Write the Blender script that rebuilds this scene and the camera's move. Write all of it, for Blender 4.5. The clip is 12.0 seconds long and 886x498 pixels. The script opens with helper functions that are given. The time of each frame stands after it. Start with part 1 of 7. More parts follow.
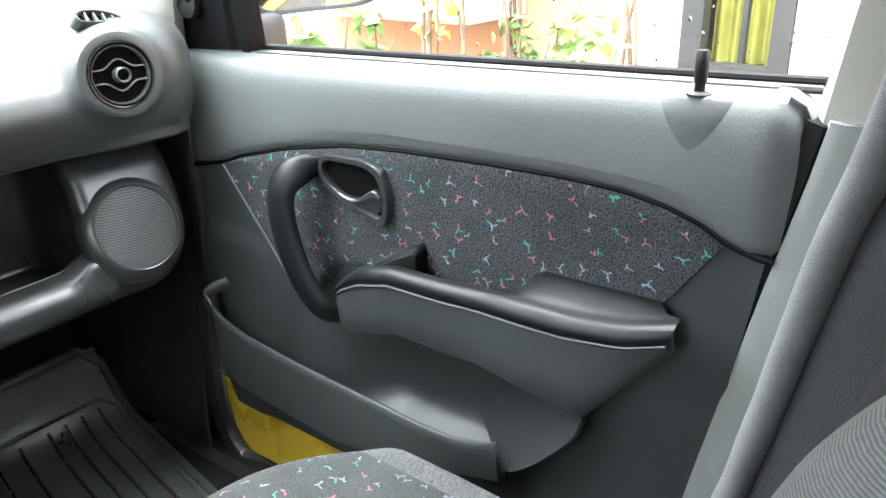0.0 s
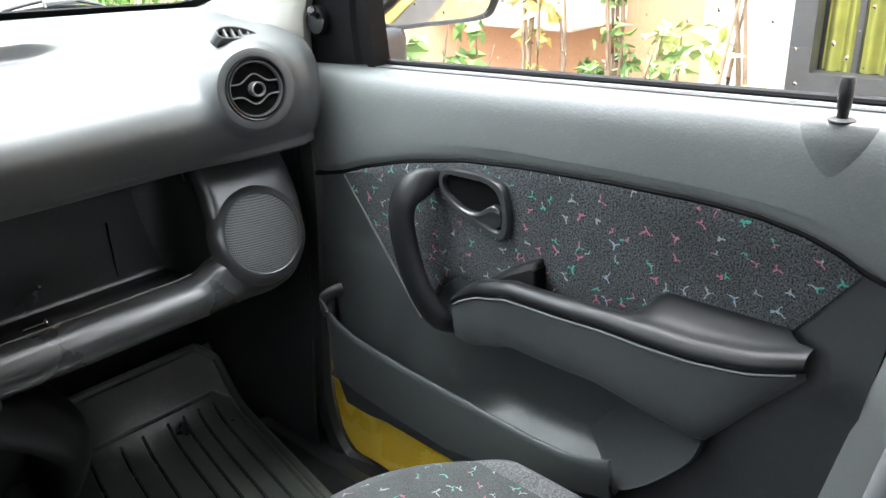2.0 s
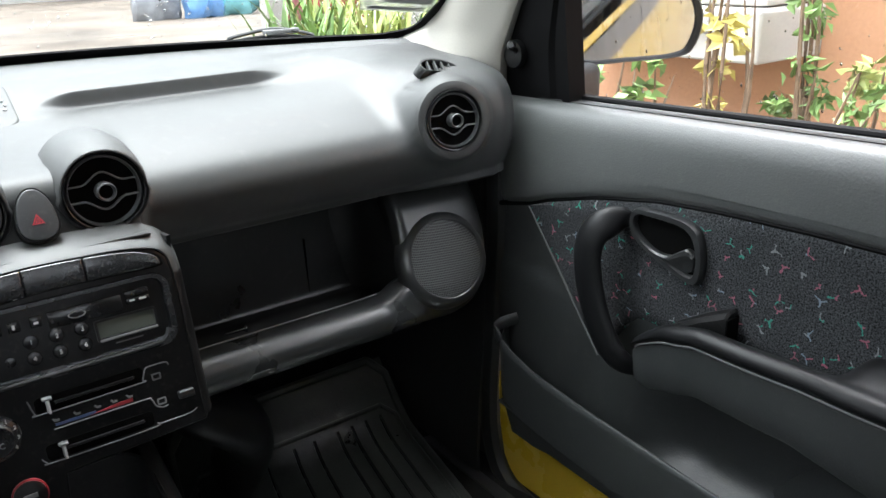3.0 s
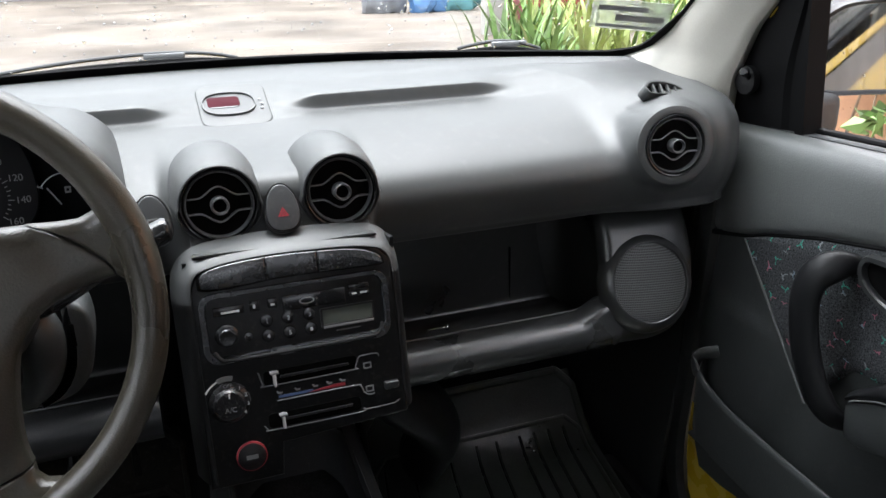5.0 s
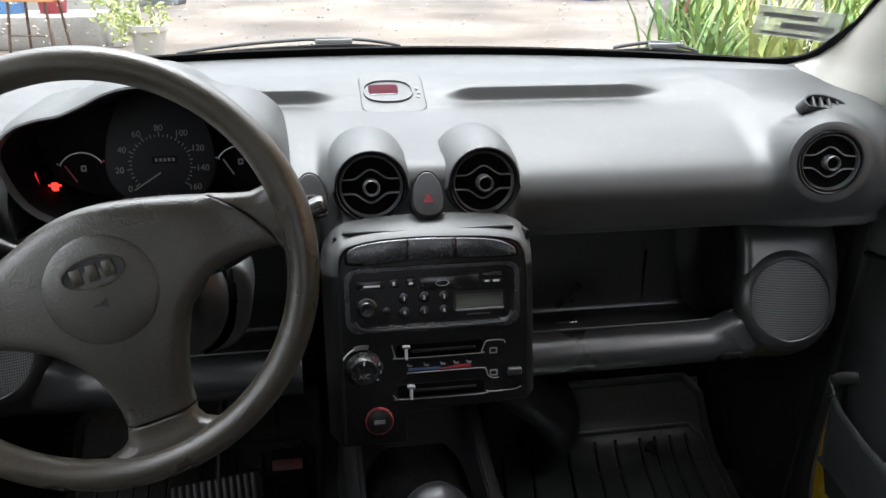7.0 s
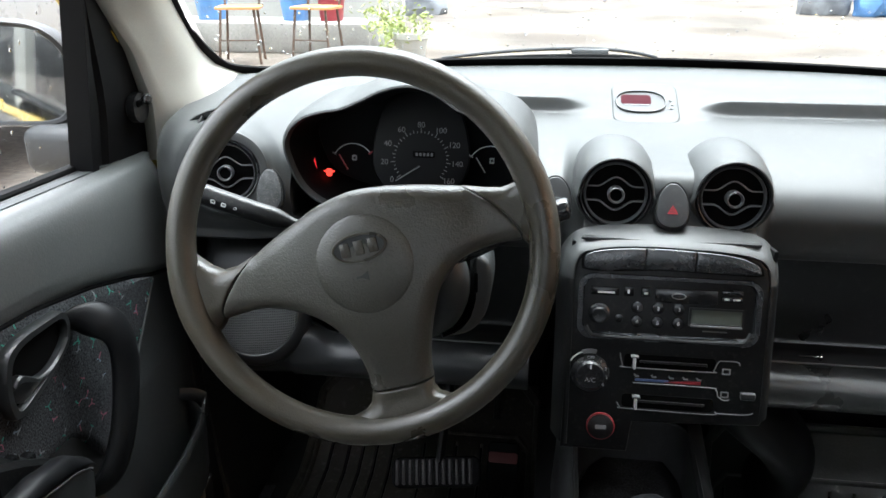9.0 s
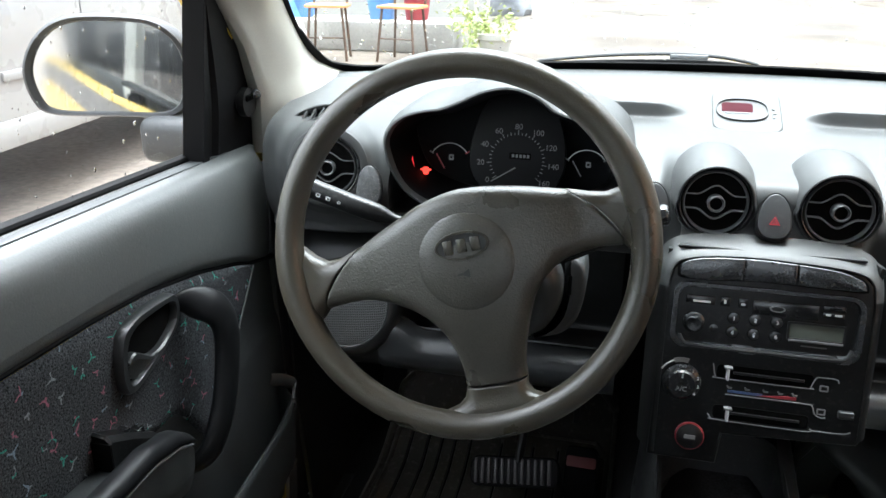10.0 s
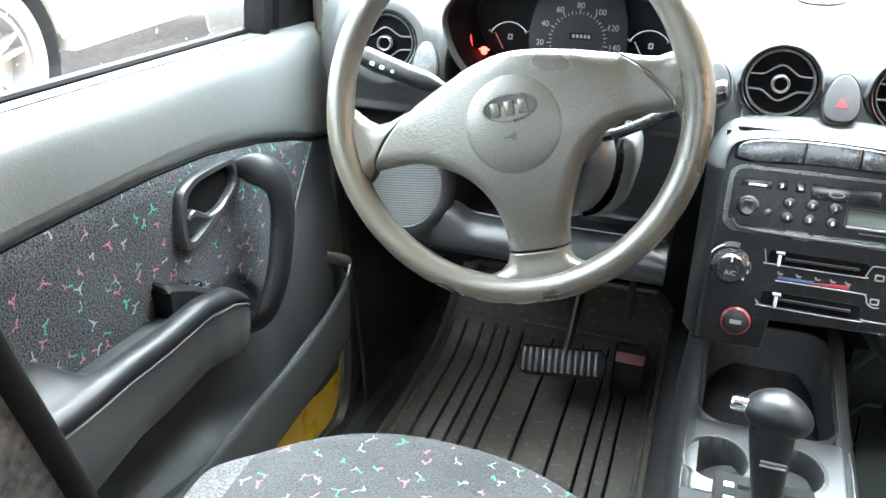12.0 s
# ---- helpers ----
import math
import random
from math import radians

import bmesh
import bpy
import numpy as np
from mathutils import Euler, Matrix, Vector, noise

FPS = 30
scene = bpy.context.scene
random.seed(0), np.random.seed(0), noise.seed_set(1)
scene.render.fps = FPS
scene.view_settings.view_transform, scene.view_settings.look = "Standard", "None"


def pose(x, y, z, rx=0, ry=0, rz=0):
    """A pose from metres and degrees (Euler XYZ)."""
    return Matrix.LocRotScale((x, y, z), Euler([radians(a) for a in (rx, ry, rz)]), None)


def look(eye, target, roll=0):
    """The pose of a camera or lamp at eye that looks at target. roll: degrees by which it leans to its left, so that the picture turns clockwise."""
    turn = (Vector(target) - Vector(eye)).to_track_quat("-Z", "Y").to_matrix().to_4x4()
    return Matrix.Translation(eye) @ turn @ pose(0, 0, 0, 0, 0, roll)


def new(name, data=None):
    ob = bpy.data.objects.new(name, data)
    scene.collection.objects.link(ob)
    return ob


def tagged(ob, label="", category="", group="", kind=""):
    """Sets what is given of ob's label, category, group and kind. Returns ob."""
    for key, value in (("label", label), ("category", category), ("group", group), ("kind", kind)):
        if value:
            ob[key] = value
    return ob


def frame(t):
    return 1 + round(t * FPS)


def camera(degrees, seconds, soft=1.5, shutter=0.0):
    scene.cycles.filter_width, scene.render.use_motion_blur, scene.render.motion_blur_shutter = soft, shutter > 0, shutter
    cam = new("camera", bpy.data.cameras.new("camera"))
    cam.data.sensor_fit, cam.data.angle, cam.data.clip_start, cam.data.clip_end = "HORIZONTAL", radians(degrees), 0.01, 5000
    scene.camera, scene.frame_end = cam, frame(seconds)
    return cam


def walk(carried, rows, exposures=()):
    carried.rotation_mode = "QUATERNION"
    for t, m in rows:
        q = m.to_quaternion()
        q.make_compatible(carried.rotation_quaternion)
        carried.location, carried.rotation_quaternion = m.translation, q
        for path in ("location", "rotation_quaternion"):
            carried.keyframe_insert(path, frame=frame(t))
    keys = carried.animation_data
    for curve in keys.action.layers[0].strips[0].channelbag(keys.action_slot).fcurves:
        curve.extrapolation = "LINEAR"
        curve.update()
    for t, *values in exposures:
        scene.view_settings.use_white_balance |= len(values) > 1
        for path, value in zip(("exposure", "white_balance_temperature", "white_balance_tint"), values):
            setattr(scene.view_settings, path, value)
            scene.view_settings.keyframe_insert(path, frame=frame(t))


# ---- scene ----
cam = camera(58.0, 12.0)
# seconds, place of the eye, turn about x, y and z
ROWS = [
    (0.0, -0.0330, -0.8641, 0.8197, 67.14, 1.29, -53.46),
    (0.5, -0.0280, -0.8710, 0.8177, 67.10, 1.25, -53.21),
    (1.0, -0.0281, -0.8673, 0.8160, 67.03, 1.30, -52.78),
    (1.5, -0.0513, -0.8480, 0.8268, 67.03, 1.77, -50.88),
    (2.0, -0.0666, -0.8376, 0.8406, 67.44, 1.90, -47.31),
    (2.5, -0.0890, -0.8214, 0.8542, 68.70, 1.97, -40.28),
    (3.0, -0.0987, -0.8100, 0.8584, 69.36, 2.00, -35.75),
    (3.5, -0.1033, -0.8077, 0.8575, 69.64, 1.95, -31.92),
    (5.5, -0.1257, -0.8152, 0.8942, 69.43, 0.50, -17.67),
    (6.0, -0.1281, -0.8187, 0.8982, 69.20, 0.08, -14.96),
    (6.5, -0.1248, -0.8263, 0.9027, 68.77, -0.24, -12.46),
    (7.0, -0.1243, -0.8462, 0.9048, 68.63, -0.50, -9.49),
    (7.5, -0.1233, -0.8557, 0.9045, 68.67, 0.07, -4.28),
    (9.5, -0.1470, -0.8817, 0.9034, 69.49, -0.41, 10.69),
    (10.0, -0.1579, -0.8904, 0.9070, 69.35, -0.58, 13.56),
    (10.5, -0.1534, -0.8972, 0.9014, 68.81, -0.60, 16.94),
    (11.0, -0.1401, -0.9085, 0.8833, 66.66, -0.52, 19.10),
    (11.5, -0.1386, -0.9101, 0.8658, 64.49, -0.30, 19.88),
    (12.0, -0.1290, -0.9109, 0.8606, 63.73, -0.72, 19.00),
]
EXPOSURES = [(0.0, 5.2, 6100, 9), (1.2, 5.18, 6100, 9), (2.0, 4.75, 6150, 11), (2.6, 3.9, 6200, 12), (3.5, 3.65, 6200, 14), (5.5, 3.5, 6200, 16), (7.5, 3.5, 6200, 15), (9.5, 3.92, 6000, 10), (10.6, 4.45, 5950, 9), (11.0, 5.15, 5900, 7), (11.5, 5.9, 5850, 7), (12.0, 6.3, 5850, 6)]
walk(cam, [(t, pose(x, y, z, rx, ry, rz)) for t, x, y, z, rx, ry, rz in ROWS], EXPOSURES)

# ---- light: overcast daylight ----
world = bpy.data.worlds.new("world")
scene.world = world
world.use_nodes = True
wn, wl = world.node_tree.nodes, world.node_tree.links
sky = wn.new("ShaderNodeTexSky")
sky.sky_type, sky.sun_disc = "NISHITA", False
sky.sun_elevation, sky.sun_rotation = radians(80), radians(0)
sky.air_density, sky.dust_density, sky.ozone_density = 1.0, 6.0, 1.0
grey = wn.new("ShaderNodeHueSaturation")
grey.inputs["Saturation"].default_value = 0.12
wl.new(sky.outputs[0], grey.inputs["Color"])
wl.new(grey.outputs[0], wn["Background"].inputs["Color"])
wn["Background"].inputs["Strength"].default_value = 0.12
sun_data = bpy.data.lights.new("sun", "SUN")
sun_data.energy, sun_data.angle, sun_data.color = 0.8, radians(100), (1.0, 0.99, 0.97)
sun = new("sun", sun_data)
sun.matrix_basis = look((0.0, 1.4, 8), (0, 0, 0))

# ---- materials ----


def material(name, colour, rough=0.5, metal=0.0, vary=0.12, scale=8.0, fine=0.0, bump=0.0, bump_scale=300.0, coat=0.0, spec=0.5, dust=0.0):
    """A surface with soft large stains, a fine grain and relief."""
    m = bpy.data.materials.new(name)
    m.use_nodes = True
    n, l = m.node_tree.nodes, m.node_tree.links
    b = n["Principled BSDF"]
    b.inputs["Metallic"].default_value, b.inputs["Specular IOR Level"].default_value = metal, spec
    b.inputs["Coat Weight"].default_value, b.inputs["Coat Roughness"].default_value = coat, 0.08
    tc = n.new("ShaderNodeTexCoord")
    big = n.new("ShaderNodeTexNoise")
    big.inputs["Scale"].default_value, big.inputs["Detail"].default_value = scale, 6
    l.new(tc.outputs["Object"], big.inputs["Vector"])
    small = n.new("ShaderNodeTexNoise")
    small.inputs["Scale"].default_value, small.inputs["Detail"].default_value = bump_scale, 3
    l.new(tc.outputs["Object"], small.inputs["Vector"])
    ramp = n.new("ShaderNodeMapRange")
    ramp.inputs["From Min"].default_value, ramp.inputs["From Max"].default_value = 0.3, 0.7
    ramp.inputs["To Min"].default_value, ramp.inputs["To Max"].default_value = 1 - vary, 1 + vary
    l.new(big.outputs["Fac"], ramp.inputs["Value"])
    ramp2 = n.new("ShaderNodeMapRange")
    ramp2.inputs["From Min"].default_value, ramp2.inputs["From Max"].default_value = 0.3, 0.7
    ramp2.inputs["To Min"].default_value, ramp2.inputs["To Max"].default_value = 1 - fine, 1 + fine
    l.new(small.outputs["Fac"], ramp2.inputs["Value"])
    mul = n.new("ShaderNodeMath")
    mul.operation = "MULTIPLY"
    l.new(ramp.outputs[0], mul.inputs[0])
    l.new(ramp2.outputs[0], mul.inputs[1])
    tint = n.new("ShaderNodeVectorMath")
    tint.operation = "SCALE"
    tint.inputs[0].default_value = colour
    l.new(mul.outputs[0], tint.inputs["Scale"])
    colour_out = tint.outputs[0]
    if dust:
        spots = n.new("ShaderNodeTexNoise")
        spots.inputs["Scale"].default_value, spots.inputs["Detail"].default_value = scale * 14, 8
        l.new(tc.outputs["Object"], spots.inputs["Vector"])
        cut = n.new("ShaderNodeMapRange")
        cut.inputs["From Min"].default_value, cut.inputs["From Max"].default_value = 0.56, 0.72
        cut.inputs["To Max"].default_value = dust
        l.new(spots.outputs["Fac"], cut.inputs["Value"])
        mix = n.new("ShaderNodeMix")
        mix.data_type = "RGBA"
        mix.inputs[7].default_value = (0.32, 0.31, 0.28, 1)
        l.new(cut.outputs[0], mix.inputs[0])
        l.new(colour_out, mix.inputs[6])
        colour_out = mix.outputs[2]
    l.new(colour_out, b.inputs["Base Color"])
    rr = n.new("ShaderNodeMapRange")
    rr.inputs["From Min"].default_value, rr.inputs["From Max"].default_value = 0.3, 0.7
    rr.inputs["To Min"].default_value, rr.inputs["To Max"].default_value = max(rough - 0.07, 0.02), min(rough + 0.07, 1)
    l.new(big.outputs["Fac"], rr.inputs["Value"])
    l.new(rr.outputs[0], b.inputs["Roughness"])
    if bump:
        bp = n.new("ShaderNodeBump")
        bp.inputs["Strength"].default_value, bp.inputs["Distance"].default_value = bump, 0.001
        l.new(small.outputs["Fac"], bp.inputs["Height"])
        l.new(bp.outputs[0], b.inputs["Normal"])
    return m


def fabric(name, plane, colour, grain, bright):
    """Dark speckled seat cloth with scattered three-armed sprigs in pink, green and pale grey."""
    m = material(name, colour, rough=0.95, vary=0.2, scale=14, fine=grain, bump=0.7, bump_scale=520, spec=0.15)
    n, l = m.node_tree.nodes, m.node_tree.links
    b = n["Principled BSDF"]
    base = b.inputs["Base Color"].links[0].from_socket
    tc = n.new("ShaderNodeTexCoord")
    sep = n.new("ShaderNodeSeparateXYZ")
    l.new(tc.outputs["Object"], sep.inputs[0])
    com = n.new("ShaderNodeCombineXYZ")
    l.new(sep.outputs[plane[0]], com.inputs[0])
    l.new(sep.outputs[plane[1]], com.inputs[1])

    def math_node(op, a, c=None):
        k = n.new("ShaderNodeMath")
        k.operation = op
        for i, v in enumerate((a, c)):
            if v is None:
                continue
            if isinstance(v, (int, float)):
                k.inputs[i].default_value = v
            else:
                l.new(v, k.inputs[i])
        return k.outputs[0]

    bend = n.new("ShaderNodeTexNoise")
    bend.inputs["Scale"].default_value = 150
    l.new(com.outputs[0], bend.inputs["Vector"])
    push = n.new("ShaderNodeVectorMath")
    push.operation = "MULTIPLY_ADD"
    push.inputs[1].default_value = (0.0075, 0.0075, 0)
    l.new(bend.outputs["Color"], push.inputs[0])
    l.new(com.outputs[0], push.inputs[2])
    com = push
    vo = n.new("ShaderNodeTexVoronoi")
    vo.voronoi_dimensions = "2D"
    vo.inputs["Scale"].default_value = 44.0
    vo.inputs["Randomness"].default_value = 0.85
    l.new(com.outputs[0], vo.inputs["Vector"])
    d = n.new("ShaderNodeVectorMath")
    d.operation = "SUBTRACT"
    sc = n.new("ShaderNodeVectorMath")
    sc.operation = "SCALE"
    sc.inputs["Scale"].default_value = 1.0
    l.new(vo.outputs["Position"], sc.inputs[0])
    l.new(com.outputs[0], d.inputs[0])
    l.new(sc.outputs[0], d.inputs[1])
    ds = n.new("ShaderNodeSeparateXYZ")
    l.new(d.outputs[0], ds.inputs[0])
    rs = n.new("ShaderNodeSeparateXYZ")
    l.new(vo.outputs["Color"], rs.inputs[0])
    r = math_node("SQRT", math_node("ADD", math_node("MULTIPLY", ds.outputs[0], ds.outputs[0]), math_node("MULTIPLY", ds.outputs[1], ds.outputs[1])))
    a = math_node("ADD", math_node("ARCTAN2", ds.outputs[1], ds.outputs[0]), math_node("MULTIPLY", rs.outputs[0], 6.283))
    third = math_node("DIVIDE", math_node("ADD", a, 12.566), 2.0944)
    arm = math_node("FLOOR", third)
    fold = math_node("MULTIPLY", math_node("SUBTRACT", math_node("FRACT", third), 0.5), 2.0944)
    off = math_node("ABSOLUTE", math_node("MULTIPLY", r, math_node("SINE", fold)))
    wob = n.new("ShaderNodeTexNoise")
    wob.inputs["Scale"].default_value = 260
    l.new(tc.outputs["Object"], wob.inputs["Vector"])
    width = math_node("MULTIPLY", wob.outputs["Fac"], 0.0017)
    rnd = n.new("ShaderNodeTexWhiteNoise")
    rnd.noise_dimensions = "2D"
    cw = n.new("ShaderNodeCombineXYZ")
    l.new(rs.outputs[1], cw.inputs[0])
    l.new(math_node("MULTIPLY", arm, 0.137), cw.inputs[1])
    l.new(cw.outputs[0], rnd.inputs["Vector"])
    length = math_node("ADD", math_node("MULTIPLY", rnd.outputs["Value"], 0.0070), 0.0018)
    on = math_node("MULTIPLY", math_node("LESS_THAN", off, width), math_node("LESS_THAN", r, length))
    on = math_node("MULTIPLY", on, math_node("GREATER_THAN", rs.outputs[2], 0.24))
    cr = n.new("ShaderNodeValToRGB")
    cr.color_ramp.interpolation = "CONSTANT"
    e = cr.color_ramp.elements
    e[0].position, e[0].color = 0.0, (0.58, 0.16, 0.24, 1)
    e[1].position, e[1].color = 0.33, (0.05, 0.46, 0.34, 1)
    for p, c in ((0.6, (0.38, 0.40, 0.42, 1)), (0.85, (0.34, 0.44, 0.55, 1))):
        k = e.new(p)
        k.color = c
    mixr = math_node("FRACT", math_node("ADD", math_node("MULTIPLY", rnd.outputs["Value"], 0.3), math_node("MULTIPLY", rs.outputs[1], 3.7)))
    l.new(mixr, cr.inputs[0])
    mix = n.new("ShaderNodeMix")
    mix.data_type = "RGBA"
    l.new(math_node("MULTIPLY", on, bright), mix.inputs[0])
    l.new(base, mix.inputs[6])
    l.new(cr.outputs[0], mix.inputs[7])
    l.new(mix.outputs[2], b.inputs["Base Color"])
    return m


def glass_material(name, tint=(1, 1, 1), film=0.0):
    m = bpy.data.materials.new(name)
    m.use_nodes = True
    n, l = m.node_tree.nodes, m.node_tree.links
    n.remove(n["Principled BSDF"])
    clear = n.new("ShaderNodeBsdfTransparent")
    clear.inputs[0].default_value = (*tint, 1)
    gloss = n.new("ShaderNodeBsdfGlossy")
    gloss.inputs["Roughness"].default_value = 0.02
    face = n.new("ShaderNodeLayerWeight")
    fr = n.new("ShaderNodeMath")
    fr.operation = "POWER"
    fr.inputs[1].default_value = 4.0
    l.new(face.outputs["Facing"], fr.inputs[0])
    weak = n.new("ShaderNodeMath")
    weak.operation = "MULTIPLY_ADD"
    weak.inputs[1].default_value, weak.inputs[2].default_value = 0.45, 0.035
    l.new(fr.outputs[0], weak.inputs[0])
    fr = weak
    mix = n.new("ShaderNodeMixShader")
    l.new(fr.outputs[0], mix.inputs[0])
    l.new(clear.outputs[0], mix.inputs[1])
    l.new(gloss.outputs[0], mix.inputs[2])
    out = mix.outputs[0]
    if film:
        # a thin film of dirt and wet scatters some light
        haze = n.new("ShaderNodeBsdfTranslucent")
        haze.inputs[0].default_value = (0.85, 0.85, 0.83, 1)
        veil = n.new("ShaderNodeMixShader")
        veil.inputs[0].default_value = film
        l.new(out, veil.inputs[1])
        l.new(haze.outputs[0], veil.inputs[2])
        out = veil.outputs[0]
    l.new(out, n["Material Output"].inputs[0])
    return m


def emitter(name, colour, strength):
    m = bpy.data.materials.new(name)
    m.use_nodes = True
    b = m.node_tree.nodes["Principled BSDF"]
    b.inputs["Base Color"].default_value = (*colour, 1)
    b.inputs["Emission Color"].default_value = (*colour, 1)
    b.inputs["Emission Strength"].default_value = strength
    return m


DASH = material("dash_plastic", (0.052, 0.0545, 0.0545), rough=0.46, vary=0.06, scale=5, fine=0.05, bump=0.12, bump_scale=900, dust=0.04, spec=0.5)
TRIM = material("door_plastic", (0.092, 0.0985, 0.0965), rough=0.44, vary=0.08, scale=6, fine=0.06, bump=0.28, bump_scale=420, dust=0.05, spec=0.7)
# door plastic again, the lower door's shade put into a darker colour
TRIM_DARK = material("shaded_door_plastic", (0.035, 0.0385, 0.039), rough=0.4, vary=0.08, scale=6, fine=0.06, bump=0.25, bump_scale=420, dust=0.03, spec=0.7)
PILLAR_GREY = material("lower_pillar_plastic", (0.215, 0.222, 0.215), rough=0.5, vary=0.05, scale=5, fine=0.04, bump=0.2, bump_scale=600)
PILLAR = material("pillar_plastic", (0.36, 0.35, 0.31), rough=0.55, vary=0.05, scale=5, fine=0.04, bump=0.2, bump_scale=600)
# dash plastic again, the cavity's shade put into a near-black colour
SHELF = material("shelf_plastic_shaded", (0.012, 0.0128, 0.0132), rough=0.34, vary=0.1, scale=6, fine=0.06, bump=0.2, bump_scale=500, dust=0.04, spec=0.8)
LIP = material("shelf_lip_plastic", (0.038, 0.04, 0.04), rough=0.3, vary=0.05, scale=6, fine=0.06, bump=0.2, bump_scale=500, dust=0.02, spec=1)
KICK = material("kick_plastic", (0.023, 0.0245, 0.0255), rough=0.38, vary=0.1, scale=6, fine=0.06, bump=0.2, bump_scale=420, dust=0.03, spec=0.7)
BLACK = material("black_plastic", (0.0055, 0.0058, 0.0062), spec=0.5, rough=0.36, vary=0.2, scale=18, fine=0.1, bump=0.1, bump_scale=700, dust=0.06)
CONSOLE = material("floor_console_plastic", (0.0165, 0.0176, 0.0182), rough=0.42, vary=0.1, scale=8, fine=0.06, bump=0.2, bump_scale=500, spec=0.45, dust=0.04)
SWITCH = material("satin_switch_black", (0.022, 0.0235, 0.026), rough=0.24, vary=0.15, scale=30, spec=1.0, dust=0.12)
GLOSS = material("glossy_black_plastic", (0.0095, 0.0099, 0.0108), rough=0.22, vary=0.2, scale=20, dust=0.10, spec=0.7)
CHAR = material("charcoal_plastic", (0.026, 0.0275, 0.029), rough=0.45, vary=0.12, scale=14, fine=0.08, bump=0.15, bump_scale=600, dust=0.05)
RUBBER = material("rubber", (0.005, 0.005, 0.0055), spec=0.12, rough=0.6, vary=0.2, scale=20)
# near-black that puts the shade of recesses into their colour; joints too
HOLE = material("recess_shade_black", (0.0018, 0.0018, 0.0018), rough=0.9, spec=0.1)
WHEEL_M = material("wheel_foam", (0.059, 0.0565, 0.0465), rough=0.33, vary=0.06, scale=12, fine=0.12, bump=0.5, bump_scale=520, dust=0.03, spec=0.9)
WHEEL_RIM = material("wheel_rim_worn", (0.051, 0.0455, 0.033), rough=0.31, vary=0.14, scale=9, fine=0.10, bump=0.3, bump_scale=650, dust=0.03, spec=0.85)
FAB_DOOR = fabric("door_cloth", (1, 2), (0.044, 0.0465, 0.050), 0.95, 0.45)
FAB_SEAT = fabric("seat_cloth", (0, 1), (0.036, 0.0375, 0.0375), 0.32, 0.30)
DARK_CLOTH = material("dark_seat_cloth", (0.013, 0.0135, 0.0145), rough=0.95, vary=0.15, scale=18, fine=0.5, bump=0.6, bump_scale=420, spec=0.12)
PLAIN_CLOTH = material("plain_seat_cloth", (0.066, 0.067, 0.069), rough=0.95, vary=0.15, scale=18, fine=0.5, bump=0.6, bump_scale=420, spec=0.15)
CARPET = material("carpet", (0.018, 0.018, 0.0185), rough=1.0, vary=0.3, scale=30, fine=0.5, bump=0.8, bump_scale=500, spec=0.1)
MAT_DARK = material("dark_mat_rubber", (0.046, 0.052, 0.045), rough=0.34, vary=0.3, scale=8, fine=0.1, bump=0.3, bump_scale=250, dust=0.06, spec=1)
MAT_RUBBER = material("floor_mat_rubber", (0.044, 0.041, 0.034), rough=0.42, vary=0.4, scale=7, fine=0.15, bump=0.2, bump_scale=300, dust=0.25)
YELLOW = material("yellow_paint", (0.62, 0.42, 0.03), rough=0.3, vary=0.05, coat=0.6)
STRIPE = material("grey_body_stripe", (0.035, 0.037, 0.040), rough=0.35, coat=0.4)
CHROME = material("chrome", (0.75, 0.76, 0.77), rough=0.12, metal=1.0, vary=0.03)
MIRROR = material("mirror_silver", (0.52, 0.54, 0.545), rough=0.01, metal=1.0, vary=0.0)
WHITE = material("white_print", (0.6, 0.61, 0.61), rough=0.5, vary=0.05)
GREY_PRINT = material("grey_print", (0.18, 0.184, 0.188), rough=0.5, vary=0.05)
RED = material("red_print", (0.30, 0.03, 0.04), rough=0.4, vary=0.05)
BLUE = material("blue_print", (0.06, 0.10, 0.22), rough=0.4, vary=0.05)
LCD = material("lcd_glass", (0.10, 0.115, 0.10), rough=0.15, vary=0.1)
VANE = material("vane_grey", (0.17, 0.173, 0.177), rough=0.4, vary=0.08)
CHAR_WORN = material("worn_switch", (0.05, 0.052, 0.054), rough=0.5, vary=0.5, scale=60, fine=0.3, bump_scale=200, dust=0.5)
DIAL_GREY = material("dial_grey", (0.0055, 0.006, 0.0075), spec=0.2, rough=0.5, vary=0.1)
DIAL = material("dial_black", (0.0045, 0.005, 0.006), spec=0.12, rough=0.6, vary=0.1)
RED_DULL = material("dull_red_rubber", (0.16, 0.035, 0.035), rough=0.5, vary=0.2)
DUSTY = material("dusty_black", (0.02, 0.021, 0.0215), rough=0.35, vary=0.3, scale=30, dust=0.85, spec=0.9)
PEDAL_RIB = material("worn_rib", (0.038, 0.0365, 0.034), rough=0.45, vary=0.2, scale=30)
GLOSS_SOFT = material("smooth_black_vinyl", (0.0062, 0.0067, 0.0075), spec=0.32, rough=0.44, vary=0.12, scale=14)
STICKER = material("sticker_paper", (0.62, 0.63, 0.63), rough=0.6, vary=0.15, scale=30)
TERRA = material("terracotta_render", (0.46, 0.25, 0.14), rough=0.9, vary=0.10, scale=2.5, fine=0.08, bump=0.4, bump_scale=60)
WHITEWALL = material("white_render", (0.46, 0.45, 0.42), rough=0.9, vary=0.06, scale=2.0, fine=0.05, bump=0.3, bump_scale=60)
CONCRETE = material("concrete", (0.30, 0.29, 0.27), rough=0.7, vary=0.2, scale=3, fine=0.15, bump=0.4, bump_scale=40)
CURTAIN = material("olive_curtain", (0.30, 0.30, 0.06), rough=0.8, vary=0.25, scale=9)
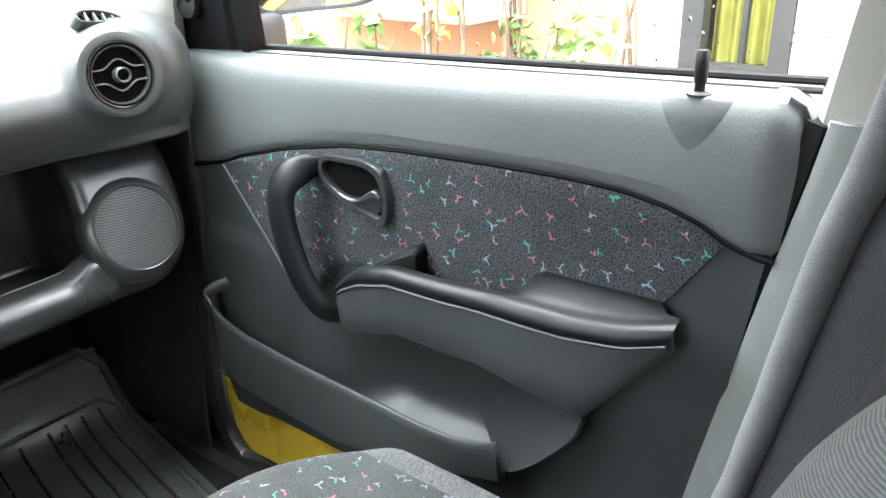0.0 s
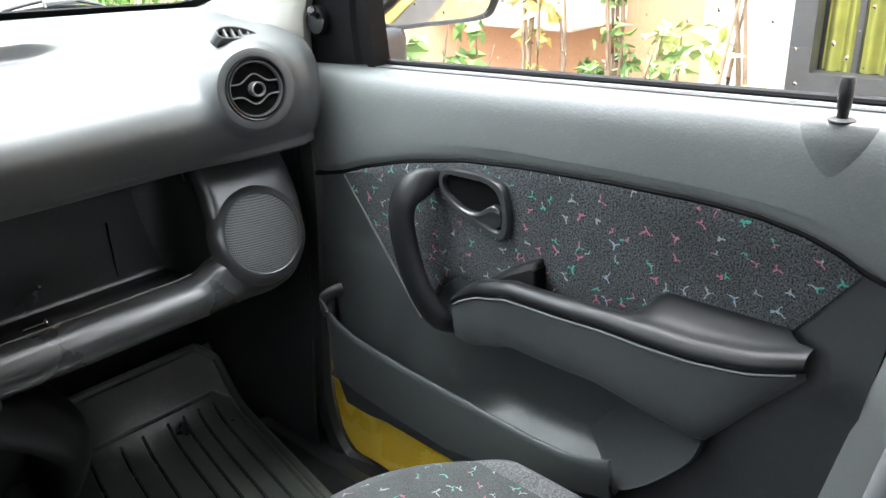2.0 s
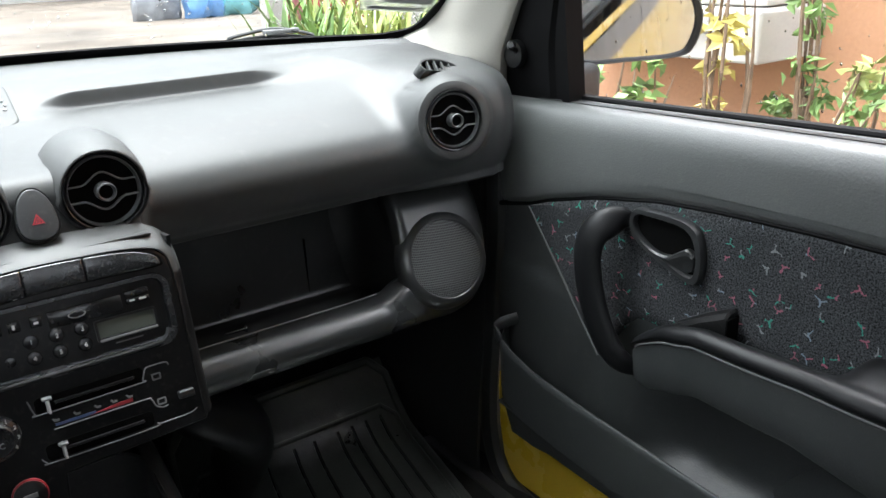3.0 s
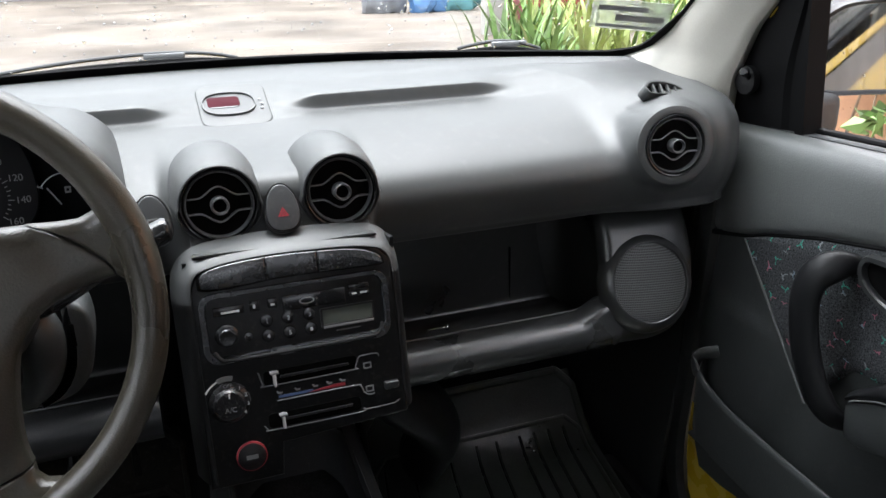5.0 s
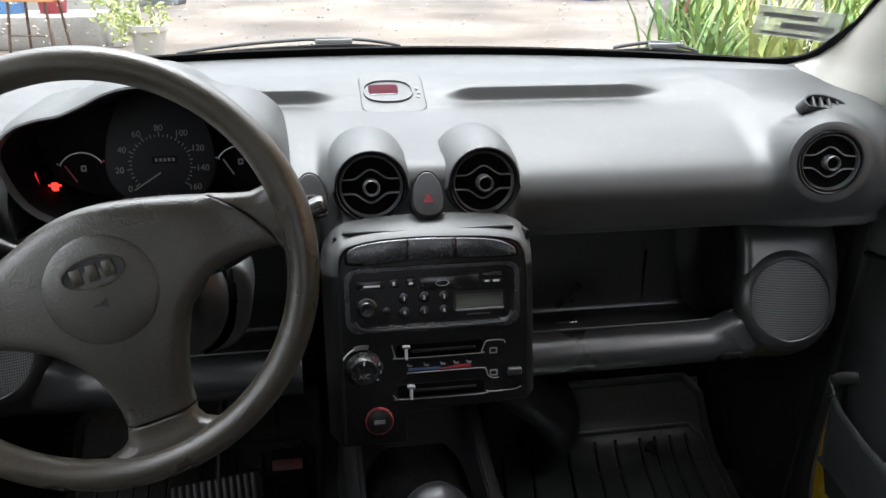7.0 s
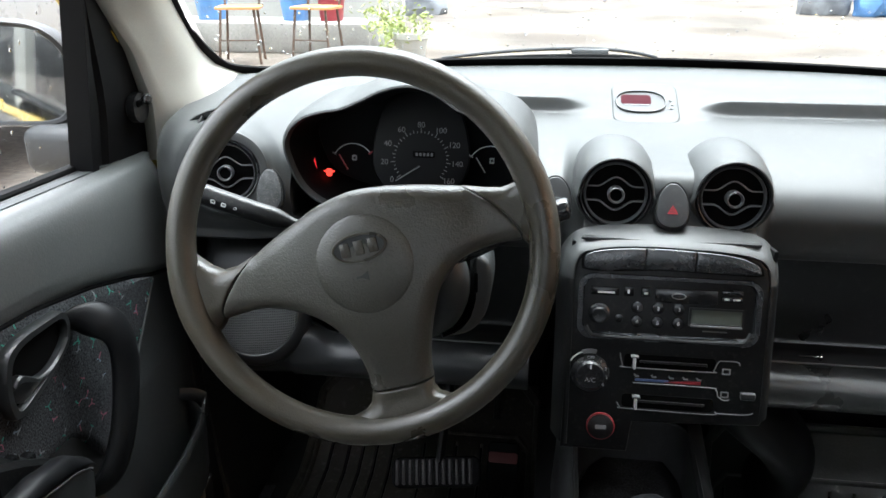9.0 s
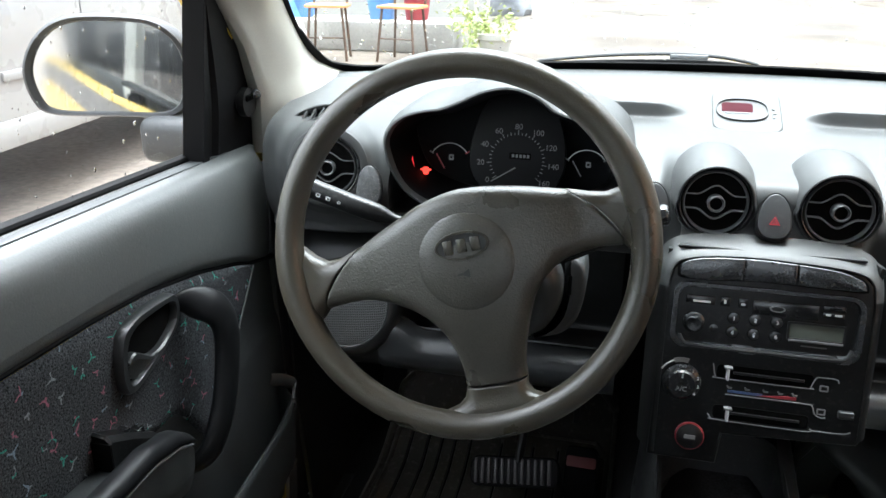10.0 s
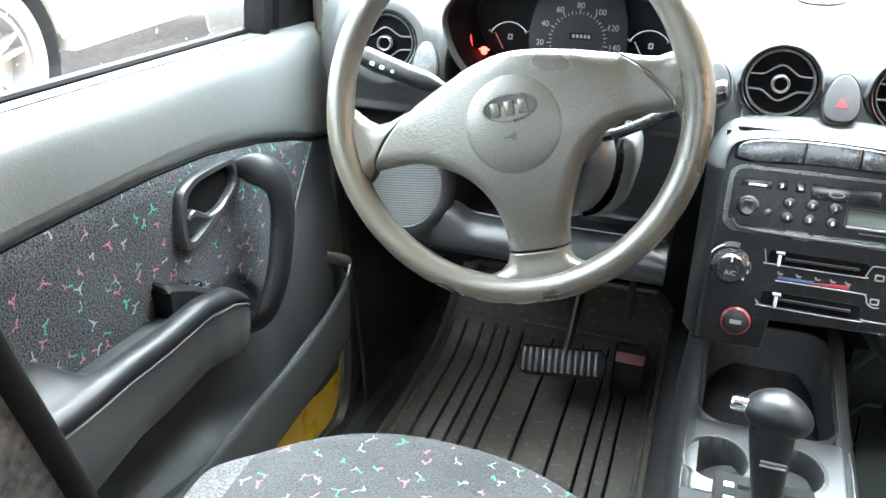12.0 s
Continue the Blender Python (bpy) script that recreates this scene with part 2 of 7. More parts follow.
STEEL = material("grey_steel", (0.45, 0.46, 0.47), rough=0.4, metal=0.4)
BARK = material("bark", (0.16, 0.11, 0.07), rough=0.9, vary=0.3, scale=20)
LEAF_GREEN = material("green_leaves", (0.14, 0.24, 0.065), rough=0.5, vary=0.5, scale=6)
LEAF_LIME = material("lime_leaves", (0.34, 0.4, 0.13), rough=0.5, vary=0.4, scale=6)
LEAF_YELLOW = material("yellow_leaves", (0.52, 0.46, 0.14), rough=0.55, vary=0.3, scale=6)
TARP_BLUE = material("blue_plastic", (0.10, 0.24, 0.50), rough=0.4, vary=0.2)
TARP_TEAL = material("teal_plastic", (0.16, 0.42, 0.46), rough=0.4, vary=0.2)
TARP_GREY = material("grey_plastic", (0.22, 0.23, 0.25), rough=0.45, vary=0.3)
WOOD = material("varnished_wood", (0.50, 0.24, 0.08), rough=0.35, vary=0.2, scale=12)
RUST = material("rusty_steel", (0.10, 0.06, 0.04), rough=0.6, vary=0.4, scale=20)
SILVER = material("silver_paint", (0.20, 0.198, 0.192), rough=0.3, vary=0.03, coat=0.5)
CARGLASS = material("dark_car_glass", (0.02, 0.022, 0.024), rough=0.05, vary=0.1)
TYRE = material("tyre_rubber", (0.060, 0.059, 0.056), rough=0.75, vary=0.2, scale=10)
CHROME_DULL = material("alloy", (0.24, 0.24, 0.245), rough=0.35, metal=0.7, vary=0.08)
LCD_RED = material("red_clock_glass", (0.045, 0.004, 0.009), spec=0.05, rough=0.6, vary=0.1)
PANEL = material("console_panel_black", (0.0032, 0.0034, 0.0037), rough=0.34, vary=0.15, scale=12, fine=0.1, bump=0.12, bump_scale=600, dust=0.05, spec=0.4)
GLASS = glass_material("window_glass", (0.80, 0.82, 0.81), film=0.004)
SCREEN = glass_material("windscreen_glass", (0.50, 0.53, 0.515))
# made-up tint for the rear windows, to cut fill light from behind
TINTED = glass_material("tinted_glass", (0.42, 0.44, 0.44))
VENT_GREY = material("vent_grey", (0.055, 0.057, 0.059), rough=0.35, vary=0.1, spec=0.8)
UNDER = material("muddy_underbody", (0.16, 0.11, 0.085), rough=0.9, vary=0.35, scale=5, fine=0.3, bump_scale=40)
WARN_DIM = emitter("red_edge_glow", (1.0, 0.03, 0.04), 0.045)
WARN = emitter("red_warning_light", (1.0, 0.05, 0.03), 0.14)



def perforated(name, colour, pitch):
    """Sheet pierced by rows of small round holes."""
    m = material(name, colour, rough=0.5, vary=0.08)
    n, l = m.node_tree.nodes, m.node_tree.links
    b = n["Principled BSDF"]
    base = b.inputs["Base Color"].links[0].from_socket
    tc = n.new("ShaderNodeTexCoord")
    mp = n.new("ShaderNodeMapping")
    mp.inputs["Rotation"].default_value = (radians(69), 0, 0)
    l.new(tc.outputs["Object"], mp.inputs[0])
    vo = n.new("ShaderNodeTexVoronoi")
    vo.voronoi_dimensions = "2D"
    vo.inputs["Scale"].default_value, vo.inputs["Randomness"].default_value = 1 / pitch, 0.0
    l.new(mp.outputs[0], vo.inputs["Vector"])
    cut = n.new("ShaderNodeMapRange")
    cut.inputs["From Min"].default_value, cut.inputs["From Max"].default_value = 0.26, 0.38
    l.new(vo.outputs["Distance"], cut.inputs["Value"])
    mix = n.new("ShaderNodeMix")
    mix.data_type = "RGBA"
    mix.inputs[6].default_value = (0.008, 0.008, 0.008, 1)
    l.new(cut.outputs[0], mix.inputs[0])
    l.new(base, mix.inputs[7])
    l.new(mix.outputs[2], b.inputs["Base Color"])
    bp = n.new("ShaderNodeBump")
    bp.inputs["Strength"].default_value, bp.inputs["Distance"].default_value = 0.8, 0.0008
    l.new(cut.outputs[0], bp.inputs["Height"])
    l.new(bp.outputs[0], b.inputs["Normal"])
    return m




def ribbed(name, colour, pitch, turn):
    """Cloth woven in fine raised ribs."""
    m = material(name, colour, rough=0.95, vary=0.08, scale=16, fine=0.12, bump_scale=500, spec=0.15)
    n, l = m.node_tree.nodes, m.node_tree.links
    b = n["Principled BSDF"]
    tc = n.new("ShaderNodeTexCoord")
    mp = n.new("ShaderNodeMapping")
    mp.inputs["Rotation"].default_value = turn
    l.new(tc.outputs["Object"], mp.inputs[0])
    wv = n.new("ShaderNodeTexWave")
    wv.inputs["Scale"].default_value, wv.inputs["Distortion"].default_value = 0.314 / pitch, 0.3
    l.new(mp.outputs[0], wv.inputs["Vector"])
    bp = n.new("ShaderNodeBump")
    bp.inputs["Strength"].default_value, bp.inputs["Distance"].default_value = 0.45, 0.0006
    l.new(wv.outputs["Fac"], bp.inputs["Height"])
    l.new(bp.outputs[0], b.inputs["Normal"])
    # shade between the ribs is put into the colour, following their height
    rib_shade = n.new("ShaderNodeMapRange")
    rib_shade.inputs["To Min"].default_value, rib_shade.inputs["To Max"].default_value = 0.62, 1.2
    l.new(wv.outputs["Fac"], rib_shade.inputs["Value"])
    shaded_rib = n.new("ShaderNodeVectorMath")
    shaded_rib.operation = "SCALE"
    l.new(b.inputs["Base Color"].links[0].from_socket, shaded_rib.inputs[0])
    l.new(rib_shade.outputs[0], shaded_rib.inputs["Scale"])
    l.new(shaded_rib.outputs[0], b.inputs["Base Color"])
    return m


RIB_CLOTH = ribbed("ribbed_cloth", (0.135, 0.137, 0.139), 0.0014, (0, radians(90), 0))
GRILLE = perforated("speaker_mesh", (0.13, 0.134, 0.132), 0.0026)



def wet_ground():
    """Brown concrete, soaked, with shallow puddles that mirror the sky."""
    m = material("wet_concrete", (0.138, 0.116, 0.096), spec=0.12, rough=0.7, vary=0.45, scale=0.6, fine=0.25, bump=0.5, bump_scale=30)
    n, l = m.node_tree.nodes, m.node_tree.links
    b = n["Principled BSDF"]
    tc = n.new("ShaderNodeTexCoord")
    no = n.new("ShaderNodeTexNoise")
    no.inputs["Scale"].default_value, no.inputs["Detail"].default_value = 0.45, 6
    l.new(tc.outputs["Object"], no.inputs["Vector"])
    cut = n.new("ShaderNodeMapRange")
    cut.inputs["From Min"].default_value, cut.inputs["From Max"].default_value = 0.46, 0.58
    cut.inputs["To Min"].default_value, cut.inputs["To Max"].default_value = 0.78, 0.38
    l.new(no.outputs["Fac"], cut.inputs["Value"])
    l.new(cut.outputs[0], b.inputs["Roughness"])
    return m


WET = wet_ground()
STICKER.node_tree.nodes["Principled BSDF"].inputs["Alpha"].default_value = 0.38
WATER = bpy.data.materials.new("rain_water")
WATER.use_nodes = True
wb = WATER.node_tree.nodes["Principled BSDF"]
wb.inputs["Transmission Weight"].default_value, wb.inputs["Roughness"].default_value, wb.inputs["IOR"].default_value = 1.0, 0.02, 1.33

# ---- mesh helpers ----


def thing(name, place, label, category, group="", kind=""):
    ob = new(name)
    ob.empty_display_size = 0.05
    ob.location = place
    return tagged(ob, label, category, group, kind)


def link(name, me, parent=None, label=""):
    ob = new(name, me)
    if parent is not None:
        ob.parent = parent
        if parent.type == "EMPTY":
            ob.matrix_parent_inverse = Matrix.Translation(-Vector(parent.location))
    if label:
        ob["label"] = label
    return ob


def part(name, bm, mat, parent=None, label="", smooth=True, m=None, angle=38):
    """Links a bmesh as one object, in place, under its thing or part."""
    if m is not None:
        bm.transform(m)
    bmesh.ops.recalc_face_normals(bm, faces=bm.faces)
    me = bpy.data.meshes.new(name)
    bm.to_mesh(me)
    bm.free()
    me.materials.append(mat)
    if smooth:
        for p in me.polygons:
            p.use_smooth = True
        me.set_sharp_from_angle(angle=radians(angle))
    return link(name, me, parent, label)


def flip(bm, s):
    if s < 0:
        bm.transform(Matrix.Diagonal((-1, 1, 1, 1)))
    return bm


def lerp(points, q):
    """Linear interpolation in a table of (key, value) with rising keys."""
    return float(np.interp(q, [p[0] for p in points], [p[1] for p in points]))


def smooth01(a, b, q):
    w = min(max((q - a) / (b - a), 0.0), 1.0)
    return w * w * (3 - 2 * w)


def spline(points, n, closed=False):
    """Catmull-Rom through points, n points in all."""
    p = [Vector(q) for q in points]
    k = len(p)
    out = []
    spans = k if closed else k - 1
    for i in range(n):
        u = i / n * spans if closed else i / (n - 1) * spans
        j = min(int(u), spans - 1)
        w = u - j
        if closed:
            a, b, c, d = p[(j - 1) % k], p[j % k], p[(j + 1) % k], p[(j + 2) % k]
        else:
            a, b, c, d = p[max(j - 1, 0)], p[j], p[min(j + 1, k - 1)], p[min(j + 2, k - 1)]
        out.append(0.5 * (2 * b + (c - a) * w + (2 * a - 5 * b + 4 * c - d) * w * w + (3 * b - a - 3 * c + d) * w ** 3))
    return out


def grid(rows, closed_u=False, closed_v=False, cap=False):
    """A skin over rows of points."""
    bm = bmesh.new()
    v = [[bm.verts.new(p) for p in row] for row in rows]
    nu, nv = len(v), len(v[0])
    for i in range(nu if closed_u else nu - 1):
        for j in range(nv if closed_v else nv - 1):
            q = (v[i][j], v[(i + 1) % nu][j], v[(i + 1) % nu][(j + 1) % nv], v[i][(j + 1) % nv])
            if len({w.co.to_tuple(6) for w in q}) >= 3:
                try:
                    bm.faces.new(q)
                except ValueError:
                    pass
    if cap:
        for row in (v[0], v[-1]):
            try:
                bm.faces.new(row)
            except ValueError:
                pass
    return bm


def thicken(bm, depth):
    """Gives a skin real thickness."""
    bmesh.ops.recalc_face_normals(bm, faces=bm.faces)
    bmesh.ops.solidify(bm, geom=bm.faces[:], thickness=depth)
    return bm


def tube(path, ra, rb=None, n=12, up=(0, 0, 1), cap=True):
    """A tube along path; ra, rb: half width across and along up, numbers or lists."""
    rb = ra if rb is None else rb
    rows = []
    k = len(path)
    for i, p in enumerate(path):
        p = Vector(p)
        d = (Vector(path[min(i + 1, k - 1)]) - Vector(path[max(i - 1, 0)])).normalized()
        side = d.cross(Vector(up))
        side = side.normalized() if side.length > 1e-4 else Vector((1, 0, 0))
        top = side.cross(d).normalized()
        a = ra[i] if isinstance(ra, (list, tuple)) else ra
        b = rb[i] if isinstance(rb, (list, tuple)) else rb
        rows.append([p + side * a * math.cos(w) + top * b * math.sin(w) for w in (2 * math.pi * j / n for j in range(n))])
    return grid(rows, closed_v=True, cap=cap)


def turned(profile, n=32, cap=True):
    """A turned shape about z from (radius, height) pairs."""
    rows = [[(r * math.cos(a), r * math.sin(a), h) for a in (2 * math.pi * j / n for j in range(n))] for r, h in profile]
    return grid(rows, closed_v=True, cap=cap)


def box(x0, x1, y0, y1, z0, z1, bevel=0.0, seg=2):
    bm = bmesh.new()
    bmesh.ops.create_cube(bm, size=1)
    bm.transform(Matrix.Translation(((x0 + x1) / 2, (y0 + y1) / 2, (z0 + z1) / 2)) @ Matrix.Diagonal((x1 - x0, y1 - y0, z1 - z0, 1)))
    if bevel:
        bmesh.ops.bevel(bm, geom=bm.edges[:], offset=bevel, segments=seg, affect="EDGES", profile=0.5)
    return bm


def plate(outline, depth, bevel=0.0, seg=3):
    """A flat shape in x and y, drawn out along z by depth, its top edge rounded."""
    bm = bmesh.new()
    v0 = [bm.verts.new((p[0], p[1], 0)) for p in outline]
    v1 = [bm.verts.new((p[0], p[1], depth)) for p in outline]
    k = len(outline)
    bm.faces.new(v0)
    bm.faces.new(v1)
    for i in range(k):
        bm.faces.new((v0[i], v0[(i + 1) % k], v1[(i + 1) % k], v1[i]))
    bmesh.ops.recalc_face_normals(bm, faces=bm.faces)
    if bevel:
        edges = [e for e in bm.edges if all(abs(w.co.z - depth) < 1e-7 for w in e.verts)]
        bmesh.ops.bevel(bm, geom=edges, offset=bevel, segments=seg, affect="EDGES", profile=0.5)
    return bm


def rounded(w, h, r, n=6, cx=0.0, cy=0.0):
    """The outline of a rounded rectangle."""
    out = []
    for sx, sy, a0 in ((1, 1, 0), (-1, 1, 90), (-1, -1, 180), (1, -1, 270)):
        for i in range(n + 1):
            a = radians(a0 + 90 * i / n)
            out.append((cx + sx * (w / 2 - r) + r * math.cos(a), cy + sy * (h / 2 - r) + r * math.sin(a)))
    return out


def ring(outer, inner, z0, z1, lip=0.0):
    """A flat ring between two outlines of equal count, from z0 to z1."""
    rows = [[(p[0], p[1], z0) for p in outer], [(p[0], p[1], z1 - lip) for p in outer],
            [(p[0] * 0.85 + q[0] * 0.15, p[1] * 0.85 + q[1] * 0.15, z1) for p, q in zip(outer, inner)],
            [(p[0] * 0.2 + q[0] * 0.8, p[1] * 0.2 + q[1] * 0.8, z1) for p, q in zip(outer, inner)],
            [(p[0], p[1], z1 - lip) for p in inner], [(p[0], p[1], z0) for p in inner]]
    return grid(rows, closed_u=True, closed_v=True)


def words(name, text, size, mat, parent, m, extrude=0.0003, align="CENTER"):
    cu = bpy.data.curves.new(name, "FONT")
    cu.body, cu.size, cu.extrude, cu.align_x, cu.align_y = text, size, extrude, align, "CENTER"
    ob = bpy.data.objects.new("lettering", cu)
    me = bpy.data.meshes.new_from_object(ob)
    bpy.data.objects.remove(ob)
    me.transform(m)
    me.materials.append(mat)
    return link(name, me, parent)


def basis(origin, x, y):
    """A frame at origin with axes x and y, and z square to both."""
    x = Vector(x).normalized()
    z = x.cross(Vector(y)).normalized()
    y = z.cross(x)
    return Matrix(((x.x, y.x, z.x, origin[0]), (x.y, y.y, z.y, origin[1]), (x.z, y.z, z.z, origin[2]), (0, 0, 0, 1)))

# ---- the car's shell ----


def wind_y(x):
    """Depth of the windscreen's foot across the car."""
    return 0.462 - 0.47 * x * x


PILLAR_IN_X = [(0.64, 0.53), (0.70, 0.560), (0.727, 0.603), (0.741, 0.628), (0.768, 0.6365), (0.795, 0.636), (0.828, 0.632), (1.0, 0.60), (1.17, 0.565)]
PILLAR_IN_Y = [(0.64, 0.31), (0.70, 0.300), (0.727, 0.297), (0.741, 0.265), (0.768, 0.227), (0.795, 0.194), (0.828, 0.155), (1.0, -0.06), (1.17, -0.27)]
PILLAR_OUT_X = [(0.60, 0.652), (0.655, 0.648), (0.72, 0.640), (0.79, 0.637), (0.83, 0.640), (1.17, 0.595)]
PILLAR_OUT_Y = [(0.60, 0.105), (0.655, 0.100), (0.72, 0.086), (0.79, 0.046), (0.83, 0.012), (1.17, -0.34)]
shell = thing("car_body", (0, -0.8, -0.1), "yellow small hatchback body with grey headliner and dark floor, parked", "car body", kind="structure")
part("floor_pan", box(-0.70, 0.70, -2.3, 0.62, -0.06, -0.012), CARPET, shell, "black carpeted car floor")
fw = grid([[(x, 0.50 + 0.0 * x, -0.02), (x, 0.62, 0.20), (x, 0.60, 0.45), (x, 0.50, 0.70)] for x in np.linspace(-0.70, 0.70, 9)])
part("firewall", thicken(fw, 0.01), CARPET, shell, "black carpeted front bulkhead")
# roof skin and headliner
roof_rows = []
for y in np.linspace(-0.12, -2.0, 12):
    roof_rows.append([(x, y, 1.22 - 0.09 * (x / 0.6) ** 4 - 0.05 * smooth01(-0.5, -0.1, y) - 0.04 * smooth01(-1.5, -2.0, y)) for x in np.linspace(-0.60, 0.60, 15)])
part("headliner", thicken(grid(roof_rows), 0.02), PILLAR, shell, "pale grey cloth headliner")
part("roof", thicken(grid([[(p[0] * 1.03, p[1], p[2] + 0.045) for p in r] for r in roof_rows]), 0.004), YELLOW, shell, "yellow painted roof")
for s in (1, -1):
    # lower side, sill and rear side wall
    part("kick_panel", flip(thicken(grid([[(0.645 - 0.02 * smooth01(0.3, 0.0, z), y, z) for z in np.linspace(-0.02, 0.62, 12)] for y in np.linspace(0.135, 0.60, 8)]), 0.006), s), KICK, shell, "dark plastic kick panel")
    sill = [(0.655, -0.05), (0.655, -0.034), (0.645, -0.022), (0.625, -0.012), (0.60, -0.008), (0.595, -0.04)]
    part("door_sill", flip(grid([[(x, y, z) for x, z in sill] for y in np.linspace(0.28, -2.2, 12)], cap=True), s), CHAR, shell, "dark plastic door sill cover")
    # the door opening's rubber seal and front pillar foot
    seal = spline([(0.655, 0.112, 0.62), (0.655, 0.114, 0.45), (0.653, 0.128, 0.26), (0.652, 0.138, 0.12), (0.652, 0.130, 0.04), (0.650, 0.100, -0.010), (0.650, 0.04, -0.030), (0.655, -0.2, -0.04)], 56)
    part("door_seal", flip(tube(seal, 0.020, 0.016, n=8, up=(1, 0, 0)), s), KICK, shell, "dark rubber door seal")
    # middle pillar: pale upper cover, grey lower cover
    low = []
    for z in np.linspace(-0.02, 0.66, 14):
        y0 = lerp([(0.0, -0.613), (0.27, -0.660), (0.519, -0.709), (0.589, -0.725), (0.664, -0.739), (0.70, -0.745)], z)
        low.append([(0.665, y0 + 0.006, z), (0.645, y0, z), (0.64, y0 - 0.012, z), (0.645, y0 - 0.04, z), (0.65, y0 - 0.16, z), (0.67, y0 - 0.17, z)])
    part("pillar_cover", flip(grid(low, closed_v=True, cap=True), s), PILLAR_GREY, shell, "grey lower middle-pillar cover")
    part("pillar_seal", flip(tube([(0.668, lerp([(0.0, -0.612), (0.27, -0.658), (0.519, -0.707), (0.589, -0.722), (0.664, -0.735), (0.74, -0.748)], z), z) for z in np.linspace(-0.02, 0.655, 14)], 0.021, 0.021, n=8, up=(1, 0, 0)), s), RUBBER, shell, "black rubber door seal")
    upp = []
    for z in np.linspace(0.645, 1.16, 12):
        y0 = -0.734 - 0.15 * (z - 0.66)
        dx = 0.15 * (z - 0.66)
        upp.append([(0.675 - dx, y0 + 0.012, z), (0.655 - dx, y0 + 0.003, z), (0.65 - dx, y0 - 0.02, z), (0.655 - dx, y0 - 0.085, z), (0.68 - dx, y0 - 0.09, z)])
    part("pillar_cover", flip(grid(upp, closed_v=True, cap=True), s), PILLAR, shell, "pale beige upper middle-pillar cover")
    # rear side below the window, rear quarter, yellow outer skin with a grey stripe
    part("rear_side_trim", flip(box(0.645, 0.66, -1.75, -0.93, 0.0, 0.68, 0.006), s), TRIM_DARK, shell)
    part("rear_quarter", flip(box(0.60, 0.66, -2.2, -1.75, 0.0, 1.14, 0.006), s), TRIM_DARK, shell)
    for za, zb, mt, nm in ((-0.08, 0.578, YELLOW, "outer_skin"), (0.578, 0.637, STRIPE, "side_stripe"), (0.637, 0.66, YELLOW, "outer_skin")):
        rows = [[(0.752 - 0.05 * ((z - 0.3) / 0.4) ** 2 + (0.004 if mt is STRIPE else 0), y, z + 0.03 * smooth01(-0.80, -2.0, y)) for z in np.linspace(za, zb, 6)] for y in np.linspace(-0.80, -2.3, 8)]
        part(nm, flip(thicken(grid(rows), 0.004), s), mt, shell)
        rows = [[(0.752 - 0.05 * ((z - 0.3) / 0.4) ** 2, y, z) for z in np.linspace(za, zb, 6)] for y in np.linspace(0.13, 0.75, 8)]
        part("front_wing", flip(thicken(grid(rows), 0.004), s), YELLOW, shell)
    # roof rail above the doors
    part("roof_rail", flip(tube([(0.60, y, 1.13 - 0.05 * smooth01(-0.5, -0.1, y)) for y in np.linspace(-0.12, -2.1, 10)], 0.035, 0.04, n=8), s), PILLAR, shell)
    # front pillar: inner cover between the windscreen and the door, and yellow outer edge
    rows = []
    for z in np.concatenate([np.linspace(0.64, 0.84, 22), np.linspace(0.88, 1.17, 6)]):
        inner = Vector((lerp(PILLAR_IN_X, z), lerp(PILLAR_IN_Y, z), z))
        outer = Vector((lerp(PILLAR_OUT_X, z), lerp(PILLAR_OUT_Y, z), z))
        mid = (inner + outer) / 2 + Vector((-0.018, -0.006, 0.0))
        rows.append(spline([inner + Vector((0.014, 0.012, 0.0)), inner, inner * 0.72 + mid * 0.28 + Vector((-0.006, -0.002, 0)), mid, outer * 0.7 + mid * 0.3 + Vector((-0.003, 0, 0)), outer, outer + Vector((0.022, 0.010, 0.0))], 19))
    part("front_pillar_cover", flip(thicken(grid(rows), 0.003), s), PILLAR, shell, "pale beige front-pillar cover")
    rows = []
    for z in np.linspace(0.60, 1.17, 10):
        a, b = lerp(PILLAR_OUT_Y, z), lerp(PILLAR_IN_Y, z)
        x0 = lerp(PILLAR_OUT_X, z) + 0.024
        rows.append([(x0, a + 0.012, z), (x0 + 0.04, a + 0.014, z), (x0 + 0.03, b + 0.02, z), (x0 - 0.008, b + 0.03, z)])
    part("front_pillar", flip(grid(rows, closed_v=True, cap=True), s), YELLOW, shell, "yellow painted front pillar")
for s in (1, -1):
    edge_line = [(lerp(PILLAR_OUT_X, z) + 0.008, lerp(PILLAR_OUT_Y, z) - 0.006, z) for z in np.linspace(0.80, 1.16, 14)]
    part("pillar_flange", flip(tube(edge_line, [min(0.001 + 0.0012 * k, 0.006) for k in range(14)], [min(0.001 + 0.002 * k, 0.010) for k in range(14)], n=8), s), YELLOW, shell, "yellow painted door-opening flange")
# bonnet, cowl and inner wings added to block daylight leaking into the footwell
bonnet = []
for x in np.linspace(-0.76, 0.76, 15):
    k = (x / 0.76) ** 2
    bonnet.append([(x, 0.455 - 0.10 * k, 0.700), (x, 0.55, 0.690 - 0.01 * k), (x, 0.80, 0.655 - 0.03 * k), (x, 1.05, 0.605 - 0.05 * k), (x, 1.22, 0.50 - 0.05 * k), (x, 1.30, 0.30), (x, 1.30, -0.02)])
part("bonnet", thicken(grid([spline(r, 24) for r in bonnet]), 0.004), YELLOW, shell, "yellow painted bonnet")
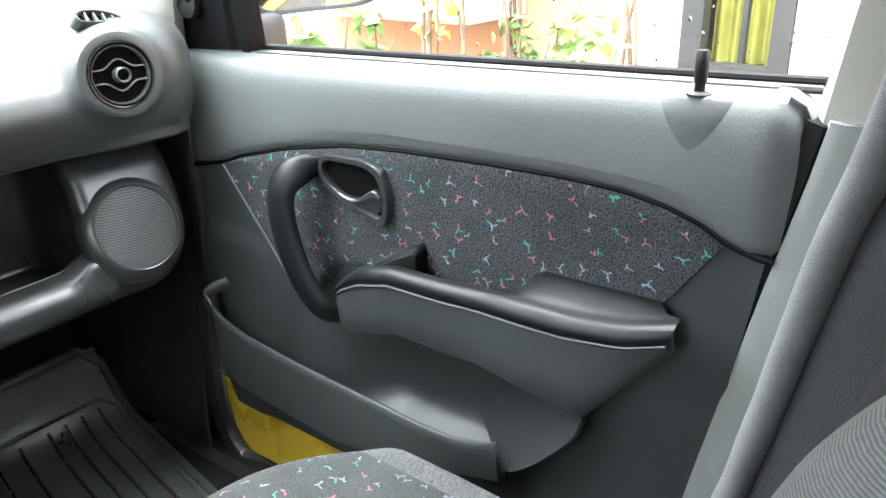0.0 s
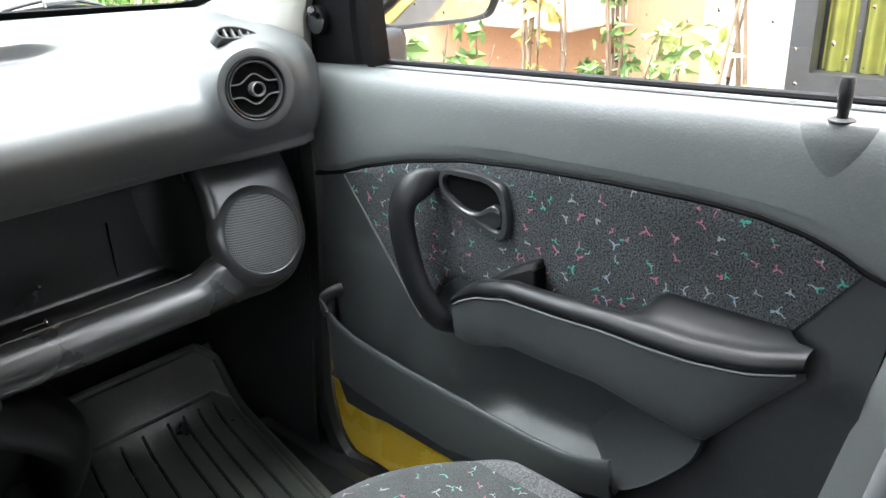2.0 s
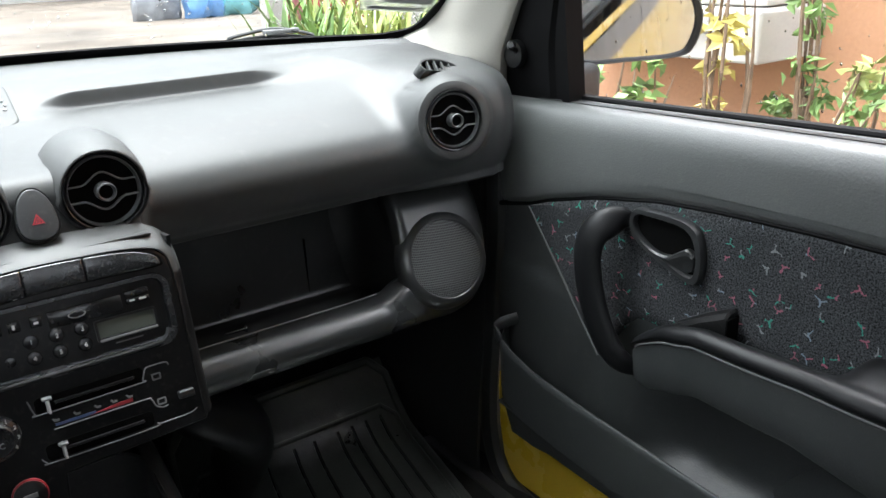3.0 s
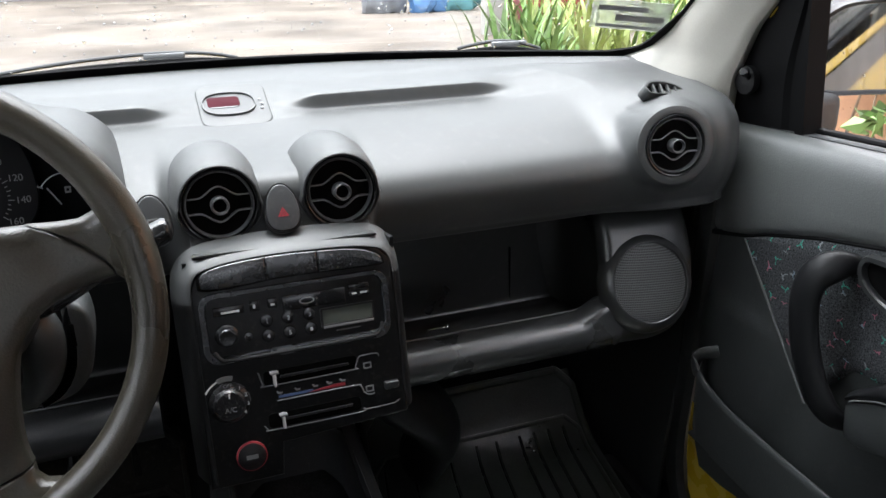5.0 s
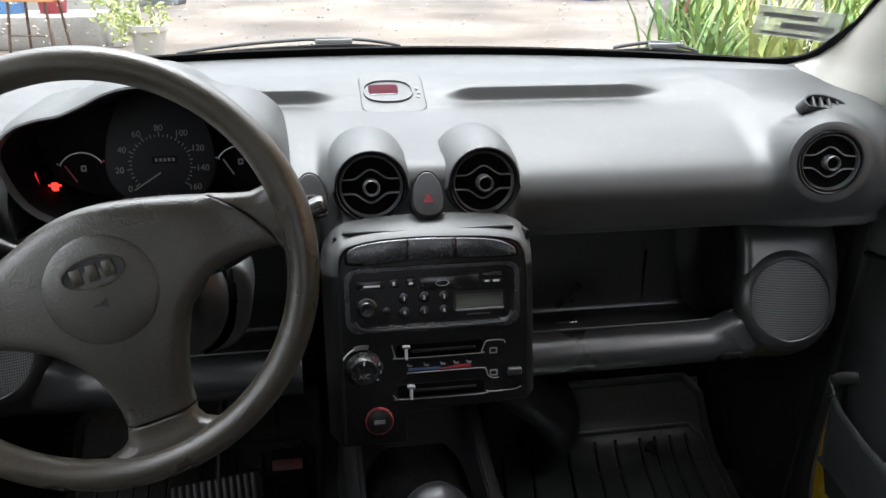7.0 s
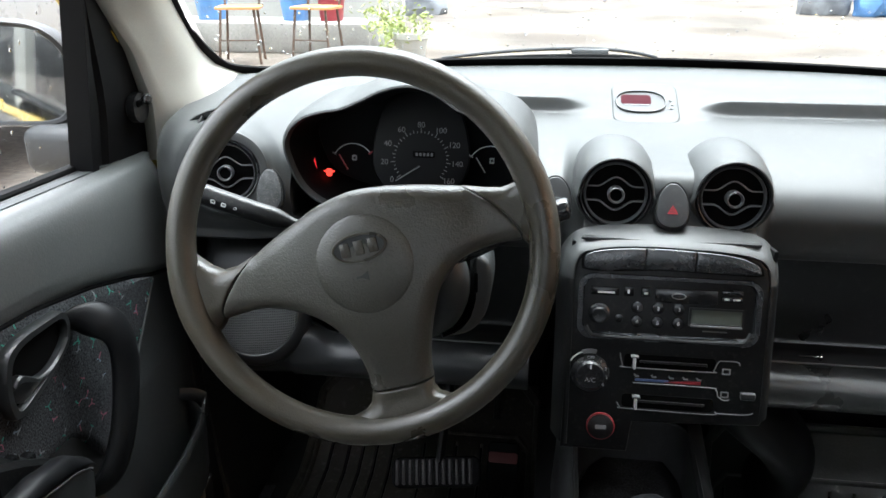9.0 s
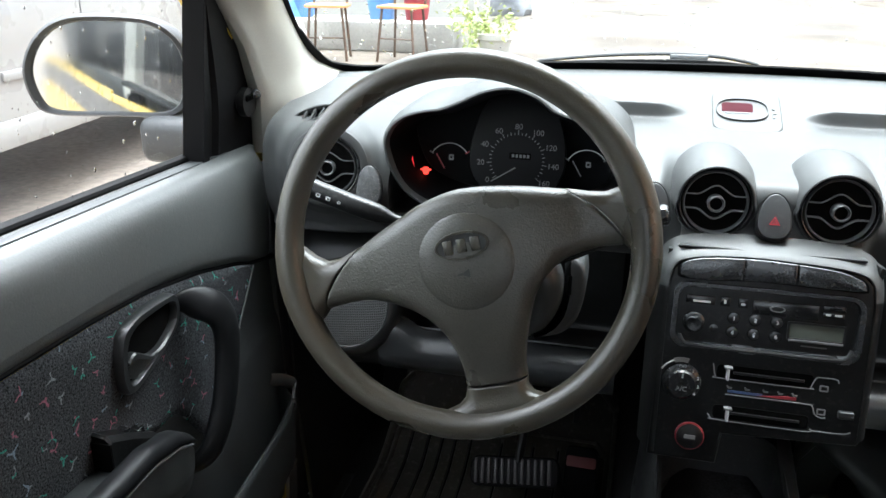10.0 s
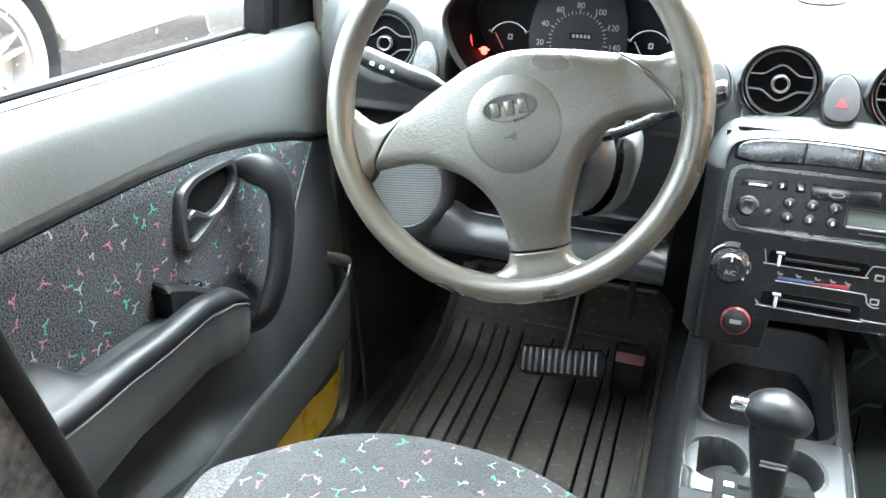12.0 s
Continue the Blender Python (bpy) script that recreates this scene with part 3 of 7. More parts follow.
part("cowl", thicken(grid([[(x, wind_y(x) - 0.02, 0.716), (x, wind_y(x) + 0.05, 0.708), (x, wind_y(x) + 0.10, 0.695)] for x in np.linspace(-0.74, 0.74, 25)]), 0.003), RUBBER, shell, "black plastic cowl under the windscreen")
for s in (1, -1):
    part("inner_wing", flip(box(0.664, 0.70, 0.125, 1.25, -0.05, 0.56), s), CHAR, shell, smooth=False)
part("rear_hatch", box(-0.62, 0.62, -2.25, -2.18, -0.05, 0.68, 0.01), TRIM_DARK, shell)
part("parcel_shelf", box(-0.60, 0.60, -2.18, -1.75, 0.60, 0.63, 0.006), CHAR, shell)

# windscreen with its black border, and side and rear glass


def screen_z(x, z):
    """The windscreen at x and height z."""
    return Vector((x, wind_y(x) + 0.012 - 1.25 * (z - 0.722), z))


def screen_point(x, w):
    """The windscreen: w runs from its foot to its head."""
    return screen_z(x * (1 - 0.10 * max(w, 0)), 0.722 + 0.45 * w)


windscreen = thing("windscreen", (0, 0.45, 0.72), "curved car windscreen wet with raindrops, with a black border", "windscreen", kind="structure")
pane = part("glass_pane", grid([[screen_point(x, w) for w in np.linspace(-0.03, 1.0, 14)] for x in np.linspace(-0.63, 0.63, 41)]), SCREEN, windscreen)
# the black border: along the foot and up round both corners
EDGE = [(0.0, 0.728, 0.0, 0.7475), (0.16, 0.728, 0.16, 0.747), (0.325, 0.725, 0.318, 0.7455), (0.515, 0.722, 0.506, 0.7425), (0.575, 0.722, 0.558, 0.742), (0.606, 0.726, 0.580, 0.7440), (0.632, 0.741, 0.606, 0.752), (0.641, 0.768, 0.616, 0.777), (0.640, 0.795, 0.619, 0.799), (0.636, 0.828, 0.618, 0.828), (0.60, 1.0, 0.584, 1.0), (0.565, 1.165, 0.55, 1.15)]
out_line = spline([(a, b, 0) for a, b, c, d in EDGE], 70)
in_line = spline([(c, d, 0) for a, b, c, d in EDGE], 70)
half = list(zip(out_line, in_line))
full = [((-o.x, o.y), (-q.x, q.y)) for o, q in reversed(half[1:])] + [((o.x, o.y), (q.x, q.y)) for o, q in half]
rows = [[screen_z(o[0] + (q[0] - o[0]) * k, o[1] + (q[1] - o[1]) * k) + Vector((0, -0.007, -0.004)) for k in (0, 0.33, 0.66, 1.0)] for o, q in full]
part("black_border", thicken(grid(rows), 0.003), RUBBER, windscreen, "black rubber windscreen border")


def car_glass(name, corners, label):
    ob = part(name, grid([[Vector(corners[0]).lerp(Vector(corners[1]), i / 6), Vector(corners[3]).lerp(Vector(corners[2]), i / 6)] for i in range(7)]), TINTED, None, "", smooth=False)
    ob.visible_shadow = False
    return tagged(ob, label, "window", kind="structure")


for s in (1, -1):
    car_glass("window_rear_side", [(s * 0.675, -0.86, 0.68), (s * 0.675, -1.75, 0.70), (s * 0.60, -1.70, 1.13), (s * 0.60, -0.86, 1.14)], "rear side window of the car, tint added to cut fill light")
car_glass("window_rear", [(-0.58, -2.2, 0.68), (0.58, -2.2, 0.68), (0.53, -2.03, 1.14), (-0.53, -2.03, 1.14)], "rear window of the car, tint added to cut fill light")

# ---- dashboard ----
dash = thing("dashboard", (0, 0.2, 0.36), "grey moulded plastic dashboard with round air vents and an open shelf", "dashboard")


TRAY_RIM = [(0.14, 0.466), (0.17, 0.460), (0.20, 0.449), (0.235, 0.434), (0.275, 0.408), (0.30, 0.375), (0.32, 0.335), (0.335, 0.24)]


def shoulder(x, y):
    """1 on the dash's shoulder beside the tray, falling from a crisp rim into the tray."""
    soft = smooth01(0.425, 0.535, abs(x))
    d = (lerp(TRAY_RIM, y) - x) / 0.15
    crisp = 1.0 if d < 0 else (1 - min(d, 1.0)) ** 2
    k = 0.75 * smooth01(0.06, 0.175, y) if x > 0 else 0.0
    return soft + (crisp - soft) * k


def dash_profile(x):
    """The dash's section at x, from the windscreen's foot over the top to under the front edge."""
    a = abs(x)
    slot = smooth01(0.045, 0.10, x) * (1 - smooth01(0.315, 0.385, x)) if x > 0 else smooth01(0.075, 0.13, a) * (1 - smooth01(0.34, 0.40, a))
    bowl = smooth01(0.03, 0.09, a) * (1 - smooth01(0.385, 0.452, a))
    mid = 1 - smooth01(0.092, 0.120, a)
    yw = wind_y(x)
    top = [(yw + 0.03, 0.722), (yw - 0.005, 0.727), (yw - 0.035, 0.7295)]
    yb = min(0.33, yw - 0.06)
    top += [(yb, 0.726), (min(0.30, yb - 0.015), 0.7245 - 0.003 * bowl)]
    # the step of the tray: steep where there is a slot, a soft slope elsewhere
    hi = [(0.262, 0.7185), (0.236, 0.7165), (0.229, 0.7145), (0.2265, 0.712), (0.2235, 0.698), (0.220, 0.6945), (0.212, 0.6925), (0.195, 0.690)]
    so = [(0.265, 0.717), (0.246, 0.7105), (0.236, 0.707), (0.229, 0.7035), (0.222, 0.7005), (0.214, 0.697), (0.205, 0.6935), (0.195, 0.690)]
    en = [(0.25, 0.7265), (0.23, 0.7255), (0.21, 0.7235), (0.195, 0.7215), (0.18, 0.719), (0.17, 0.7175), (0.16, 0.716), (0.15, 0.7145)]
    step = []
    for h, o, e in zip(hi, so, en):
        p = Vector(o).lerp(Vector(h), slot)
        step.append(tuple(p.lerp(Vector(e), shoulder(x, e[0]))))
    front = [(0.160, 0.683), (0.125, 0.6745), (0.098, 0.6655), (0.072, 0.6535), (0.053, 0.6405), (0.042, 0.626), (0.0385, 0.611), (0.0420, 0.594), (0.0505, 0.577), (0.0650, 0.561), (0.090, 0.548), (0.24, 0.540)]
    corner = [(0.125, 0.711), (0.100, 0.7075), (0.075, 0.7035), (0.050, 0.697), (0.032, 0.686), (0.020, 0.668), (0.0155, 0.642), (0.0180, 0.616), (0.0250, 0.593), (0.0375, 0.571), (0.059, 0.550), (0.24, 0.532)]
    centre = [(0.150, 0.682), (0.110, 0.677), (0.078, 0.675), (0.045, 0.673), (0.016, 0.668), (0.004, 0.655), (0.002, 0.640), (0.000, 0.622), (-0.005, 0.6105), (-0.018, 0.6060), (-0.034, 0.6055), (0.0, 0.590)]
    low = []
    for f, c, m in zip(front, corner, centre):
        p = Vector(f).lerp(Vector(c), shoulder(x, c[0]))
        low.append(tuple(p.lerp(Vector(m), mid)))
    return top + step + low


side_vents = []
for s in (1, -1):
    f = Vector((-0.22 * s, -1, 0.12)).normalized()
    xax = Vector((0, 0, 1)).cross(f).normalized()
    side_vents.append(basis((0.505 if s > 0 else -0.521, 0.016, 0.650), xax, f.cross(xax)))
xs = sorted(set([round(v, 4) for v in np.linspace(-0.615, 0.615, 329)]))
rows = []
for x in xs:
    line = spline([(x, y, z) for y, z in dash_profile(x)], 120)
    edge = smooth01(0.585, 0.617, abs(x))
    line = [p + Vector((0, 0.012 * edge, 0)) for p in line]
    for p in line:
        for vx in (-0.0610, 0.0655):
            # the bores of the middle vents
            if p.y < 0.045 and math.hypot(p.x - vx, p.z - 0.648) < 0.036:
                p.y += 0.05
        for mv in side_vents:
            # a flat seat round the side vents, and their bores
            q = mv.inverted() @ p
            rr = math.hypot(q.x, q.y)
            if rr < 0.066 and q.z > -0.06:
                q.z = -0.055 if rr < 0.0435 else q.z * smooth01(0.047, 0.066, rr)
                p.x, p.y, p.z = mv @ q
        if -0.448 < p.x < -0.160 and p.y < 0.19 and p.z > 0.59:
            # the well of the instrument cluster
            p.y, p.z = 0.19, min(p.z, 0.665)
    rows.append(line)
part("top_panel", grid(rows), DASH, dash, "grey grained plastic dash top with a long tray slot")

# inner side ends of the dash, and the lower body with the open shelf
for s in (1, -1):
    sx = 1 if s > 0 else -1
    x0, x1 = (0.125, 0.47) if s > 0 else (0.15, 0.47)
    # shelf: back wall, floor, broad lip rolling over to the lower face
    prof = [(0.20, 0.600), (0.205, 0.50), (0.200, 0.395), (0.192, 0.378), (0.175, 0.374), (0.12, 0.378), (0.108, 0.384), (0.102, 0.396), (0.096, 0.4005), (0.088, 0.3996), (0.077, 0.3952), (0.068, 0.3880), (0.0625, 0.378), (0.0620, 0.366), (0.068, 0.353), (0.082, 0.342), (0.115, 0.333), (0.20, 0.325), (0.45, 0.318)]
    rows = []
    for x in np.linspace(x0, 0.475, 52):
        e = 0.018 * smooth01(0.412, 0.455, x)
        rows.append([Vector((sx * x, y, z + (e if z > 0.383 and y < 0.12 else 0))) for y, z in prof])
    part("shelf", grid([spline(r[:7], 26) for r in rows]), SHELF, dash, "open shelf moulded into the dash, shade in its colour")
    # driver's lip, end panel and collar take darker KICK, painting in their shade
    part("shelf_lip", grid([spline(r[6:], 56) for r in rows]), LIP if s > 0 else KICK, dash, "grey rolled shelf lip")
    # thin paler line along the inner edge of the lip
    part("shelf_edge", flip(tube(spline([(x0 + 0.005, 0.1005, 0.4000), (0.28, 0.1005, 0.4000), (0.40, 0.1005, 0.4003), (0.432, 0.096, 0.406), (0.450, 0.088, 0.420)], 30), 0.0014, 0.0014, n=6), sx), TRIM, dash, "thin pale shelf edge")
    part("shelf_seam", flip(box(0.363, 0.3638, 0.199, 0.206, 0.385, 0.470), sx), HOLE, dash, smooth=False)
    # end wall of the shelf cavity, curving round behind the speaker
    wall = [spline([(0.395, 0.207, z), (0.428, 0.200, z), (0.446, 0.182, z), (0.4555, 0.150, z), (0.4595, 0.090 + 0.8 * max(z - 0.45, 0), z)], 16) for z in np.linspace(0.37, 0.605, 9)]
    part("shelf_end", flip(grid(wall), sx), SHELF, dash, "curved end wall of the shelf, shade in its colour")
    # the dash's end comes down beside the shelf and carries the speaker
    base = basis((0.520, 0.066, 0.440), (1, -0.10, 0), (0, 0.36, 0.93))
    end_left = [(0.33, 0.452), (0.385, 0.4500), (0.402, 0.4500), (0.420, 0.4525), (0.44, 0.4555), (0.47, 0.4575), (0.50, 0.4610), (0.53, 0.4620), (0.555, 0.460), (0.585, 0.458)]
    end_right = [(0.326, 0.505), (0.345, 0.545), (0.36, 0.563), (0.385, 0.582), (0.41, 0.592), (0.44, 0.598), (0.47, 0.602), (0.60, 0.602)]
    lip_y = [(0.325, 0.16), (0.333, 0.115), (0.342, 0.082), (0.353, 0.068), (0.366, 0.062), (0.378, 0.0625), (0.388, 0.068), (0.400, 0.080), (0.42, 0.10)]
    face_y = [(0.325, 0.16), (0.333, 0.110), (0.343, 0.079), (0.356, 0.066), (0.372, 0.0590), (0.39, 0.0585), (0.41, 0.0610), (0.44, 0.0695), (0.47, 0.0810), (0.50, 0.0945), (0.515, 0.1030), (0.53, 0.1150), (0.545, 0.1270), (0.56, 0.1370), (0.585, 0.1450)]
    panel_rows = []
    for z in np.linspace(0.326, 0.584, 50):
        x_left = lerp(end_left, z)
        row = []
        for u in (0, 0.012, 0.03, 0.055, 0.085, 0.13, 0.19, 0.27, 0.36, 0.46, 0.56, 0.66, 0.76, 0.86, 0.93, 0.965, 0.985, 1.0):
            x = x_left + (lerp(end_right, z) - x_left) * u
            y = lerp(face_y, z) - 0.10 * (x - 0.52)
            open_side = smooth01(0.395, 0.425, z)
            y += open_side * (0.010 * max(1 - u / 0.012, 0) + 0.012 * max(1 - u / 0.085, 0) ** 2)
            on_lip = (1 - open_side) * (1 - smooth01(0.02, 0.36, u))
            y += (lerp(lip_y, z) + 0.004 * (1 - smooth01(0.0, 0.30, u)) - y) * on_lip
            y += 0.10 * max((u - 0.985) / 0.015, 0) + 0.012 * smooth01(0.90, 0.99, u)
            row.append((x, y, z))
        panel_rows.append(row)
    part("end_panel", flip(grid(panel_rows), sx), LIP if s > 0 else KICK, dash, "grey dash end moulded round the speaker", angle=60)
    collar = turned([(0.0560, 0.0012), (0.0566, 0.0028), (0.0578, 0.0034), (0.0600, 0.0026), (0.0640, -0.0004), (0.0685, -0.0050), (0.0720, -0.0110), (0.0740, -0.0190)], 64, cap=False)
    collar.transform(base)
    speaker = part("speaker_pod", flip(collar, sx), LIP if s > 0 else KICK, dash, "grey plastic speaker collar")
    gm = turned([(0.0005, 0.0036), (0.03, 0.0032), (0.049, 0.0020), (0.0556, 0.0002), (0.0562, -0.004)], 48, cap=True)
    gm.transform(base)
    part("grille", flip(gm, sx), GRILLE, speaker, "round perforated dark speaker grille")

# screw lying on the shelf
screw = part("screw", turned([(0.0005, 0.0), (0.005, 0.0), (0.005, 0.002), (0.002, 0.004), (0.002, 0.028), (0.0004, 0.031)], 10), CHROME, None, "", m=basis((0.246, 0.160, 0.3795), (0, 0, 1), (0, 1, 0.0)))
tagged(screw, "small steel screw lying on the dash shelf", "screw")


def air_vent(centre, facing, r, group_parent, tilt_in=0.0):
    """A round black air vent with two waved vanes round a hub."""
    f = Vector(facing).normalized()
    xax = Vector((0, 0, 1)).cross(f).normalized()
    m = basis(centre, xax, f.cross(xax))
    vent = part("air_vent", turned([(r * 0.95, -0.020), (r * 0.95, -0.001), (r * 0.965, 0.0022), (r * 0.995, 0.0026), (r * 1.02, 0.0), (r * 1.02, -0.022)], 56, cap=False), GLOSS, group_parent, "round black air vent", m=m)
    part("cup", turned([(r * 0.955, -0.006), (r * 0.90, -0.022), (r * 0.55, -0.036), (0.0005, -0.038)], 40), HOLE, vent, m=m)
    part("inner_ring", turned([(r * 0.80, -0.016), (r * 0.855, -0.002), (r * 0.875, 0.0012), (r * 0.895, 0.0012), (r * 0.91, -0.001), (r * 0.915, -0.010)], 56, cap=False), VENT_GREY, vent, "grey bevelled ring", m=m)
    for k in (1, -1):
        # a waved blade: pale front edge, dark deep body
        line = []
        for i in range(33):
            u = -1 + i / 16
            hump = 0.5 * (1 + math.cos(math.pi * u / 0.66)) if abs(u) < 0.66 else 0.0
            line.append((u * r * 0.83, k * r * (0.21 + 0.27 * hump)))
        rows = [[(x, y, z) for x, y in line] for z in (-0.026, -0.0045)]
        vane = part("vane", thicken(grid(rows), 0.0012), BLACK, vent, "black waved vane", m=m)
        part("vane_edge", tube([(x, y, -0.0035) for x, y in line], 0.0009, 0.0011, n=6), VANE, vane, "pale vane edge", m=m)
    for a in (0, 90, 180, 270):
        rib = box(r * 0.18, r * 0.86, -0.0006, 0.0006, -0.022, -0.009)
        part("rib", rib, CHAR, vent, smooth=False, m=m @ pose(0, 0, 0, 0, 0, a))
    part("hub", turned([(0.0005, -0.028), (r * 0.22, -0.026), (r * 0.235, -0.004), (r * 0.245, 0.006), (r * 0.24, 0.0085), (r * 0.215, 0.0098), (r * 0.185, 0.009), (r * 0.165, 0.004)], 32, cap=False), VENT_GREY, vent, "grey hub knob", m=m)
    part("hub_bore", turned([(r * 0.18, 0.0055), (r * 0.16, 0.0045), (0.0005, 0.004)], 24), HOLE, vent, m=m)
    return vent


for x in (-0.0610, 0.0655):
    hood = []
    for y, r, dz in ((-0.001, 0.0388, 0.0), (-0.0035, 0.0392, 0.0), (-0.0050, 0.0400, 0.0), (-0.0045, 0.0412, 0.0), (-0.0005, 0.0426, 0.0004), (0.012, 0.0448, 0.002), (0.045, 0.0470, 0.004), (0.080, 0.0460, 0.004), (0.110, 0.040, -0.002), (0.135, 0.028, -0.012), (0.15, 0.012, -0.022)):
        hood.append([(x + r * math.cos(a) * (1 + 0.06 * (math.sin(a) < 0)), y + 0.02 * (1 - math.sin(a)) * 0.2 * (y > 0.0), 0.648 + dz + r * math.sin(a)) for a in (2 * math.pi * j / 44 for j in range(44))])
    part("vent_hood", grid(hood, closed_v=True), DASH, dash, "grey tubular vent hood")
    air_vent((x, -0.004, 0.648), (0.0, -1, 0.10), 0.0385, dash)
for s in (1, -1):
    f = Vector((-0.22 * s, -1, 0.12)).normalized()
    xax = Vector((0, 0, 1)).cross(f).normalized()
    m = basis((0.505 if s > 0 else -0.521, 0.016, 0.650), xax, f.cross(xax))
    part("vent_collar", turned([(0.0390, -0.02), (0.0393, -0.0005), (0.0405, 0.0008), (0.0430, 0.0010), (0.0470, 0.0008), (0.0500, -0.0003), (0.0512, -0.0035)], 56, cap=False), DASH, dash, "grey raised vent collar", m=m)
    air_vent((0.505 if s > 0 else -0.521, 0.0155, 0.650), f, 0.0385, dash)
    # small demister slot above: an oval grille with dark holes between its fins
    md = basis((s * 0.530, 0.081, 0.7075), (1, 0.20 * s, -0.16 * s), (0.0, 0.75, 0.60))
    if s < 0:
        md = basis((-0.552, 0.056, 0.7045), (1, -0.20, 0.28), (0.0, 0.75, 0.62))
    out = [(0.034 * math.cos(a), 0.0135 * max(math.sin(a), -0.45)) for a in (2 * math.pi * j / 40 for j in range(40))]
    slot = part("demister_slot", ring([(p[0] * 1.12, p[1] * 1.25) for p in out], out, -0.014, 0.0024, 0.0014), DASH, dash, "small grey demister slot", m=md)
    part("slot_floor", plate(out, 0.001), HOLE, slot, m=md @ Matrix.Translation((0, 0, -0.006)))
    for i in range(4):
        fx = -0.021 + 0.014 * i
        part("fin", plate([(fx - 0.0022, -0.0055), (fx + 0.0022, -0.0055), (fx + 0.0062, 0.011), (fx + 0.0035, 0.0125)], 0.004, 0.0005), DASH, slot, smooth=False, m=md @ Matrix.Translation((0, 0, -0.003)))

# hazard switch and side switches


def egg(w, h, n=30):
    """A rounded triangle, narrow at the top."""
    out = []
    for j in range(n):
        a = 2 * math.pi * j / n
        y = math.sin(a)
        x = math.cos(a) * (1 - 0.28 * y)
        sq = 0.85
        out.append((w / 2 * math.copysign(abs(x) ** sq, x), h / 2 * math.copysign(abs(y) ** sq, y)))
    return out


def switch(place, facing, w, h, mat, label):
    f = Vector(facing).normalized()
    xax = Vector((0, 0, 1)).cross(f).normalized()
    m = basis(place, xax, f.cross(xax))
    o = egg(w, h)
    sw = part("switch", plate(o, 0.006, 0.002), mat, dash, label, m=m @ Matrix.Translation((0, 0, -0.003)))
    part("switch_rim", ring([(p[0] * 1.09, p[1] * 1.06) for p in o], [(p[0] * 1.01, p[1] * 1.01) for p in o], -0.010, 0.0016, 0.0008), BLACK, sw, m=m)
    return sw, m


sw, m = switch((0.0005, -0.0105, 0.639), (0, -1, 0.50), 0.034, 0.050, CHAR, "dark hazard switch with a red triangle")
tri = [(0.0065 * math.cos(radians(a)), 0.0065 * math.sin(radians(a))) for a in (90, 210, 330)]
part("triangle", ring(tri, [(p[0] * 0.62, p[1] * 0.62) for p in tri], 0.0, 0.0006), RED, sw, "red hazard triangle", smooth=False, m=m @ Matrix.Translation((0, -0.006, 0.003)))
part("triangle", ring([(p[0] * 0.42, p[1] * 0.42) for p in tri], [(p[0] * 0.2, p[1] * 0.2) for p in tri], 0.0, 0.0006), RED, sw, smooth=False, m=m @ Matrix.Translation((0, -0.006, 0.003)))
sw, m = switch((-0.1270, -0.004, 0.640), (0.10, -1, 0.45), 0.034, 0.050, CHAR, "dark rear demister switch")
part("symbol", ring(rounded(0.011, 0.009, 0.001, 2), rounded(0.008, 0.006, 0.001, 2), 0, 0.0006), GREY_PRINT, sw, smooth=False, m=m @ Matrix.Translation((0, -0.003, 0.003)))
sw, m = switch((-0.4690, 0.018, 0.630), (0.15, -1, 0.35), 0.030, 0.050, CHAR_WORN, "dark worn blank switch")

# clock on the dash top
mc = basis((-0.0115, 0.236, 0.7065), (1, 0, 0), (0, 0.915, 0.405))
clock = part("clock", plate(rounded(0.088, 0.094, 0.016), 0.004, 0.0025), DASH, dash, "grey clock plate with an oval display", m=mc @ Matrix.Translation((0, 0, -0.002)))
ov = [(-0.006 + 0.0315 * math.copysign(abs(math.cos(a)) ** 0.8, math.cos(a)), 0.0235 * math.copysign(abs(math.sin(a)) ** 0.8, math.sin(a))) for a in (2 * math.pi * j / 40 for j in range(40))]
part("display_rim", ring([(-0.006 + (p[0] + 0.006) * 1.07, p[1] * 1.09) for p in ov], ov, 0.0, 0.0048, 0.001), DASH, clock, m=mc)
part("display_well", plate([(p[0], p[1]) for p in ov], 0.0008), CHAR, clock, m=mc @ Matrix.Translation((0, 0, 0.0018)))
part("display", plate(rounded(0.040, 0.022, 0.005, 4, -0.012, 0.005), 0.0009, 0.0003), LCD_RED, clock, "dark red clock display", m=mc @ Matrix.Translation((0, 0, 0.0022)))
part("display_edge", plate(rounded(0.034, 0.0018, 0.0007, 2, -0.012, -0.0070), 0.0009), GREY_PRINT, clock, m=mc @ Matrix.Translation((0, 0, 0.0024)))
for k in (-1, 0, 1):
    part("button", turned([(0.0022, 0.0), (0.0022, 0.0012), (0.0005, 0.0016)], 10), GREY_PRINT, clock, m=mc @ Matrix.Translation((0.0335 + 0.002 * (k == 0), -0.004 + 0.0095 * k, 0.002)))

# ---- instrument cluster ----
cluster = thing("instrument_cluster", (-0.305, 0.1, 0.6), "black instrument cluster with three dials under a grey hood", "instrument cluster")
open_line = [(-0.449, 0.672), (-0.445, 0.695), (-0.428, 0.712), (-0.404, 0.7205), (-0.380, 0.7250), (-0.356, 0.7350), (-0.328, 0.748), (-0.298, 0.7535), (-0.270, 0.7455), (-0.246, 0.729), (-0.222, 0.7215), (-0.196, 0.7165), (-0.172, 0.697), (-0.160, 0.664), (-0.163, 0.632), (-0.185, 0.606), (-0.25, 0.592), (-0.34, 0.592), (-0.40, 0.606), (-0.433, 0.630)]
edge = [(p.x, p.y) for p in spline([(x, z, 0) for x, z in open_line], 96, closed=True)]
ccx, ccz = -0.305, 0.655


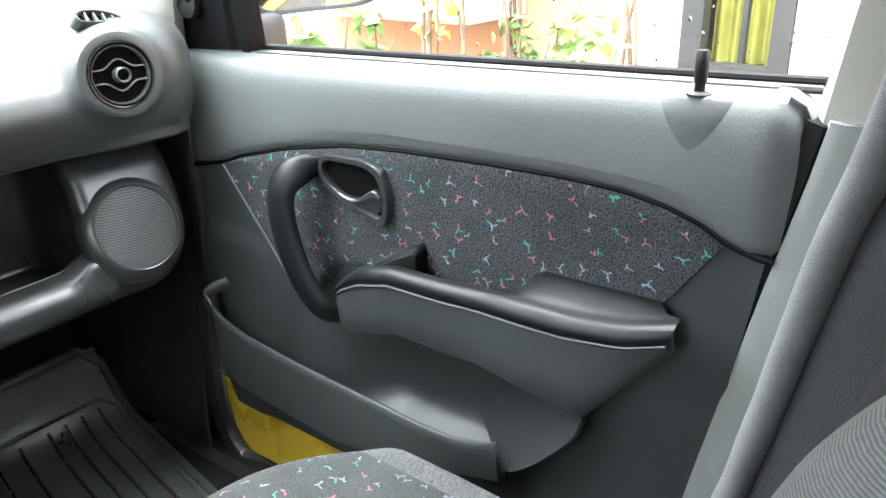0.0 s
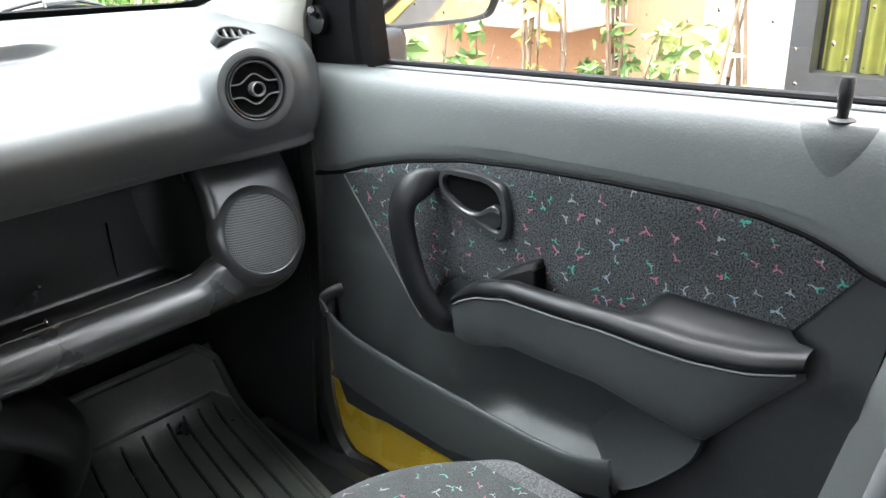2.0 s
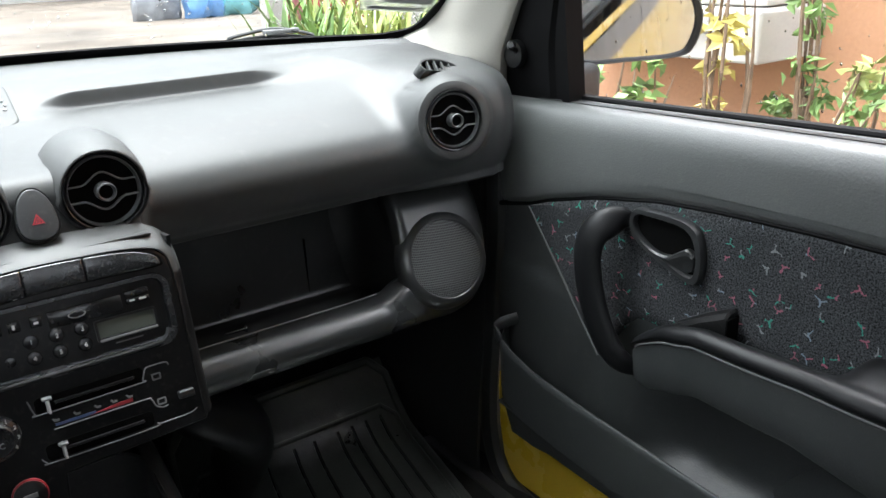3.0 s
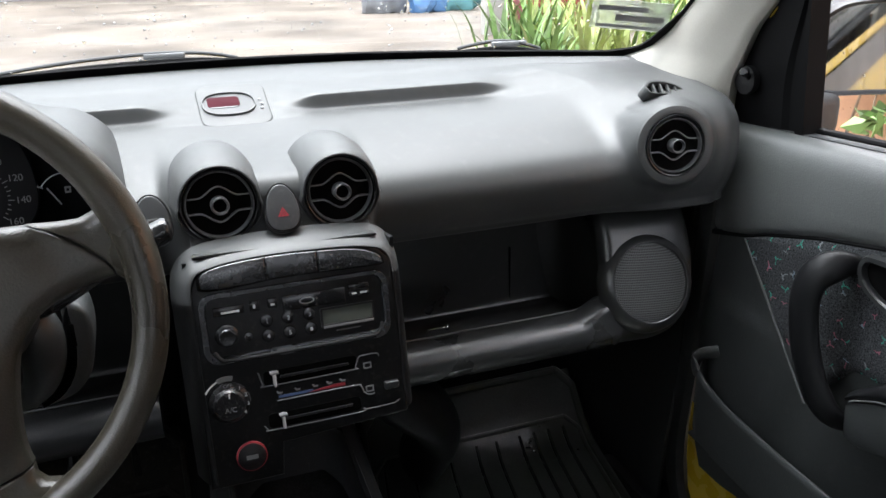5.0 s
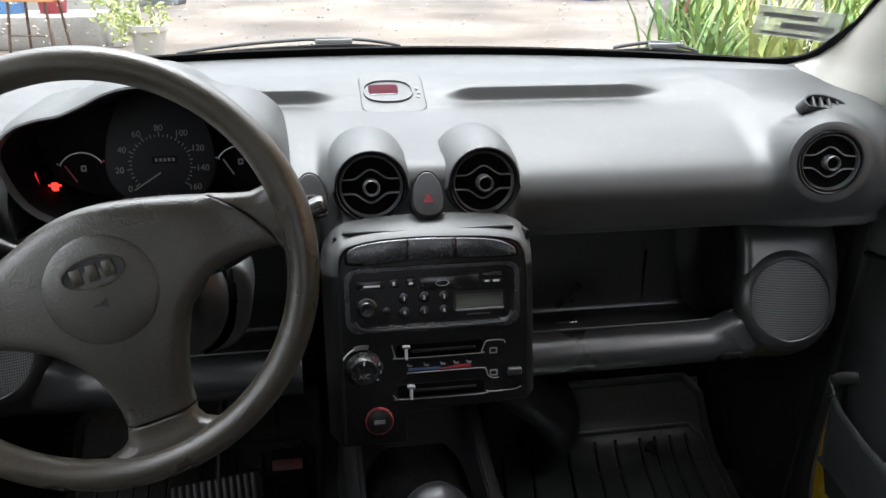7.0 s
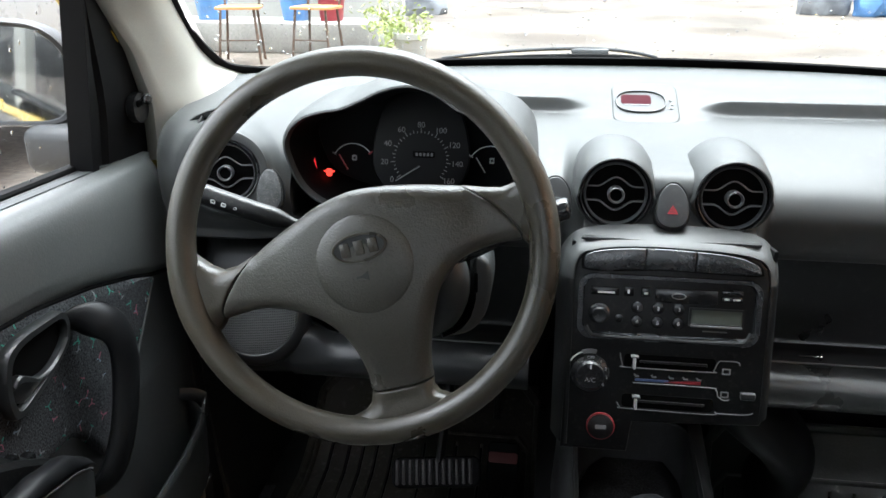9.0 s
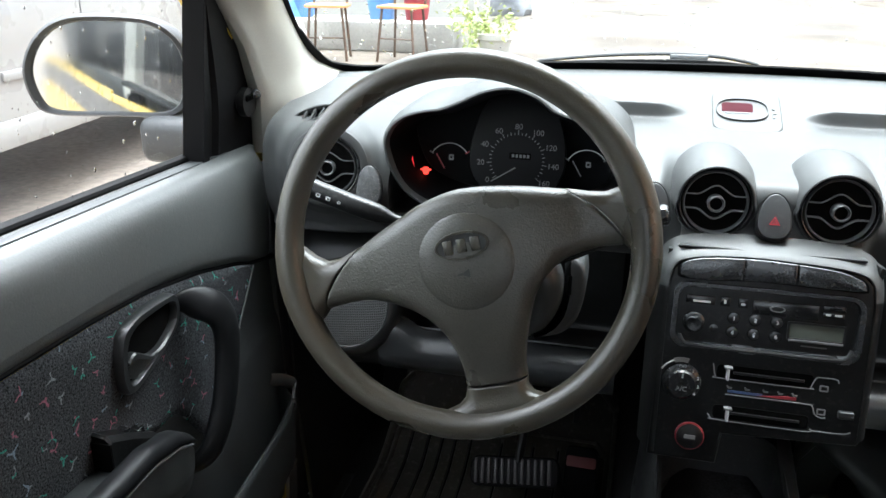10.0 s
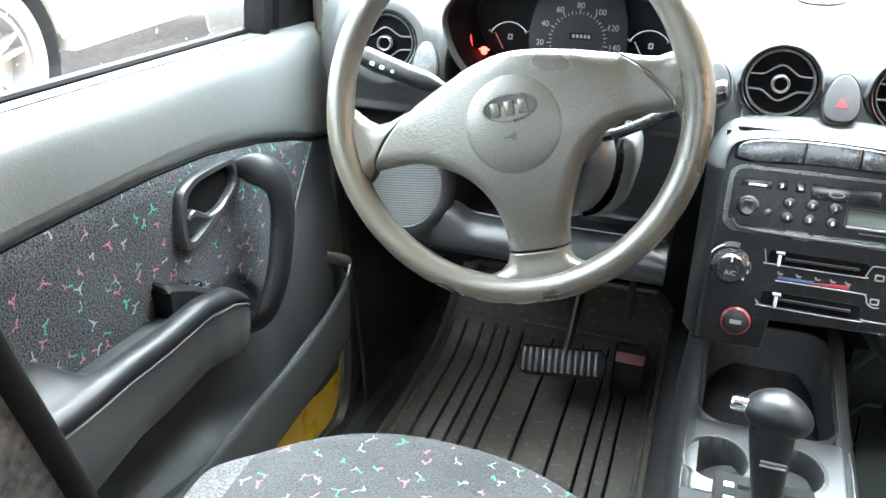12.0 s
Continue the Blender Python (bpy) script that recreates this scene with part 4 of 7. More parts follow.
def grown(w, d):
    """The opening's outline moved outwards by w (metres), at depth d."""
    out = []
    k = len(edge)
    for i, (x, z) in enumerate(edge):
        a, b = Vector(edge[i - 1]), Vector(edge[(i + 1) % k])
        t = (b - a).normalized()
        nrm = Vector((t.y, -t.x))
        if nrm.dot(Vector((x - ccx, z - ccz))) < 0:
            nrm = -nrm
        out.append((x + nrm.x * w, d(x, z) if callable(d) else d, z + nrm.y * w))
    return out


def lean(base):
    """The hood juts out further at its top than at its foot."""
    return lambda x, z: base - 0.015 + 0.10 * (0.75 - z)


hood_rows = [grown(-0.001, lean(0.052)), grown(0.0005, lean(0.044)), grown(0.002, lean(0.041)), grown(0.0042, lean(0.042)), grown(0.0075, lean(0.050)), grown(0.0105, lean(0.075)), grown(0.011, lean(0.12)), grown(0.011, lean(0.18)), [(x, y, z - 0.006) for x, y, z in grown(0.012, lean(0.215))], [(x, y, z - 0.05) for x, y, z in grown(0.006, lean(0.24))]]
part("hood", grid(hood_rows, closed_v=True), DASH, cluster, "grey hood over the dials")
part("surround", grid([grown(-0.0005, lean(0.050)), grown(-0.004, lean(0.062)), grown(-0.010, lean(0.085)), grown(-0.014, 0.124)], closed_v=True), DIAL, cluster, "black dial surround")
face = part("dial_face", plate([(p[0], p[2]) for p in grown(-0.015, 0.1)], 0.003), DIAL, cluster, "black dial face", m=basis((0, 0.126, 0), (1, 0, 0), (0, 0, 1)))
mf = basis((-0.2965, 0.098, 0.654), (1, 0, 0), (0, 0.20, 1.0))
# raised centre dial
tomb = [(0.062 * math.copysign(abs(math.cos(a)) ** 0.9, math.cos(a)), (0.094 if math.sin(a) > 0 else 0.05) * math.sin(a)) for a in (2 * math.pi * j / 48 for j in range(48))]
speedo = part("speedometer", plate(tomb, 0.006, 0.002), DIAL_GREY, cluster, "black speedometer dial with white numbers", m=mf @ Matrix.Translation((0, 0, -0.003)))
start, sweep = 219, 258


def dial_at(v, r):
    a = radians(start - sweep * v / 160)
    return r * math.cos(a), r * math.sin(a), a


for v in range(0, 161, 20):
    x, y, a = dial_at(v, 0.0425)
    words("number", str(v), 0.0100, GREY_PRINT, speedo, mf @ Matrix.Translation((x * 1.10, y, 0.0034)))
for v in range(0, 161, 5):
    x, y, a = dial_at(v, 0.0325)
    ln = 0.006 if v % 20 == 0 else (0.004 if v % 10 == 0 else 0.0025)
    part("tick", box(0, ln, -0.0005, 0.0005, 0, 0.0005), GREY_PRINT, speedo, smooth=False, m=mf @ Matrix.Translation((x, y, 0.0032)) @ pose(0, 0, 0, 0, 0, math.degrees(a)))
words("unit", "km/h", 0.0075, GREY_PRINT, speedo, mf @ Matrix.Translation((0.002, -0.036, 0.0034)))
part("odometer", plate(rounded(0.028, 0.008, 0.001, 2), 0.0006), HOLE, speedo, m=mf @ Matrix.Translation((0.004, 0.006, 0.003)))
for i in range(5):
    part("digit_bar", box(-0.0015, 0.0015, -0.0020, 0.0020, 0, 0.0004), VANE, speedo, smooth=False, m=mf @ Matrix.Translation((-0.005 + 0.0048 * i, 0.006, 0.0038)))
x, y, a = dial_at(4, 1)
part("needle", box(-0.006, 0.030, -0.0008, 0.0008, 0, 0.001), GREY_PRINT, speedo, smooth=False, m=mf @ Matrix.Translation((-0.006, -0.012, 0.005)) @ pose(0, 0, 0, 0, 0, math.degrees(a)))
for cx, cy, flipx, nm in ((-0.087, 0.002, 1, "temperature_gauge"), (0.088, 0.004, 1, "fuel_gauge")):
    arc = [(cx + 0.027 * math.cos(radians(a)), cy - 0.012 + 0.027 * math.sin(radians(a))) for a in np.linspace(150, 35, 22)]
    gauge = part(nm, tube([(x, y, 0) for x, y in arc], 0.0006, 0.0006, n=6), WHITE, cluster, "small white arc gauge", m=mf @ Matrix.Translation((0, 0, 0.004)))
    part("needle", box(0, 0.022, -0.0007, 0.0007, 0, 0.0008), RED if cx < 0 else GREY_PRINT, gauge, smooth=False, m=mf @ Matrix.Translation((cx - 0.006, cy - 0.018, 0.005)) @ pose(0, 0, 0, 0, 0, 122))
    for a in (150, 35):
        part("tick", box(-0.002, 0.004, -0.0009, 0.0009, 0, 0.0006), GREY_PRINT if cx > 0 or a > 90 else RED, gauge, smooth=False, m=mf @ Matrix.Translation((cx + 0.027 * math.cos(radians(a)), cy - 0.012 + 0.027 * math.sin(radians(a)), 0.004)) @ pose(0, 0, 0, 0, 0, a))
    part("symbol", ring(rounded(0.006, 0.007, 0.0006, 2), rounded(0.003, 0.003, 0.0005, 2), 0, 0.0005), GREY_PRINT, gauge, smooth=False, m=mf @ Matrix.Translation((cx + 0.002, cy - 0.003, 0.004)))
part("warning_light", plate(rounded(0.008, 0.010, 0.002, 3), 0.0006), WARN, cluster, "lit red warning light", m=mf @ Matrix.Translation((-0.119, -0.021, 0.000)))
part("warning_light", box(-0.007, 0.007, -0.0012, 0.0012, 0, 0.0006), WARN, cluster, "", m=mf @ Matrix.Translation((-0.119, -0.0195, 0.000)))
# thin red sliver with a faint emission
part("red_edge", plate([(-0.013, -0.020), (-0.006, -0.030), (0.004, -0.033), (0.002, -0.024), (-0.003, -0.012), (-0.007, 0.006)], 0.001), WARN_DIM, cluster, "red sliver with a faint glow", m=mf @ Matrix.Translation((-0.1275, -0.008, 0.012)))

# ---- steering wheel ----
wheel = thing("steering_wheel", (-0.300, -0.228, 0.652), "worn grey-brown three-spoke steering wheel with an oval badge", "steering wheel")
mw = Matrix.Translation((-0.300, -0.228, 0.6525)) @ pose(0, 0, 0, 90 - 14, 0, 0)
RIM, TR = 0.1648, 0.0140
rim_rows = []
for i in range(96):
    a = 2 * math.pi * i / 96
    thumb = 1 + 0.10 * math.exp(-((((math.degrees(a) - 20 + 180) % 360) - 180) / 14) ** 2) + 0.10 * math.exp(-((((math.degrees(a) - 197 + 180) % 360) - 180) / 14) ** 2)
    rim_rows.append([((RIM + TR * 0.93 * thumb * math.cos(b)) * math.cos(a), (RIM + TR * 0.93 * thumb * math.cos(b)) * math.sin(a), TR * thumb * math.sin(b)) for b in (2 * math.pi * j / 20 for j in range(20))])
part("rim", grid(rim_rows, closed_u=True, closed_v=True), WHEEL_RIM, wheel, "worn shiny grey-brown rim", m=mw)
# the cover spreads into three arms; seams part it from the worn spoke ends
RIGHT_SEAM = [(0.0886, 0.0602), (0.1102, 0.0507), (0.1289, 0.0370), (0.1416, 0.0243), (0.1440, 0.0158)]
FOOT_SEAM = [(0.0697, -0.1114), (0.0550, -0.1170), (0.0402, -0.1215), (0.0270, -0.1250), (0.0146, -0.1277)]
LEFT_SEAM = [(-0.1240, -0.0705), (-0.1220, -0.0543), (-0.1109, -0.0306), (-0.0949, -0.0085)]
right_low = [(0.1246, 0.0120), (0.0983, 0.0010), (0.0839, -0.0124), (0.0728, -0.0318), (0.0681, -0.0571), (0.0664, -0.0825), (0.0671, -0.1000)]
left_low = [(0.0104, -0.1103), (0.0019, -0.0918), (-0.0101, -0.0769), (-0.0302, -0.0642), (-0.0534, -0.0580), (-0.0732, -0.0570), (-0.0899, -0.0590), (-0.1065, -0.0640)]
top_edge = [(-0.0885, -0.0021), (-0.0725, 0.0110), (-0.0565, 0.0233), (-0.0378, 0.0376), (-0.0097, 0.0517), (0.0183, 0.0574), (0.0491, 0.0598), (0.0700, 0.0602)]


def smooth_line(points, n):
    return [(p.x, p.y) for p in spline([(x, y, 0) for x, y in points], n)]


def wheel_dome(v):
    """Height of the cover: proud round the hub, falling towards the rim."""
    r = math.hypot(v.x - 0.0105, v.y + 0.009)
    return 0.0125 * max(0, 1 - (r / 0.105) ** 2) - 0.004 * smooth01(0.07, 0.13, r)


def padded(edges, seams, centre, top, foot):
    """A cushioned skin over an outline, well rounded along its edges and barely along its seams."""
    ring_pts = edges
    c = Vector(centre)

    def gap(p, chain):
        best = 1.0
        for a, b in zip(chain, chain[1:]):
            a, b = Vector(a), Vector(b)
            ab = b - a
            t = min(max((p - a).dot(ab) / max(ab.length_squared, 1e-12), 0), 1)
            best = min(best, (p - a - ab * t).length)
        return best

    free, sewn = seams
    rows = []
    for f in (0.0, 0.15, 0.3, 0.42, 0.53, 0.62, 0.70, 0.76, 0.81, 0.85, 0.885, 0.915, 0.94, 0.96, 0.975, 0.988, 0.996, 1.0):
        row = []
        for x, y in ring_pts:
            p = c.lerp(Vector((x, y)), f)
            sink = 0.0
            for chains, r in ((free, 0.013), (sewn, 0.0022)):
                for chain in chains:
                    q = 1 - min(gap(p, chain) / r, 1.0)
                    sink = max(sink, r * (1 - math.sqrt(max(1 - q * q, 0.0))))
            row.append((p.x, p.y, top(p) - sink))
        rows.append(row)
    rows.append([(x, y, foot) for x, y in ring_pts])
    return grid(rows, closed_v=True)


rs, rl, fs = smooth_line(RIGHT_SEAM, 14), smooth_line([RIGHT_SEAM[-1]] + right_low + [FOOT_SEAM[0]], 34), smooth_line(FOOT_SEAM, 10)
ll, ls, te = smooth_line([FOOT_SEAM[-1]] + left_low + [LEFT_SEAM[0]], 36), smooth_line(LEFT_SEAM, 12), smooth_line([LEFT_SEAM[-1]] + top_edge + [RIGHT_SEAM[0]], 34)
outline = rs[:-1] + rl[:-1] + fs[:-1] + ll[:-1] + ls[:-1] + te[:-1]
part("spoke_cover", padded(outline, ([rl, ll, te], [rs, fs, ls]), (0.0105, -0.009), lambda p: 0.0068 + wheel_dome(p), -0.020), WHEEL_M, wheel, "grey-brown grained spoke cover", m=mw, angle=70)
pad = part("horn_pad", turned([(0.0005, 0.0218), (0.018, 0.0214), (0.032, 0.0202), (0.0405, 0.0184), (0.0445, 0.0166), (0.0458, 0.0146), (0.0470, 0.0142), (0.0482, 0.0150), (0.0500, 0.0152), (0.0520, 0.0138), (0.053, 0.006), (0.053, -0.01)], 64), WHEEL_M, wheel, "round grained horn pad", m=mw @ Matrix.Translation((0.0105, -0.0090, 0)))
mo = mw @ Matrix.Translation((0.0062, 0.0052, 0.0208)) @ pose(0, 0, 0, 0, 0, 16)
oval = [(0.0250 * math.cos(a), 0.0128 * math.sin(a)) for a in (2 * math.pi * j / 44 for j in range(44))]
badge = part("badge", ring(oval, [(p[0] * 0.90, p[1] * 0.82) for p in oval], -0.002, 0.0018, 0.0008), WHEEL_RIM, pad, "plain oval moulded badge", m=mo)
part("badge_bed", plate([(p[0] * 0.90, p[1] * 0.82) for p in oval], 0.0006), CHAR, badge, m=mo)
for x in (-0.0125, 0.0, 0.0125):
    part("badge_mark", box(x - 0.0042, x + 0.0042, -0.0062, 0.0062, -0.002, 0.0018, 0.0008), WHEEL_RIM, badge, m=mo)
horn_sign = part("horn_sign", plate([(-0.006, -0.001), (-0.001, -0.001), (0.005, -0.004), (0.005, 0.004), (-0.001, 0.001), (-0.006, 0.001)], 0.001), CHAR, pad, smooth=False, m=mw @ Matrix.Translation((0.0108, -0.0195, 0.0208)) @ pose(0, 0, 0, 0, 0, 16))
# spoke ends between the cover's seams and the rim, flaring into it
def moved(line, dx, dy):
    return [(x + dx, y + dy) for x, y in line]


ends = ((moved(rs, 0.0013, 0.0006), [(0.1096, 0.0600), (0.1240, 0.0606), (0.1350, 0.0655), (0.1405, 0.0770)], [(0.1560, 0.0700), (0.1665, 0.0300), (0.1650, -0.0020)], [(0.1530, 0.0100)], (0.1440, 0.0450)),
        (moved(fs, 0.0003, -0.0015), [(0.0143, -0.1400), (0.0080, -0.1495), (-0.0085, -0.1600)], [(-0.0060, -0.1660), (0.0500, -0.1580), (0.1010, -0.1310)], [(0.0900, -0.1290), (0.0765, -0.1262), (0.0708, -0.1200)], (0.0430, -0.1400)),
        (moved(ls, -0.0013, 0.0006), [(-0.1146, -0.0208), (-0.1300, -0.0262), (-0.1420, -0.0225), (-0.1580, -0.0130)], [(-0.1640, -0.0200), (-0.1610, -0.0520), (-0.1430, -0.0840)], [(-0.1320, -0.0830), (-0.1275, -0.0760)], (-0.1380, -0.0500)))
for seam, upper, outer, lower, mid in ends:
    chain = seam + upper + outer + lower
    if seam[0][0] > 0.08 and seam[0][1] > 0:
        # the right seam runs downwards, so its upper edge joins at its start
        chain = seam[::-1] + upper + outer + lower
        free = [[seam[0]] + upper, lower + [seam[-1]]]
    else:
        free = [[seam[-1]] + upper, lower + [seam[0]]]
    bm = padded(chain, (free, [seam]), mid, lambda p: 0.0058 + wheel_dome(p) + 0.003 * smooth01(0.135, 0.155, p.length), -0.018)
    part("spoke", bm, WHEEL_RIM, wheel, "worn spoke end", m=mw, angle=60)

# column shroud, stalks, ignition
column = thing("steering_column", (-0.300, 0.0, 0.60), "dark plastic steering column shroud with control stalks", "steering column")
col_path = [Vector((-0.300, -0.20, 0.630)), Vector((-0.300, -0.14, 0.618)), Vector((-0.300, -0.05, 0.590)), Vector((-0.300, 0.08, 0.560))]
part("shroud", tube(spline(col_path, 12), [0.03, 0.055, 0.066, 0.070, 0.072, 0.073, 0.074, 0.075, 0.075, 0.075, 0.075, 0.075], [0.03, 0.042, 0.048, 0.052, 0.055, 0.056, 0.057, 0.058, 0.058, 0.058, 0.058, 0.058], n=28), SHELF, column, "grey steering column shroud")
stalk = part("light_stalk", tube(spline([(-0.335, -0.115, 0.622), (-0.385, -0.118, 0.634), (-0.410, -0.119, 0.641), (-0.438, -0.120, 0.649), (-0.470, -0.120, 0.659), (-0.492, -0.120, 0.666)], 20), [0.0055] * 6 + [0.0065, 0.008, 0.009] + [0.0095] * 10 + [0.006], [0.0055] * 6 + [0.007, 0.009, 0.0105] + [0.011] * 10 + [0.007], n=16), BLACK, column, "black light stalk with white symbols")
for i, (dx, w) in enumerate(((-0.452, 0.0035), (-0.464, 0.005), (-0.475, 0.005))):
    part("symbol", ring(rounded(w, w * 0.8, 0.001, 2), rounded(w * 0.55, w * 0.4, 0.0005, 2), 0, 0.0005), WHITE, stalk, smooth=False, m=basis((dx, -0.1300, 0.6535 - (dx + 0.452) * 0.29), (1, 0, -0.29), (0, 0.1, 1)))
part("wiper_stalk", tube(spline([(-0.262, -0.10, 0.592), (-0.220, -0.10, 0.602), (-0.185, -0.098, 0.620), (-0.150, -0.090, 0.640), (-0.122, -0.083, 0.652), (-0.112, -0.082, 0.655)], 18), [0.006] * 8 + [0.007, 0.008, 0.009] + [0.0115] * 5 + [0.010, 0.005], n=14), GLOSS, column, "black wiper stalk")
belly = [Vector((-0.246, -0.085, 0.606)), Vector((-0.236, -0.088, 0.575)), Vector((-0.235, -0.085, 0.545)), Vector((-0.246, -0.075, 0.515)), Vector((-0.266, -0.062, 0.496))]
part("lower_shroud", tube(spline(belly, 18), [0.012, 0.016, 0.019, 0.021, 0.022, 0.022, 0.021, 0.020, 0.019, 0.018, 0.017, 0.016, 0.015, 0.014, 0.013, 0.012, 0.010, 0.006], n=20, up=(0, 1, 0)), TRIM_DARK, column, "grey rounded lower shroud")
lock = [(-0.2135, 0.598), (-0.1960, 0.592), (-0.1910, 0.575), (-0.1920, 0.550), (-0.1990, 0.524), (-0.2150, 0.506), (-0.2420, 0.4985), (-0.2480, 0.503), (-0.2280, 0.514), (-0.2160, 0.534), (-0.2125, 0.560)]
part("lock_housing", plate([(p.x, p.y) for p in spline([(x, z, 0) for x, z in lock], 55, closed=True)], 0.05, 0.006, 4), TRIM_DARK, column, "grey curved ignition lock housing", m=basis((0, -0.035, 0), (1, 0, 0), (0, 0, 1)))
part("key_slot", box(-0.2095, -0.2055, -0.0868, -0.0850, 0.556, 0.578, 0.0006), HOLE, column)

# ---- centre stack ----
MP = basis((0, -0.063, 0.505), (1, 0, 0), (0, 0.046, 0.21))


def on_panel(h=0.0, x=0.0, y=0.0, a=0.0):
    return MP @ Matrix.Translation((x, y, h)) @ pose(0, 0, 0, 0, 0, a)


stack = thing("centre_console", (0, -0.02, 0.40), "black centre console panel with radio and heater controls", "console")
side = [(-0.108, -0.135), (-0.1065, 0.02), (-0.1045, 0.066), (-0.100, 0.0825), (-0.090, 0.0925), (-0.06, 0.0975), (0.0, 0.0995), (0.06, 0.0970), (0.092, 0.0910), (0.102, 0.0815), (0.1055, 0.066), (0.1075, 0.02), (0.1095, -0.088), (0.106, -0.094), (0.06, -0.0965), (-0.03, -0.100), (-0.034, -0.135)]
part("panel", plate(side, 0.05, 0.004, 4), PANEL, stack, "black plastic console panel", m=on_panel(-0.05))
rim_out = [(p.x, p.y) for p in spline([(-0.1095, -0.130, 0), (-0.1100, -0.04, 0), (-0.1105, 0.040, 0), (-0.1105, 0.070, 0), (-0.1055, 0.0890, 0), (-0.092, 0.1010, 0), (-0.06, 0.1065, 0), (0.0, 0.1085, 0), (0.06, 0.1065, 0), (0.093, 0.1005, 0), (0.1075, 0.0880, 0), (0.1130, 0.068, 0), (0.1135, 0.030, 0), (0.1135, -0.030, 0), (0.1135, -0.088, 0)], 90)]
border = []
for i, (x, y) in enumerate(rim_out):
    a, b = Vector(rim_out[max(i - 1, 0)]), Vector(rim_out[min(i + 1, len(rim_out) - 1)])
    t = (b - a).normalized()
    nx, ny = -t.y, t.x
    if nx * x + ny * (y - 0.03) < 0:
        nx, ny = -nx, -ny
    up = max(ny, 0.0) ** 2
    wide, deep = 0.009 + 0.002 * up, 0.0085 + 0.003 * up
    border.append([(x - nx * wide * q, y - ny * wide * q, 0.0022 - deep * (1 - q) ** (2.2 - 0.9 * up)) for q in (-1.1, -0.8, -0.55, -0.35, -0.16, 0, 0.1, 0.22, 0.36, 0.5, 0.65, 0.8, 0.93)] + [(x - nx * (wide + 0.001), y - ny * (wide + 0.001), -0.003)])
low = [i for i, (x, y) in enumerate(rim_out) if y > 0.058]
first, last = low[0], low[-1]
part("panel_border", grid(border[first:last + 1]), DASH, stack, "grey satin rounded panel border", m=on_panel(-0.001))
part("panel_border", grid(border[:first + 1]), BLACK, stack, "", m=on_panel(-0.001))
part("panel_border", grid(border[last:]), BLACK, stack, "", m=on_panel(-0.001))
# side skirts of the stack down to the floor tunnel
part("stack_body", thicken(grid([[(-0.106, -0.03 + 0.06 * k, 0.60 - 0.25 * k), (-0.100, 0.12, 0.58 - 0.25 * k), (0.108, 0.12, 0.58 - 0.25 * k), (0.112, -0.035 + 0.06 * k, 0.60 - 0.25 * k)] for k in np.linspace(0, 1, 6)]), 0.004), BLACK, stack)
# bar of three blank switches
bar = [(-0.0925, 0.0775), (-0.0885, 0.0890), (-0.0615, 0.0955), (-0.0077, 0.0975), (0.0596, 0.0938), (0.0876, 0.0855), (0.0935, 0.0775), (0.0900, 0.0735), (0.0588, 0.0735), (-0.0091, 0.0745), (-0.0632, 0.0715), (-0.088, 0.0725)]
bar = [(p.x, p.y) for p in spline([(x, y, 0) for x, y in bar], 60, closed=True)]
part("switch_bar_bed", plate([(x * 1.03, 0.085 + (y - 0.085) * 1.12) for x, y in bar], 0.0012), HOLE, stack, m=on_panel(0.0))


def clipped(outline, x0, x1):
    out = []
    k = len(outline)
    for i in range(k):
        a, b = outline[i], outline[(i + 1) % k]
        if x0 <= a[0] <= x1:
            out.append(a)
        for xc in (x0, x1):
            if (a[0] - xc) * (b[0] - xc) < 0:
                w = (xc - a[0]) / (b[0] - a[0])
                out.append((xc, a[1] + (b[1] - a[1]) * w))
    c = (sum(p[0] for p in out) / len(out), sum(p[1] for p in out) / len(out))
    return sorted(out, key=lambda p: math.atan2(p[1] - c[1], p[0] - c[0]))


for x0, x1 in ((-0.10, -0.0276), (-0.0268, 0.0252), (0.0260, 0.10)):
    part("blank_switch", plate(clipped(bar, x0, x1), 0.005, 0.0018), SWITCH, stack, "glossy dusty black blank switch", m=on_panel(0.0))
# radio bay: deep frame with a pale lower lip
bay_o = rounded(0.196, 0.074, 0.016, 8, 0.0, 0.0310)
bay_i = rounded(0.180, 0.0595, 0.011, 8, 0.0, 0.0325)
part("radio_bay", ring(bay_o, bay_i, -0.004, 0.0045, 0.0040), SWITCH, stack, "black radio bay frame", m=on_panel())
part("bay_lip", tube([(x, y, z) for x, y, z in spline([(-0.087, 0.008, 0.0015), (-0.082, 0.0005, 0.003), (-0.07, -0.0018, 0.0035), (0, -0.002, 0.0035), (0.07, -0.0015, 0.0035), (0.083, 0.001, 0.003), (0.0885, 0.010, 0.0015)], 40)], 0.0024, 0.0024, n=8), CHAR, stack, "worn dark grey lip", m=on_panel())

radio = thing("car_radio", (0, -0.05, 0.53), "dusty black cassette car radio with round preset buttons", "radio")
part("faceplate", plate(rounded(0.178, 0.0575, 0.010, 6, 0.0, 0.0325), 0.003, 0.001), DUSTY, radio, "dusty black faceplate", m=on_panel(-0.0035))
part("volume_knob", turned([(0.0120, -0.001), (0.0115, 0.004), (0.0095, 0.0055), (0.0090, 0.010), (0.0075, 0.012), (0.0005, 0.0115)], 28), GLOSS, radio, "black volume knob", m=on_panel(0, -0.0733, 0.0235))
part("tone_knob", turned([(0.0048, -0.001), (0.0044, 0.004), (0.0005, 0.0045)], 18), GLOSS, radio, m=on_panel(0, -0.0521, 0.0190))
